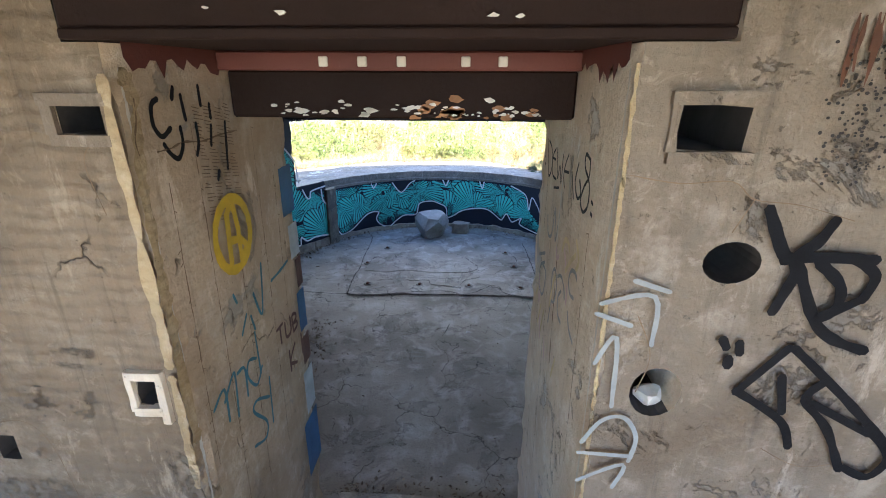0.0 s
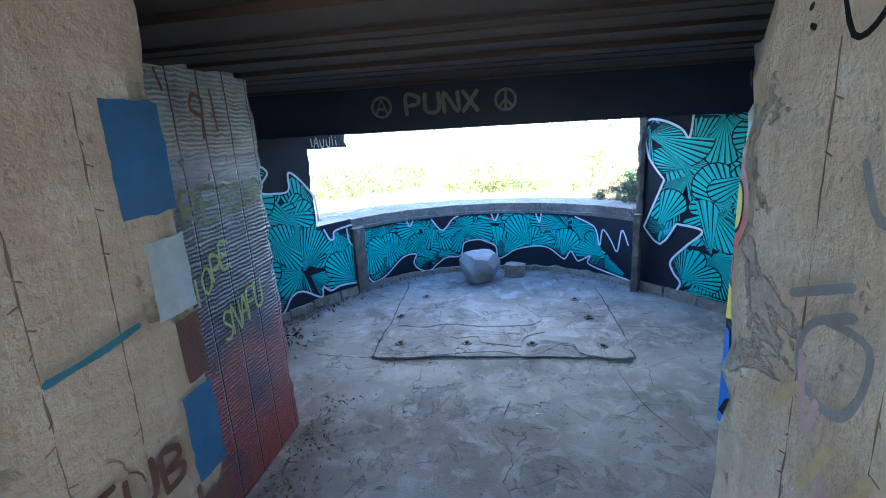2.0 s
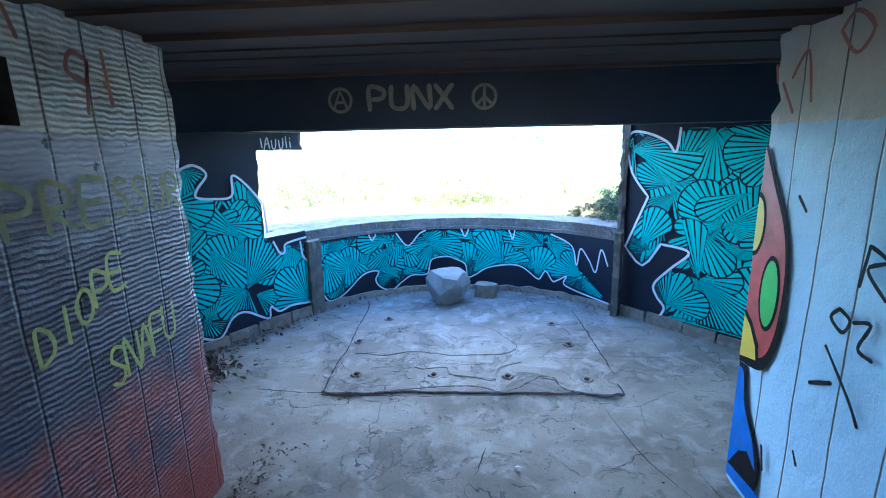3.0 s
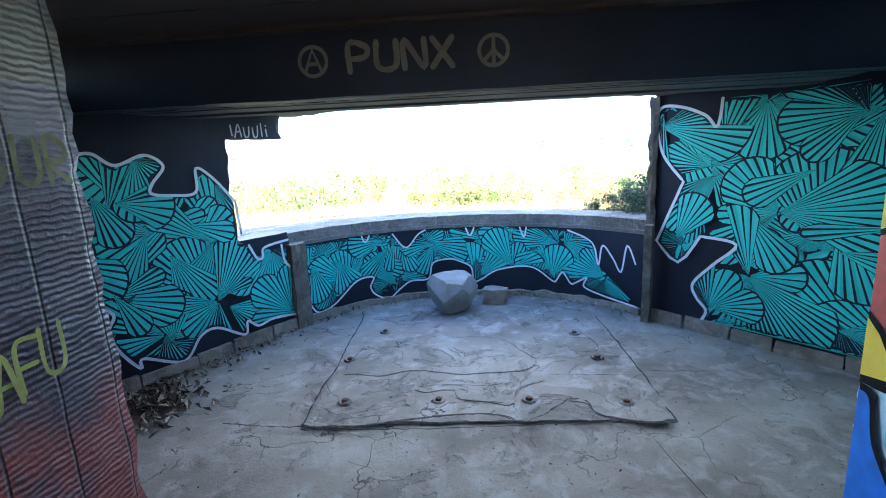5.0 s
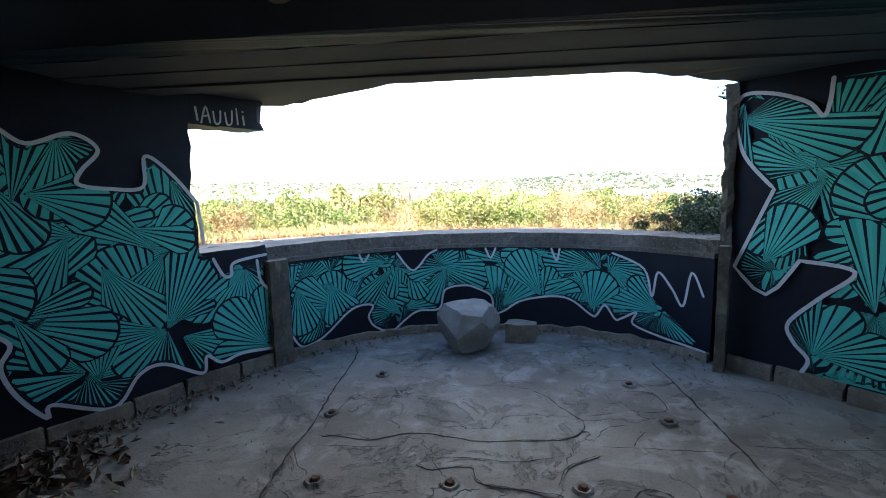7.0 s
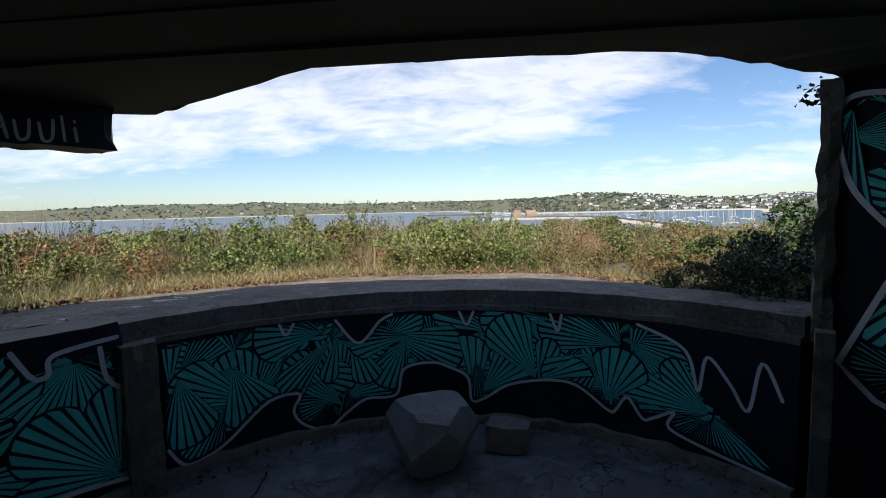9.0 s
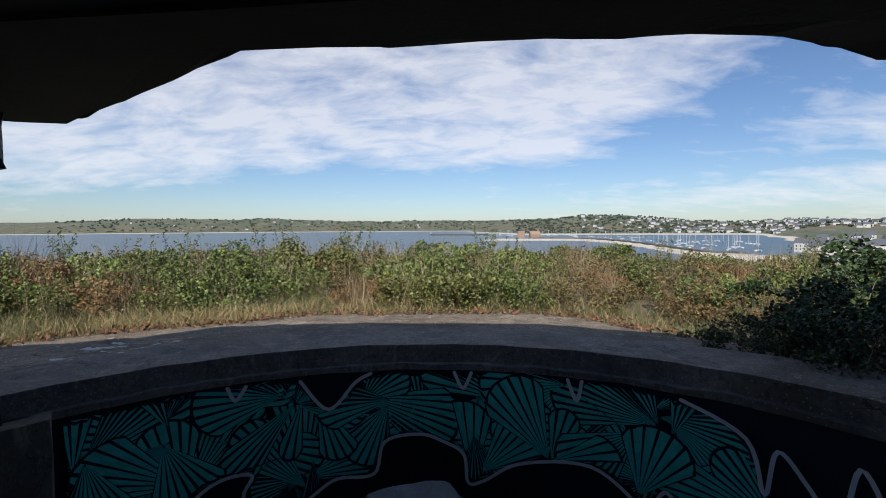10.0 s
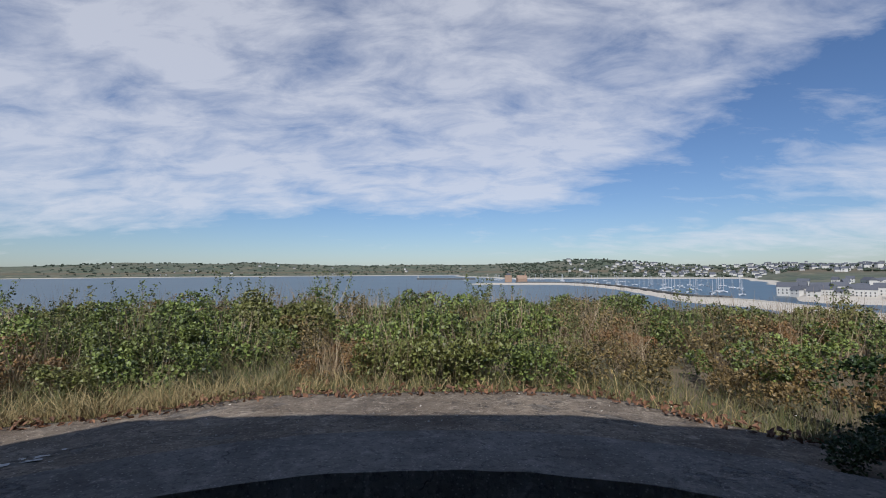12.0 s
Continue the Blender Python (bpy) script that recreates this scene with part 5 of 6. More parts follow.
painted_figure()
bm = bmesh.new()
lettering(bm, "PUNX", -0.89, 2.245, 0.115, 0.155, on_punx, 0.034, 1.42)
for u, kind in ((-1.11, "A"), (-0.05, "P")):
    ribbon(bm, disc(u, 2.315, 0.082, 0.082, 0, 362, 28), 0.022, on_punx, 0.010)
    lines = [[(u - 0.05, 2.255), (u, 2.38), (u + 0.05, 2.255)], [(u - 0.03, 2.30), (u + 0.03, 2.30)]] if kind == "A" else [[(u, 2.395), (u, 2.235)], [(u, 2.315), (u - 0.055, 2.262)], [(u, 2.315), (u + 0.055, 2.262)]]
    for l in lines:
        ribbon(bm, l, 0.022, on_punx, 0.012)
part("graffiti", bm, PUNXM, w_punx, "faded ochre spray letters PUNX between two circles")
stub = bpy.data.objects["lintel_stub"]
strokes("graffiti", TAGPALEM, stub, on_left, 0.014, ["0.50,2.08 0.49,1.99", "0.465,1.975 0.425,2.09 0.40,1.98", "0.45,2.02 0.41,2.03", "0.37,2.06 0.36,1.98 0.325,1.99 0.315,2.07", "0.28,2.06 0.27,1.98 0.235,1.99 0.225,2.08",
        "0.19,2.10 0.185,1.985", "0.14,2.05 0.135,1.985", "0.14,2.085 0.139,2.08"], "white tag Auli")

# ---- floor details ----


def irregular(cx, cy, rx, ry, seed, n=60, rough=0.25):
    return [(cx + rx * math.cos(a) * (1 + rough * noise.noise((math.cos(a) * 1.7 + seed, math.sin(a) * 1.7, seed)) + 0.10 * noise.noise((math.cos(a) * 7, math.sin(a) * 7, seed))),
             cy + ry * math.sin(a) * (1 + rough * noise.noise((math.cos(a) * 1.7 + seed, math.sin(a) * 1.7, seed)) + 0.10 * noise.noise((math.cos(a) * 7, math.sin(a) * 7, seed + 9))))
            for a in [2 * math.pi * k / n for k in range(n)]]


def sheet_on_floor(poly, z0, z1):
    bm = bmesh.new()
    bot = [bm.verts.new((x, y, z0)) for x, y in poly]
    top = [bm.verts.new((x, y, z1 + 0.002 * noise.noise((x * 9, y * 9, 0)))) for x, y in poly]
    bm.faces.new(top)
    for i in range(len(poly)):
        j = (i + 1) % len(poly)
        bm.faces.new((bot[i], bot[j], top[j], top[i]))
    bmesh.ops.recalc_face_normals(bm, faces=bm.faces)
    return bm


gun = tagged(new("gun_base_slab"), "patched concrete gun base with flaking layers", "floor slab", "", "structure")
edge = [(-1.39, 5.33), (1.07, 5.41), (1.04, 7.35), (0.6, 7.75), (-1.0, 7.75), (-1.45, 7.4)]
ring = [(x + 0.02 * noise.noise((x * 6, y * 6, 3)) + 0.012 * noise.noise((x * 21, y * 21, 3)), y + 0.03 * noise.noise((x * 5, y * 5, 7)) + 0.014 * noise.noise((x * 19, y * 19, 7))) for x, y, _ in resample(edge, 0.04)]
part("slab_body", sheet_on_floor(ring, -0.02, 0.018), PLATEM, gun)

def pts_of(text):
    return [tuple(float(v) for v in q.split(",")) for q in text.split()]


FLAKES = ["-1.31,6.06 -1.30,6.37 -1.24,6.63 -1.10,6.86 -0.85,6.92 -0.54,6.76 -0.25,6.80 0.02,6.70 0.16,6.46 0.27,6.28 0.22,6.15 0.11,6.08 -0.14,6.05 -0.37,6.03 -0.7,6.1 -0.90,6.04 -1.0,6.0 -1.2,6.03",
          "-0.68,5.79 -0.60,5.74 -0.40,5.78 -0.36,5.66 -0.26,5.62 -0.11,5.60 0.03,5.57 0.10,5.79 0.29,5.93 0.18,5.94 0.01,5.87 -0.20,5.83 -0.45,5.85 -0.61,5.84",
          "-1.37,5.31 -1.0,5.30 -0.67,5.38 -0.30,5.45 -0.1,5.45 0.03,5.40 -0.2,5.56 -0.45,5.6 -0.73,5.55 -1.02,5.46 -1.19,5.45 -1.34,5.5",
          "0.44,5.63 0.53,5.60 0.57,5.49 0.65,5.42 1.0,5.40 1.03,5.9 0.7,5.97 0.5,5.9"]
for k, text in enumerate(FLAKES):
    shape = [(x + 0.010 * noise.noise((x * 16, y * 16, k)), y + 0.012 * noise.noise((x * 16, y * 16, k + 5))) for x, y in spline(pts_of(text), True, 8)]
    part("screed_flake", sheet_on_floor(shape, 0.0, 0.0235), PLATEM, gun)
for k, (x, y) in enumerate(((-1.17, 5.60), (-0.49, 5.62), (0.15, 5.63), (0.81, 5.60), (0.78, 6.32), (-1.33, 6.30), (-1.15, 6.95), (0.69, 6.86))):
    b = new("anchor_bolt")
    b.parent = gun
    bm = bmesh.new()
    segs = 14
    prev = None
    for i in range(segs + 1):
        a = 2 * math.pi * i / segs
        r = 0.055 + 0.012 * noise.noise((math.cos(a) * 2 + k, math.sin(a) * 2, k))
        cur = [bm.verts.new((x + r * q * math.cos(a), y + r * q * math.sin(a), z)) for q, z in ((1.0, 0.02), (0.8, 0.036), (0.55, 0.033), (0.42, 0.021))]
        if prev:
            for c in range(3):
                bm.faces.new((prev[c], cur[c], cur[c + 1], prev[c + 1]))
        prev = cur
    me = bpy.data.meshes.new("collar")
    bm.to_mesh(me)
    bm.free()
    me.materials.append(PLATEM)
    bpy.data.objects.remove(b)
    ob = new("bolt_collar", me)
    ob.parent = gun
    bm = bmesh.new()
    bmesh.ops.create_cone(bm, cap_ends=True, segments=9, radius1=0.026, radius2=0.017, depth=0.03, matrix=pose(x, y, 0.03, 8 * math.sin(k), 6, 30 * k))
    part("bolt_stub", bm, RUSTM, gun, "rusted bolt stub")
cracks = ["-1.93,5.31 -1.78,5.29 -1.55,5.27 -1.37,5.27 -1.17,5.28 -1.00,5.27 -0.89,5.31 -0.67,5.36 -0.49,5.40 -0.30,5.43 -0.10,5.43 0.03,5.37 0.11,5.36 0.21,5.42 0.37,5.58 0.44,5.64 0.54,5.61 0.57,5.48 0.65,5.40 0.76,5.36 1.05,5.36",
          "-1.36,5.25 -0.96,5.26 -0.52,5.27 -0.09,5.30 0.34,5.34 0.75,5.36 1.05,5.36", "-1.36,5.28 -1.39,5.55 -1.40,5.84 -1.40,6.18 -1.44,6.65 -1.46,7.16 -1.50,7.46", "1.06,5.37 1.05,5.59 1.06,5.85 1.05,6.17 1.04,6.51 1.02,6.92 0.99,7.33",
          "-1.31,6.06 -1.30,6.37 -1.24,6.63", "-1.10,6.86 -0.85,6.92 -0.54,6.76 -0.25,6.80 0.02,6.70 0.16,6.46 0.27,6.28 0.22,6.15 0.11,6.08 -0.14,6.05 -0.37,6.03", "-1.32,6.06 -1.24,6.03 -1.11,6.05 -0.98,6.00 -0.90,6.04",
          "-0.68,5.79 -0.60,5.74 -0.40,5.78 -0.36,5.66 -0.26,5.62 -0.11,5.60 0.03,5.57 0.03,5.52 0.08,5.48 0.15,5.46", "-0.66,5.92 -0.61,5.84 -0.45,5.85 -0.20,5.83 0.01,5.87 0.18,5.94", "0.04,5.62 0.10,5.79 0.29,5.93",
          "-1.38,5.53 -1.28,5.49 -1.19,5.43 -1.02,5.45 -0.86,5.52 -0.73,5.55", "-1.20,5.28 -1.11,5.36 -0.96,5.40 -0.75,5.42", "0.48,6.80 0.57,6.91 0.74,6.90 0.84,6.57 0.78,6.45 0.62,6.45 0.51,6.55 0.49,6.75", "0.60,6.74 0.80,6.73 0.84,6.57",
          "0.29,6.07 0.40,6.23 0.55,6.27", "0.49,6.00 0.54,6.11 0.62,6.21", "-1.25,5.91 -0.82,5.93", "0.32,6.01 0.77,6.00 1.03,5.99", "1.09,6.13 1.20,6.10 1.53,6.09 1.9,6.12", "0.85,5.25 0.96,4.64 1.2,4.1", "-0.11,4.37 -0.04,4.67"]
# dark ribbons for the cracks and for the shade along flake edges
bm = bmesh.new()
for k, text in enumerate(cracks):
    pts = spline(pts_of(text), n=8)
    pts = [(x + 0.012 * noise.noise((x * 14, y * 14, 2)) + 0.006 * noise.noise((x * 45, y * 45, 2)), y + 0.012 * noise.noise((x * 14, y * 14, 6)) + 0.008 * noise.noise((x * 45, y * 45, 6))) for x, y in pts]
    high = -1.4 < pts[len(pts) // 2][0] < 1.04 and pts[len(pts) // 2][1] > 5.33
    ribbon(bm, pts, 0.011 if k < 4 else 0.0065, on_floor, 0.0255 if high else 0.02 if k < 4 else 0.008, k > 3, 1.3)
part("crack", bm, CRACKM, bpy.data.objects["floor"], "dark dirt-filled cracks and shaded flake edges")


def boulder(name, cx, cy, sx, sy, sz, seed, mat, label, cat):
    """A faceted stone: a box whose corners were knocked off at random."""
    rnd = random.Random(seed)
    bm = bmesh.new()
    bmesh.ops.create_cube(bm, size=1, matrix=pose(0, 0, 0, 14, -10, 28))
    for _ in range(26):
        d = Vector((rnd.gauss(0, 1), rnd.gauss(0, 1), rnd.gauss(0.1, 0.75))).normalized()
        reach = max(v.co.dot(d) for v in bm.verts)
        r = bmesh.ops.bisect_plane(bm, geom=bm.verts[:] + bm.edges[:] + bm.faces[:], plane_co=d * (reach - rnd.uniform(0.06, 0.17)), plane_no=d, clear_outer=True)
        es = [e for e in r["geom_cut"] if isinstance(e, bmesh.types.BMEdge)]
        if len(es) > 2:
            bmesh.ops.edgenet_fill(bm, edges=es)
    bmesh.ops.triangulate(bm, faces=bm.faces)
    bmesh.ops.subdivide_edges(bm, edges=bm.edges, cuts=3, use_grid_fill=True)
    lo, hi = (Vector([f(v.co[i] for v in bm.verts) for i in range(3)]) for f in (min, max))
    for v in bm.verts:
        q = v.co.copy()
        v.co = Vector([(q[i] - lo[i]) / (hi[i] - lo[i]) for i in range(3)])
        k = 0.03 * noise.noise(q * 3 + Vector((seed, 0, 0))) + 0.012 * noise.noise(q * 11)
        v.co = Vector((cx + (v.co.x - 0.5) * sx * (1 + k), cy + (v.co.y - 0.5) * sy * (1 + k), 0.012 + v.co.z * sz * (1 + k)))
    bmesh.ops.recalc_face_normals(bm, faces=bm.faces)
    return tagged(link_bm(name, bm, mat), label, cat)


boulder("boulder", -0.51, 7.62, 0.58, 0.50, 0.44, 12, ROCKM, "large angular grey granite boulder on the floor", "boulder")
bm = rough_prism([(-0.19, 7.80), (0.10, 7.75), (0.13, 7.93), (-0.16, 7.99)], 0.012, 0.185, 0.04, 0.012, 0.03, seed=71)
tagged(link_bm("broken_stone", bm, BRICKSTONEM), "broken brown-grey block lying beside the boulder", "stone")
boulder("stone_in_niche", 0.718, 1.28, 0.085, 0.08, 0.06, 9, FLAKEM, "small pale stone lying in a wall hole", "stone").location.z = 1.652


def scatter_leaves(name, n, seed, where, size, mat, label, cat, lift=0.05):
    rnd = random.Random(seed)
    verts, faces = [], []
    for _ in range(n):
        x, y, h = where(rnd)
        s = size * rnd.uniform(0.5, 1.4)
        m = Matrix.LocRotScale((x, y, h), Euler((rnd.gauss(0, 0.6), rnd.gauss(0, 0.6), rnd.uniform(0, 6.3))), (s, s * rnd.uniform(0.4, 0.7), s))
        i = len(verts)
        verts += [m @ Vector(p) for p in ((-0.5, 0, 0), (-0.1, 0.5, 0.12), (0.5, 0.05, 0.02), (-0.1, -0.5, 0.12), (0, 0, -0.05))]
        faces += [(i, i + 4, i + 1), (i + 1, i + 4, i + 2), (i + 2, i + 4, i + 3), (i + 3, i + 4, i)]
    return tagged(raw(name, verts, faces, mat), label, cat, "", "stuff")


def in_pile(rnd):
    a, q = rnd.uniform(0, 6.3), abs(rnd.gauss(0, 0.5))
    x, y = -2.62 + 0.42 * q * math.cos(a), 5.58 + 0.5 * q * math.sin(a)
    return x, y, 0.012 + 0.11 * max(0, 1 - q) * rnd.random()


def along_wall(rnd):
    u = rnd.uniform(0.1, 2.2)
    x, y = along(LA, LB, u, 0.06 + abs(rnd.gauss(0, 0.11)))
    return x, y, 0.015 + 0.02 * rnd.random()


def by_passage(rnd):
    return -1.55 + abs(rnd.gauss(0, 0.16)), rnd.uniform(2.6, 4.6), 0.014 + 0.03 * rnd.random()


def all_over(rnd):
    return rnd.uniform(-2.2, 2.0), rnd.uniform(2.4, 7.6), 0.014


def on_sill(rnd):
    return rnd.uniform(-0.65, 0.45), 2.3 + abs(rnd.gauss(0, 0.1)), 0.012


scatter_leaves("leaf_litter", 420, 1, in_pile, 0.075, DEADLEAFM, "heap of dead brown leaves on the floor", "leaves")
scatter_leaves("leaf_litter", 260, 2, along_wall, 0.045, DEADLEAFM, "dead leaves along the wall foot", "leaves")
scatter_leaves("floor_debris", 420, 3, by_passage, 0.035, DEADLEAFM, "dry leaf and twig debris by the wall", "debris")
scatter_leaves("floor_debris", 1100, 4, all_over, 0.016, DEADLEAFM, "scattered crumbs of debris on the floor", "debris")
scatter_leaves("floor_debris", 220, 5, on_sill, 0.03, DEADLEAFM, "dry leaf debris before the threshold", "debris")
scatter_leaves("paper_scrap", 2, 6, lambda r: (0.13 + r.uniform(0, 0.04), 4.46, 0.02), 0.05, BOATM, "small crumpled white scrap of paper", "litter")


def by_parapet(rnd):
    a = radians(rnd.uniform(PA0, PA1))
    r = PR - 0.06 - abs(rnd.gauss(0, 0.09))
    return PC[0] + r * math.sin(a), PC[1] + r * math.cos(a), 0.02 + 0.02 * rnd.random()


scatter_leaves("floor_debris", 260, 7, by_parapet, 0.04, DEADLEAFM, "leaf and mortar crumbs along the parapet foot", "debris")

# frames of the wall sockets
for cx, cz, w, h, wall in ((-0.813, 2.484, 0.115, 0.07, w_fl), (0.725, 2.48, 0.155, 0.105, w_fr)):
    bm = bmesh.new()
    for x0, x1, z0, z1 in ((-w / 2 - 0.035, w / 2 + 0.03, h / 2, h / 2 + 0.03), (-w / 2 - 0.03, -w / 2, -h / 2, h / 2), (-w / 2 - 0.024, w / 2 + 0.024, -h / 2 - 0.028, -h / 2)):
        rough_prism([(cx + x0, 1.198), (cx + x1, 1.198), (cx + x1, 1.225), (cx + x0, 1.225)], cz + z0, cz + z1, 0.02, 0.003, 0.006, bm)
    part("socket_frame", bm, TAN, wall, "chipped mortar frame")
bm = bmesh.new()
for x0, x1, z0, z1 in ((-0.878, -0.852, 1.60, 1.735), (-0.784, -0.752, 1.555, 1.735), (-0.878, -0.752, 1.717, 1.745), (-0.87, -0.77, 1.585, 1.615)):
    rough_prism([(x0, 1.195), (x1, 1.195), (x1, 1.225), (x0, 1.225)], z0, z1, 0.02, 0.003, 0.006, bm)
part("socket_frame", bm, JAMBM, w_fl, "flaking pale and rusty frame")

# ---- plants outside ----


STALKM = m_leaf("dry_stalk", (0.16, 0.10, 0.055), (0.42, 0.33, 0.20))


def leaf_cloud(name, rnd, n, place_leaf, size, material, shape=0.5, stems=0, height=0.7, shoots=()):
    """Many small folded leaves; each leaf is its own island."""
    verts, faces = [], []
    for _ in range(n):
        p, up = place_leaf(rnd)
        s = size * rnd.uniform(0.55, 1.35)
        m = Matrix.LocRotScale(p, Euler((rnd.gauss(0, 0.7) + up, rnd.gauss(0, 0.7), rnd.uniform(0, 6.3))), (s, s * shape, s))
        i = len(verts)
        verts += [m @ Vector(q) for q in ((0, -0.5, 0), (0.42, 0, 0.14), (0, 0.6, -0.06), (-0.42, 0, 0.14))]
        faces += [(i, i + 1, i + 2), (i, i + 2, i + 3)]
    for _ in range(stems):
        a, q = rnd.uniform(0, 6.3), rnd.uniform(0, 0.35)
        bx, by = q * math.cos(a), q * math.sin(a)
        tx, ty, tz = bx + rnd.gauss(0, 0.22), by + rnd.gauss(0, 0.22), height * rnd.uniform(0.7, 1.45)
        i = len(verts)
        verts += [Vector((bx - 0.006, by, 0)), Vector((bx + 0.006, by, 0)), Vector((tx, ty, tz))]
        faces.append((i, i + 1, i + 2))
    for x, y, dx, dy, h in shoots:
        prev = None
        for k in range(6):
            t, w = k / 5, 0.006 * (1.15 - k / 5)
            i = len(verts)
            cx, cy, cz = x + dx * t * t, y + dy * t * t, h * t
            verts += [Vector((cx - w, cy, cz)), Vector((cx + w, cy, cz))]
            if prev is not None:
                faces.append((prev, prev + 1, i + 1, i))
            prev = i
    me = bpy.data.meshes.new(name)
    me.from_pydata(verts, [], faces)
    me.materials.append(material)
    me.materials.append(STALKM)
    for f in me.polygons[2 * n:]:
        f.material_index = 1
    return me


def shrub_shape(rad, height, seed):
    lumps = random.Random(seed)
    heads = [(lumps.uniform(-0.75, 0.75) * rad, lumps.uniform(-0.75, 0.75) * rad, lumps.uniform(0.25, 1.1) * height, lumps.uniform(0.14, 0.34) * rad) for _ in range(17)]

    def place_leaf(rnd):
        hx, hy, hz, hr = rnd.choice(heads)
        a, e = rnd.uniform(0, 6.3), math.asin(rnd.uniform(-0.5, 1))
        q = hr * rnd.uniform(0.55, 1.05) ** 0.6
        z = hz + q * math.sin(e) * 0.85
        if rnd.random() < 0.16:
            z *= rnd.uniform(0.1, 0.9)
        return Vector((hx + q * math.cos(a) * math.cos(e), hy + q * math.sin(a) * math.cos(e), max(0.02, z))), 0.3
    return place_leaf


def spray_shape(rad, height):
    """Leaves set along a few upright arching shoots, with sky between them."""
    shoots = random.Random(int(rad * 1000) + 5)
    lines = [(shoots.uniform(-rad, rad) * 0.5, shoots.uniform(-rad, rad) * 0.5, shoots.gauss(0, 0.22), shoots.gauss(0, 0.22), height * shoots.uniform(0.7, 1.15)) for _ in range(9)]

    def place_leaf(rnd):
        x, y, dx, dy, h = rnd.choice(lines)
        t = rnd.random() ** 0.7
        return Vector((x + dx * t * t + rnd.gauss(0, 0.03), y + dy * t * t + rnd.gauss(0, 0.03), h * t)), 0.5
    return place_leaf, lines


def build_plants():
    rnd = random.Random(77)
    kinds = []
    for k in range(5):
        kinds.append(("bramble_bush", leaf_cloud("bramble", random.Random(k), 2500, shrub_shape(0.62, 0.46, k), 0.062, LIMELEAFM if k == 4 else LEAFM, 0.5, 46, 0.66), "green bramble bush with dry stems", "bush"))
    for k in range(3):
        kinds.append(("bracken_clump", leaf_cloud("bracken", random.Random(20 + k), 2300, shrub_shape(0.58, 0.46, 30 + k), 0.055, FERNM, 0.34, 70, 0.66), "bracken clump turning rusty brown", "fern"))
    for k in range(3):
        spray, lines = spray_shape(0.45 + 0.01 * k, 1.05)
        kinds.append(("blackthorn_shrub", leaf_cloud("shoots", random.Random(40 + k), 900, spray, 0.046, LEAFM, 0.6, 12, 0.8, lines), "thin blackthorn shrub with upright leafy shoots", "shrub"))
    spots = []
    for _ in range(6000):
        x, y = rnd.uniform(-15, 14), rnd.uniform(6.5, 17.5)
        a = math.degrees(math.atan2(x - PC[0], y - PC[1]))
        r = math.hypot(x - PC[0], y - PC[1])
        if abs(a) > 80 or r < apron_edge(max(-96, min(82, a))) + 0.42 + (0.4 if a < -30 else 0) or r > 15.5:
            continue
        if all(math.hypot(x - s[0], y - s[1]) > 0.37 + 0.03 * r for s in spots):
            spots.append((x, y, r))
    for x, y, r in spots:
        q = rnd.random()
        k = rnd.randrange(5) if q < 0.56 else 5 + rnd.randrange(3) if q < 0.80 else 8 + rnd.randrange(3)
        name, me, label, cat = kinds[k]
        near = smooth(9, 4, r)
        s = (0.62 + 0.35 * (1 - near)) * rnd.uniform(0.8, 1.15) * (1 + 0.02 * r) * (0.80 if k > 7 else 1) * (1 - 0.2 * smooth(0.5, 3.5, x))
        ob = new(name, me)
        ob.matrix_world = Matrix.LocRotScale((x, y, ground_z(x, y) - 0.03), Euler((rnd.gauss(0, 0.1), rnd.gauss(0, 0.1), rnd.uniform(0, 6.3))), (s, s, s * rnd.uniform(0.85, 1.15)))
        tagged(ob, label, cat, "plants round the apron")
    # the dense bush in the bunker's shade, that shade also put into its leaf colour
    dark = [leaf_cloud("shade_bush", random.Random(60 + k), 2600, shrub_shape(0.6, 0.5, 50 + k), 0.045, SHADELEAFM, 0.65, 6, 0.5) for k in range(2)]
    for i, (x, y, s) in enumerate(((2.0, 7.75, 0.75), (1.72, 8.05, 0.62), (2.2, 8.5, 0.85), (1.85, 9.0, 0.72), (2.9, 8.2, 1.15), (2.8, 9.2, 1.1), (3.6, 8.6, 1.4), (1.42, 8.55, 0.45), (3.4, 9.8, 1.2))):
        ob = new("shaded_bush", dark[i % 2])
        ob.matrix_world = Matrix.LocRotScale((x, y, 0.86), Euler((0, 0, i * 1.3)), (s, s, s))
        tagged(ob, "dense green bush beside the opening, leaves coloured as in shade", "bush", "bushes in the shade")
    sprig = leaf_cloud("sprig", random.Random(70), 60, lambda r: (Vector((r.gauss(0, 0.07), r.gauss(0, 0.04), r.gauss(0, 0.05))), 0.2), 0.045, SHADELEAFM, 0.7)
    ob = new("ivy_sprig", sprig)
    ob.matrix_world = Matrix.LocRotScale((1.57, 7.52, 2.14), None, (0.7, 0.7, 0.7))
    tagged(ob, "small leafy sprig hanging from the roof edge", "plant")


build_plants()


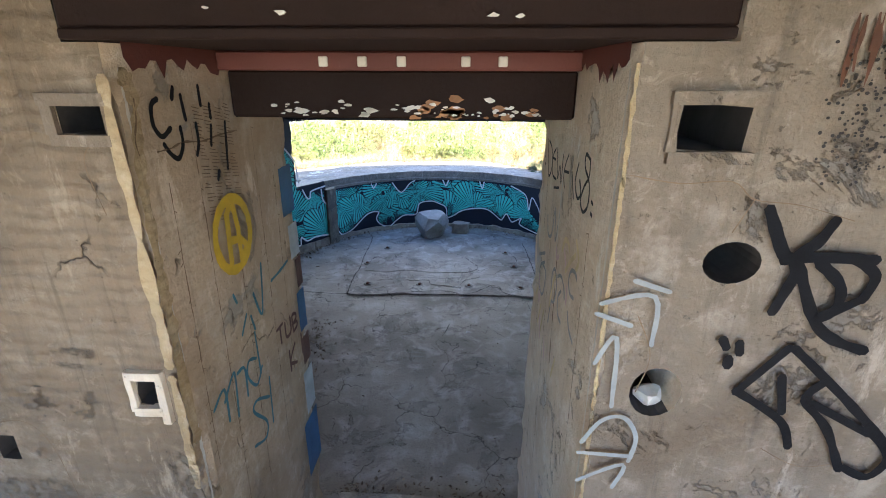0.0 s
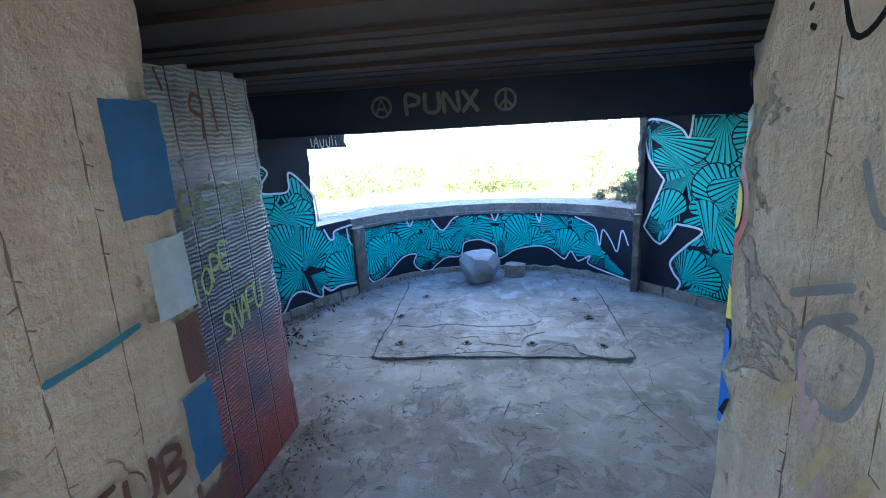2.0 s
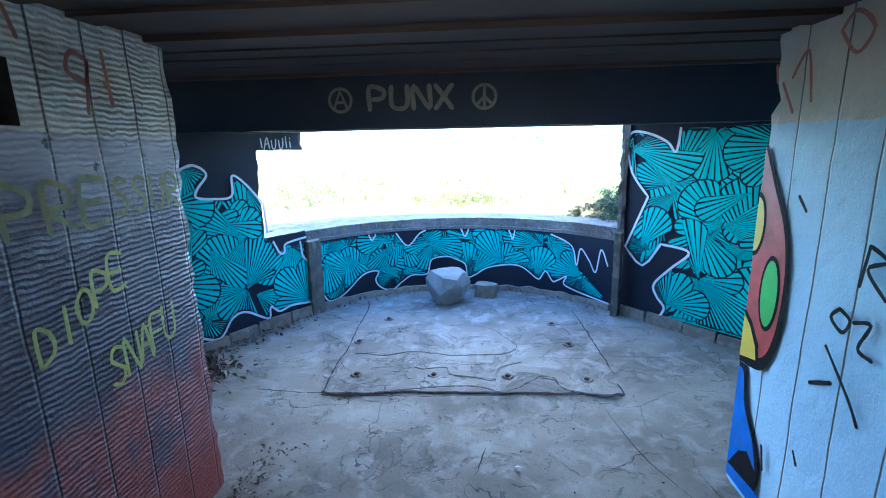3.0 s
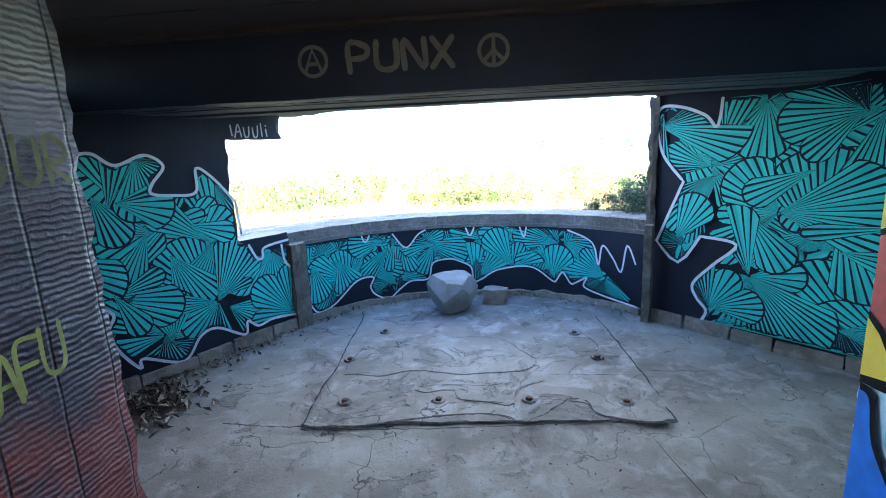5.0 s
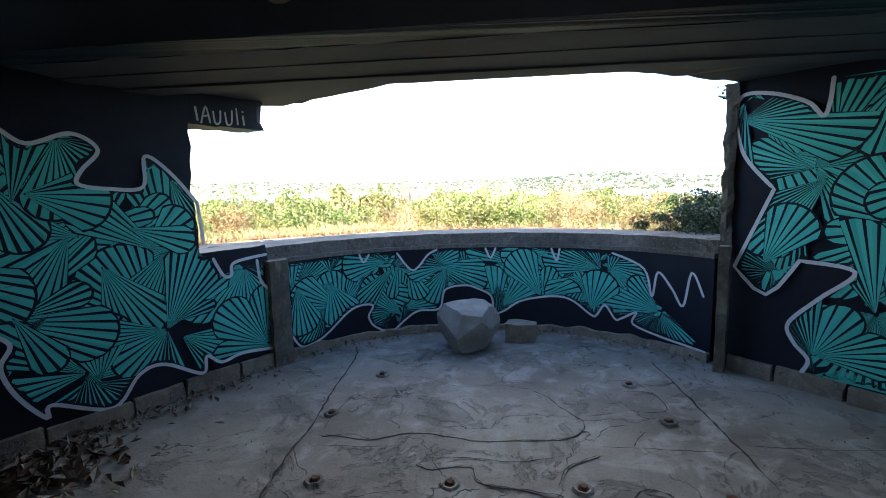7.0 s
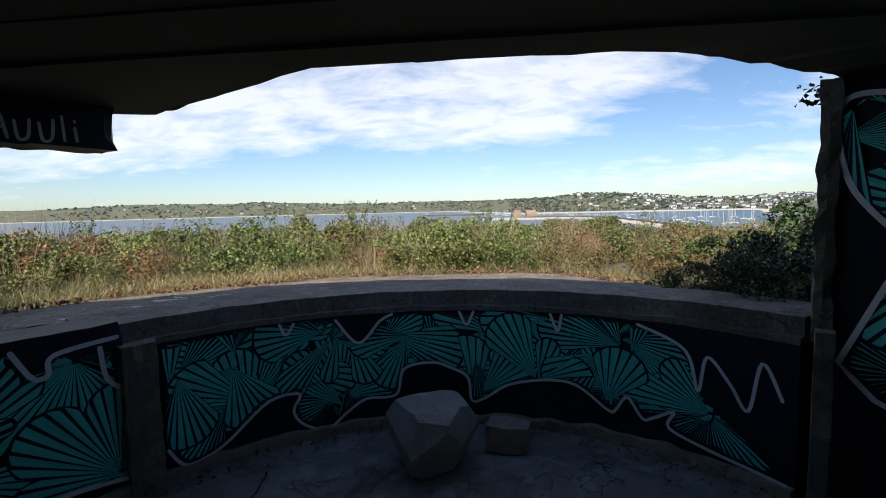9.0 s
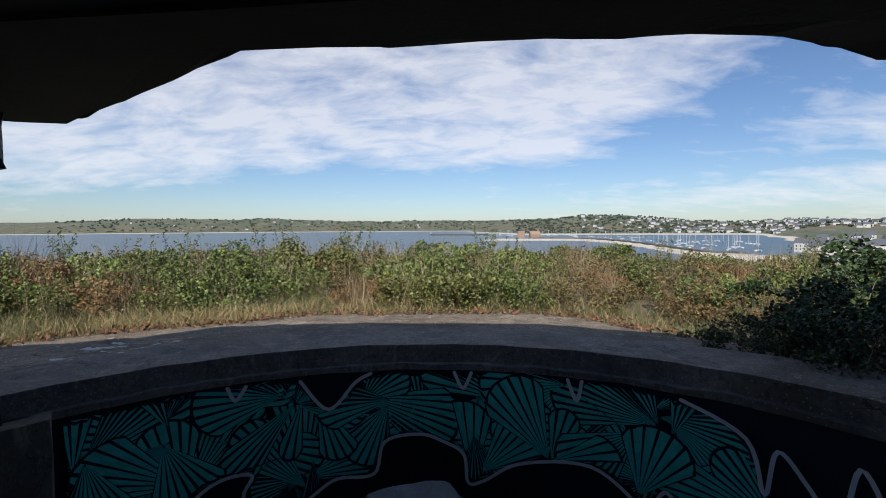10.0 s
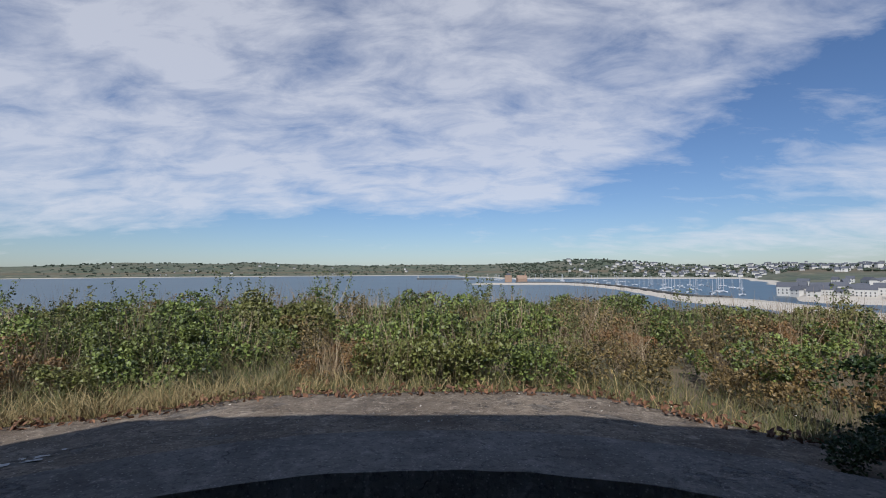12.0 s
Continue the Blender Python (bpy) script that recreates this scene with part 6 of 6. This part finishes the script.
def build_grass():
    rnd = random.Random(5)
    verts, faces = [], []
    for _ in range(30000):
        a = rnd.uniform(-85, 78)
        r = apron_edge(a) - 0.08 + abs(rnd.gauss(0, 0.9)) * (1.6 if a < -25 else 0.7)
        x, y = PC[0] + r * math.sin(radians(a)), PC[1] + r * math.cos(radians(a))
        h = rnd.uniform(0.03, 0.2) * (1.6 if a < -20 else 1) * (0.6 + 0.4 * min(1, (r - 3.5)))
        lean = (rnd.gauss(0, 0.35) * h, rnd.gauss(0, 0.35) * h)
        c, s = math.cos(a * 7 + r * 31), math.sin(a * 7 + r * 31)
        w = 0.0019
        z = ground_z(x, y)
        i = len(verts)
        mx, my, mz = x + lean[0] * 0.4, y + lean[1] * 0.4, z + h * 0.6
        verts += [(x - c * w, y - s * w, z), (x + c * w, y + s * w, z), (mx - c * w * 0.7, my - s * w * 0.7, mz), (mx + c * w * 0.7, my + s * w * 0.7, mz), (x + lean[0] * 1.3, y + lean[1] * 1.3, z + h)]
        faces += [(i, i + 1, i + 3, i + 2), (i + 2, i + 3, i + 4)]
    tagged(raw("grass", verts, faces, GRASSM), "dry green grass round the apron", "grass", "", "stuff")


build_grass()


def build_straw():
    """Golden dry grass where the growth meets the concrete."""
    rnd = random.Random(15)
    verts, faces = [], []
    for _ in range(4600):
        a = rnd.gauss(-36, 9) if rnd.random() < 0.72 else rnd.uniform(-75, 25)
        r = apron_edge(max(-96, min(82, a))) - 0.02 + abs(rnd.gauss(0, 0.28))
        x, y = PC[0] + r * math.sin(radians(a)), PC[1] + r * math.cos(radians(a))
        h, w = rnd.uniform(0.04, 0.24), 0.0022
        lx, ly = rnd.gauss(0, 0.5) * h, rnd.gauss(0, 0.5) * h
        t = rnd.uniform(0, 3.14)
        c, q = w * math.cos(t), w * math.sin(t)
        z = ground_z(x, y)
        i = len(verts)
        verts += [(x - c, y - q, z), (x + c, y + q, z), (x + lx * 0.4 + c, y + ly * 0.4 + q, z + h * 0.65), (x + lx * 0.4 - c, y + ly * 0.4 - q, z + h * 0.65), (x + lx, y + ly, z + h)]
        faces += [(i, i + 1, i + 2, i + 3), (i + 3, i + 2, i + 4)]
    tagged(raw("dry_grass", verts, faces, STRAWM), "golden dry grass along the concrete", "grass", "", "stuff")


build_straw()


def build_lichen():
    """Pale crusts on the weathered side of the apron."""
    rnd = random.Random(9)
    bm = bmesh.new()
    for _ in range(46):
        cx, cy, s = rnd.gauss(-2.45, 0.22), rnd.gauss(8.05, 0.28), rnd.uniform(0.012, 0.05)
        r, a = math.hypot(cx - PC[0], cy - PC[1]), math.degrees(math.atan2(cx - PC[0], cy - PC[1]))
        if r < PR + 0.5 or r > apron_edge(a) - 0.1:
            continue
        ring = []
        for k in range(11):
            t = 2 * math.pi * k / 11
            q = s * rnd.uniform(0.45, 1.3)
            x, y = cx + q * math.cos(t), cy + 0.7 * q * math.sin(t)
            rr = math.hypot(x - PC[0], y - PC[1])
            f = (rr - PR - 0.40) / (apron_edge(a) - PR - 0.40)
            ring.append(bm.verts.new((x, y, 0.984 - 0.085 * f + 0.012 * noise.noise((x * 2.3, y * 2.3, 2)) + 0.004 * noise.noise((x * 11, y * 11, 2)))))
        bm.faces.new(ring)
    part("lichen", bm, FLAKEM, apron, "pale lichen crust")


build_lichen()


def at_bearing(az, r, z=None):
    x, y = EYE0[0] + r * math.sin(radians(az)), EYE0[1] + r * math.cos(radians(az))
    return x, y, ground_z(x, y) if z is None else z


scatter_leaves("apron_litter", 60, 12, lambda r: ((lambda a, q: (PC[0] + q * math.sin(a), PC[1] + q * math.cos(a), 0.925 + 0.12 * (3.9 - q) / 1.4))(radians(r.uniform(-60, 30)), r.uniform(2.7, 3.75))), 0.014, FLAKEM, "pale stone crumbs on the apron", "gravel")


def apron_margin(rnd):
    a = rnd.uniform(-80, 40)
    r = apron_edge(a) - 0.16 + abs(rnd.gauss(0, 0.16))
    x, y = PC[0] + r * math.sin(radians(a)), PC[1] + r * math.cos(radians(a))
    return x, y, max(0.905, ground_z(x, y) + 0.03) + 0.03 * rnd.random()


scatter_leaves("leaf_litter", 1100, 13, apron_margin, 0.045, RUSTLEAFM, "rusty dead leaves along the apron's edge", "leaves")

# ---- the far shore ----


WINDOW_ME = bpy.data.meshes.new("window")
bm = box(bmesh.new(), -0.5, 0.5, -0.05, 0.05, 0, 1.3)
bm.to_mesh(WINDOW_ME)
bm.free()
WINDOW_ME.materials.append(GLASSDARKM)


def house_mesh(w, d, h, roof, wall_mat=None, roof_mat=None):
    """A small house: walls and gabled roof as separate meshes."""
    bm = box(bmesh.new(), -w / 2, w / 2, -d / 2, d / 2, -2, h)
    walls = bpy.data.meshes.new("wall")
    bm.to_mesh(walls)
    bm.free()
    walls.materials.append(wall_mat or HOUSEWALLM)
    bm = bmesh.new()
    o = 0.4
    lo = [bm.verts.new((sx * (w / 2 + o), sy * (d / 2 + o), h - 0.1)) for sx, sy in ((-1, -1), (1, -1), (1, 1), (-1, 1))]
    hi = [bm.verts.new((-(w / 2 + o), 0, h + roof)), bm.verts.new((w / 2 + o, 0, h + roof))]
    for f in ((lo[0], lo[1], hi[1], hi[0]), (lo[2], lo[3], hi[0], hi[1]), (lo[1], lo[2], hi[1]), (lo[3], lo[0], hi[0]), tuple(lo[::-1])):
        bm.faces.new(f)
    roofs = bpy.data.meshes.new("roof")
    bm.to_mesh(roofs)
    bm.free()
    roofs.materials.append(roof_mat or SLATEM)
    spots = [(-w / 2 + (k + 0.5) * w / max(2, int(w / 3.2)), -d / 2, z) for k in range(max(2, int(w / 3.2))) for z in (1.2, 3.9) if z + 1.4 < h]
    return walls, roofs, spots


def place_house(meshes, az, r, turn, s, label, z=None, name="house"):
    h = new(name)
    x, y, gz = at_bearing(az, r, z)
    h.matrix_world = Matrix.LocRotScale((x, y, gz), Euler((0, 0, turn)), (s, s, s))
    for part_name, me in zip(("wall", "roof"), meshes):
        p = new(part_name, me)
        p.parent = h
    for spot in meshes[2] if r < 1200 else ():
        p = new("window", WINDOW_ME)
        p.parent = h
        p.location = spot
    return tagged(h, label, "house", "houses of the far town")


def build_town():
    rnd = random.Random(21)
    kinds = [house_mesh(9, 7, 5.5, 4.0), house_mesh(12, 7, 5.0, 3.6), house_mesh(8, 8, 6.5, 4.6), house_mesh(16, 9, 7.5, 4.2)]
    n = 0
    while n < 300:
        az, r = rnd.uniform(10, 41), rnd.uniform(1700, 2750)
        x, y, z = at_bearing(az, r)
        if z < SEA + 3.0 or (az < 17 and rnd.random() < 0.75):
            continue
        place_house(rnd.choice(kinds), az, r, rnd.gauss(0, 0.5) - radians(az), rnd.uniform(0.85, 1.3), "white rendered house with slate roof")
        n += 1
    for k in range(26):
        az, r = rnd.uniform(28, 40), rnd.uniform(560, 1050)
        if at_bearing(az, r)[2] < SEA + 2:
            continue
        place_house(rnd.choice(kinds), az, r, rnd.gauss(0, 0.4) - radians(az), rnd.uniform(0.9, 1.25), "white and grey house with slate roof near the beach")
    for k in range(16):
        az, r = 30.5 + 13 * k / 16 + rnd.uniform(-0.3, 0.3), rnd.uniform(600, 760)
        place_house(kinds[3 if k % 3 else 0], az, r, rnd.gauss(0, 0.25) - radians(az), rnd.uniform(0.85, 1.2), "large grey and white house with slate roof by the beach", SEA + 1.5)
    for k in range(24):
        az, r = rnd.choice((-38, -33, -26, -21, -12, 2, 6)) + rnd.gauss(0, 2.2), rnd.uniform(3350, 3900)
        place_house(rnd.choice(kinds), az, r, rnd.uniform(0, 3), rnd.uniform(0.9, 1.5), "small far white house across the bay")
    tower = new("watch_tower")
    x, y, z = at_bearing(3.0, 1240, SEA + 1)
    tower.location = (x, y, z)
    tagged(tower, "ochre stone harbour tower", "tower")
    part("tower_body", box(bmesh.new(), -9, 9, -8, 8, -3, 17, 0.8), STONEOCHREM, tower)
    part("tower_roof", box(bmesh.new(), -6, 6, -5, 5, 17, 22, 1.5), SLATEM, tower)
    ch = house_mesh(26, 12, 8, 9, STONEOCHREM, STONEOCHREM)
    place_house(ch, 4.6, 1250, 0.3, 1.0, "ochre stone chapel by the harbour", SEA + 1, "chapel")
    part("bell_cote", box(bmesh.new(), 9, 12, -1.5, 1.5, 14, 22, 0.3), STONEOCHREM, bpy.data.objects["chapel"])
    x0, y0, _ = at_bearing(-8, 1690)
    x1, y1, _ = at_bearing(-1.0, 1640)
    pier = tagged(new("harbour_pier"), "long dark stone harbour pier", "pier")
    pier.matrix_world = Matrix.LocRotScale(((x0 + x1) / 2, (y0 + y1) / 2, SEA), Euler((0, 0, math.atan2(y1 - y0, x1 - x0))), None)
    l = math.dist((x0, y0), (x1, y1))
    part("pier_wall", box(bmesh.new(), -l / 2, l / 2, -5, 5, -4, 5, 0.3), PIERM, pier)
    part("pier_light", box(bmesh.new(), -l / 2 + 2, -l / 2 + 5, -1.5, 1.5, 5, 13, 0.3), HOUSEWALLM, pier)
    # dark rocks of the breakwater behind the sand
    bm = bmesh.new()
    pts = [at_bearing(4 + 22 * k / 40, shore(4 + 22 * k / 40) * 1.13, SEA)[:2] for k in range(41)]
    for (xa, ya), (xb, yb) in zip(pts, pts[1:]):
        w = 6 + 3 * rnd.random()
        box(bm, min(xa, xb) - 3, max(xa, xb) + 3, min(ya, yb) - w, max(ya, yb) + w, SEA - 2, SEA + 3.2 + rnd.random())
    tagged(link_bm("breakwater", bm, PIERM), "dark stone breakwater behind the beach", "breakwater", "", "stuff")
    # boats in the harbour
    bm = bmesh.new()
    hull = [bm.verts.new(p) for p in ((-4, 0, 1.2), (0, -1.5, 1.2), (4.5, 0, 1.5), (0, 1.5, 1.2), (-3.6, 0, -0.3), (3.2, 0, -0.3))]
    for f in ((0, 1, 4), (1, 5, 4), (1, 2, 5), (0, 4, 3), (3, 4, 5), (3, 5, 2), (0, 3, 2, 1)):
        bm.faces.new([hull[i] for i in f])
    hull_me = bpy.data.meshes.new("hull")
    bm.to_mesh(hull_me)
    bm.free()
    hull_me.materials.append(BOATM)
    bm = box(bmesh.new(), -0.16, 0.16, -0.16, 0.16, 1, 14)
    mast_me = bpy.data.meshes.new("mast")
    bm.to_mesh(mast_me)
    bm.free()
    mast_me.materials.append(MASTM)
    for k in range(110):
        far = k < 34
        az = rnd.uniform(-3, 9) if far else rnd.uniform(9, 28)
        r = rnd.uniform(1450, 1700) if far else rnd.uniform(shore(az) * 1.22, shore(az) * 1.22 + 420)
        b = new("sailing_boat")
        b.matrix_world = Matrix.LocRotScale(at_bearing(az, r, SEA + 0.1), Euler((0, 0, rnd.uniform(0, 6))), (1.3, 1.3, 1.3))
        for nm, me in (("hull", hull_me), ("mast", mast_me)):
            if nm == "mast" and rnd.random() < 0.25:
                continue
            p = new(nm, me)
            p.parent = b
        tagged(b, "white moored boat with bare mast", "boat", "boats in the harbour")
    for az, r, s in ((-17.6, 1500, 1.2), (-12, 1900, 1.0), (-30, 900, 0.9), (-7.5, 1800, 1.3)):
        b = new("motor_boat")
        b.matrix_world = Matrix.LocRotScale(at_bearing(az, r, SEA + 0.1), Euler((0, 0, az)), (s, s, s))
        p = new("hull", hull_me)
        p.parent = b
        tagged(b, "small white boat on the open bay", "boat")


build_town()


def build_far_trees():
    """Dark hedges and tree clumps on the far hills."""
    rnd = random.Random(31)
    verts, faces = [], []
    for _ in range(2400):
        town = rnd.random() < 0.62
        az = rnd.uniform(2, 41) if town else rnd.uniform(-46, 8)
        r = rnd.uniform(1750, 2900) if town else rnd.uniform(3350, 4300)
        x, y, z = at_bearing(az, r)
        if z < SEA + 3:
            continue
        s = rnd.uniform(3, 7) * (1.15 if not town else 1.0)
        for _ in range(4):
            cx, cy, cz = x + rnd.gauss(0, s * 0.6), y + rnd.gauss(0, s * 0.4), z + s * rnd.uniform(0.3, 0.8)
            i = len(verts)
            for k in range(5):
                a = 2 * math.pi * k / 5
                verts.append((cx + s * 0.7 * math.cos(a) * rnd.uniform(0.6, 1.2), cy + s * 0.7 * math.sin(a), cz + rnd.uniform(-0.25, 0.25) * s))
            verts += [(cx, cy, cz + s * rnd.uniform(0.5, 0.8)), (cx, cy, cz - s * 0.8)]
            faces += [(i + k, i + (k + 1) % 5, i + 5) for k in range(5)] + [(i + (k + 1) % 5, i + k, i + 6) for k in range(5)]
    tagged(raw("far_trees", verts, faces, FARTREEM), "dark hedges and trees on the far hills", "trees", "", "stuff")


build_far_trees()


def red_heads():
    rnd = random.Random(3)
    for place, wall, u0, u1 in ((jamb_left, w_fl, 1.25, 1.86), (jamb_right, w_fr, 1.245, 1.86)):
        bm = bmesh.new()
        low = [(u0 + (u1 - u0) * k / 24, 2.635 - abs(rnd.gauss(0, 0.028))) for k in range(25)]
        patch(bm, low + [(u1, 2.672), (u0, 2.672)], place, 0.009)
        part("paint_remains", bm, REDM, wall, "dark red paint remains")


red_heads()


def worn_edges():
    """Broken pale arrises of the doorway and the cracks in its front."""
    for place, wall, u in ((jamb_left, w_fl, 1.232), (jamb_right, w_fr, 1.238)):
        bm = bmesh.new()
        line = [(u - 0.004 + 0.004 * noise.noise((k * 0.5, u, 4)), 0.7 + 0.015 * k) for k in range(128)]
        ribbon(bm, line, 0.012, place, 0.005, False, 0.9)
        part("chipped_edge", bm, FLAKEM, wall, "pale chipped concrete edge")
    strokes("wall_crack", BROWNSEAMM, w_fr, on_front, 0.0022, ["0.50,2.415 0.60,2.40 0.70,2.405 0.75,2.37 0.84,2.36 0.95,2.33", "0.75,2.37 0.72,2.30", "0.56,2.10 0.60,2.0 0.58,1.9", "0.9,1.75 1.0,1.7 1.1,1.72"], "thin dark crack", True, 0.9)
    strokes("wall_crack", BROWNSEAMM, w_fl, on_front_left, 0.0022, ["-1.2,1.66 -1.05,1.70 -0.98,1.62 -0.95,1.4", "-0.62,2.47 -0.66,2.42 -0.64,2.3"], "thin dark crack", True, 0.9)


OCHREEDGE = m_concrete("ochre_flaking_edge", (0.48, 0.36, 0.20), (0.33, 0.24, 0.13), (0.60, 0.50, 0.34))
strokes("chipped_edge", OCHREEDGE, w_fl, jamb_left, 0.045, ["1.233,2.590 1.250,2.534 1.243,2.485 1.223,2.359 1.215,2.293 1.212,2.154 1.208,2.034 1.210,1.903 1.205,1.7 1.21,1.5"], "ochre flaking concrete edge", True, 1.0)
strokes("wall_crack", BROWNSEAMM, w_fl, jamb_left, 0.006, ["1.301,2.394 1.367,2.395 1.429,2.404 1.533,2.393 1.643,2.400 1.770,2.401", "1.250,2.534 1.243,2.485 1.223,2.436 1.226,2.397"], "ragged brown crack", True, 1.5)
bm = bmesh.new()
ribbon(bm, [(0.490 + 0.003 * noise.noise((k * 0.6, 3, 1)), 2.62 - 0.009 * k) for k in range(170)], 0.008, on_front, 0.005, False, 0.9)
part("chipped_edge", bm, OCHREEDGE, w_fr, "pale chipped concrete edge")


def pitted_patch():
    """Shot-blasted dimples, rust runs and a grey stain beside the doorway."""
    rnd = random.Random(8)
    bm = bmesh.new()
    for _ in range(190):
        u, v = rnd.gauss(0.93, 0.045), rnd.uniform(2.40, 2.66)
        r = rnd.uniform(0.002, 0.0042)
        patch(bm, disc(u, v, r, r * rnd.uniform(0.7, 1.1), 0, 315, 8), on_front, 0.006)
    part("pit", bm, CRACKM, w_fr, "small dark pits").data.update()
    bm = bmesh.new()
    for _ in range(7):
        u = rnd.uniform(0.83, 0.95)
        top = 2.72 - rnd.uniform(0, 0.04)
        ribbon(bm, [(u + 0.004 * noise.noise((k, u * 50, 0)), top - 0.03 * k) for k in range(rnd.randint(3, 7))], rnd.uniform(0.006, 0.014), on_front, 0.006, True, 0.9)
    part("rust_run", bm, RUSTM, w_fr, "dark rust runs")


def on_front_left(u, v, off):
    return (-0.0319 + 1.172 * u - 0.0061 * v, 1.213 - off, -0.4515 + 1.171 * v)


worn_edges()
strokes("chipped_edge", OCHREEDGE, w_fl, on_front_left, 0.026, ["-0.574,2.59 -0.577,2.44 -0.574,2.30 -0.578,2.14 -0.573,2.0 -0.577,1.90", "-0.577,1.86 -0.574,1.76 -0.577,1.66 -0.575,1.5"], "ochre flaking concrete edge", True, 0.7)

pitted_patch()


def board_marks():
    """Ladder-like key marks and upright seams that the shuttering left on the jambs."""
    rnd = random.Random(4)
    bm = bmesh.new()
    for k in range(34):
        v = 2.50 - 0.0115 * k
        for u in (1.51, 1.57, 1.64, 1.70):
            if rnd.random() < 0.85:
                ribbon(bm, [(u + rnd.uniform(0, 0.01), v), (u + rnd.uniform(0.03, 0.055), v - 0.008)], 0.0028, jamb_left, 0.006, False, 0.6)
    part("board_mark", bm, BROWNSEAMM, w_fl, "close comb marks in the render")
    for place, wall, lines in ((jamb_left, w_fl, ((1.90, 2.40, 1.86, 0.9), (2.06, 2.2, 2.03, 1.2), (1.49, 2.45, 1.45, 0.9), (1.67, 1.9, 1.64, 0.9), (1.33, 2.3, 1.30, 1.3))),
                               (jamb_right, w_fr, ((1.95, 2.1, 1.93, 0.8), (1.42, 2.15, 1.40, 1.3), (2.12, 2.2, 2.11, 0.7)))):
        bm = bmesh.new()
        for ua, va, ub, vb in lines:
            m = int((va - vb) / 0.02)
            line = [(ua + (ub - ua) * k / m + 0.004 * noise.noise((k * 0.4, ua * 9, 2)), va + (vb - va) * k / m) for k in range(m + 1)]
            ribbon(bm, line, 0.0032, place, 0.0055, False, 1.8)
            for k in range(0, m, 2):
                if rnd.random() < 0.5:
                    ribbon(bm, [line[k], (line[k][0] + rnd.uniform(-0.02, 0.02), line[k][1] - 0.006)], 0.003, place, 0.0055)
        part("board_seam", bm, BROWNSEAMM, wall, "brown board seams")


board_marks()
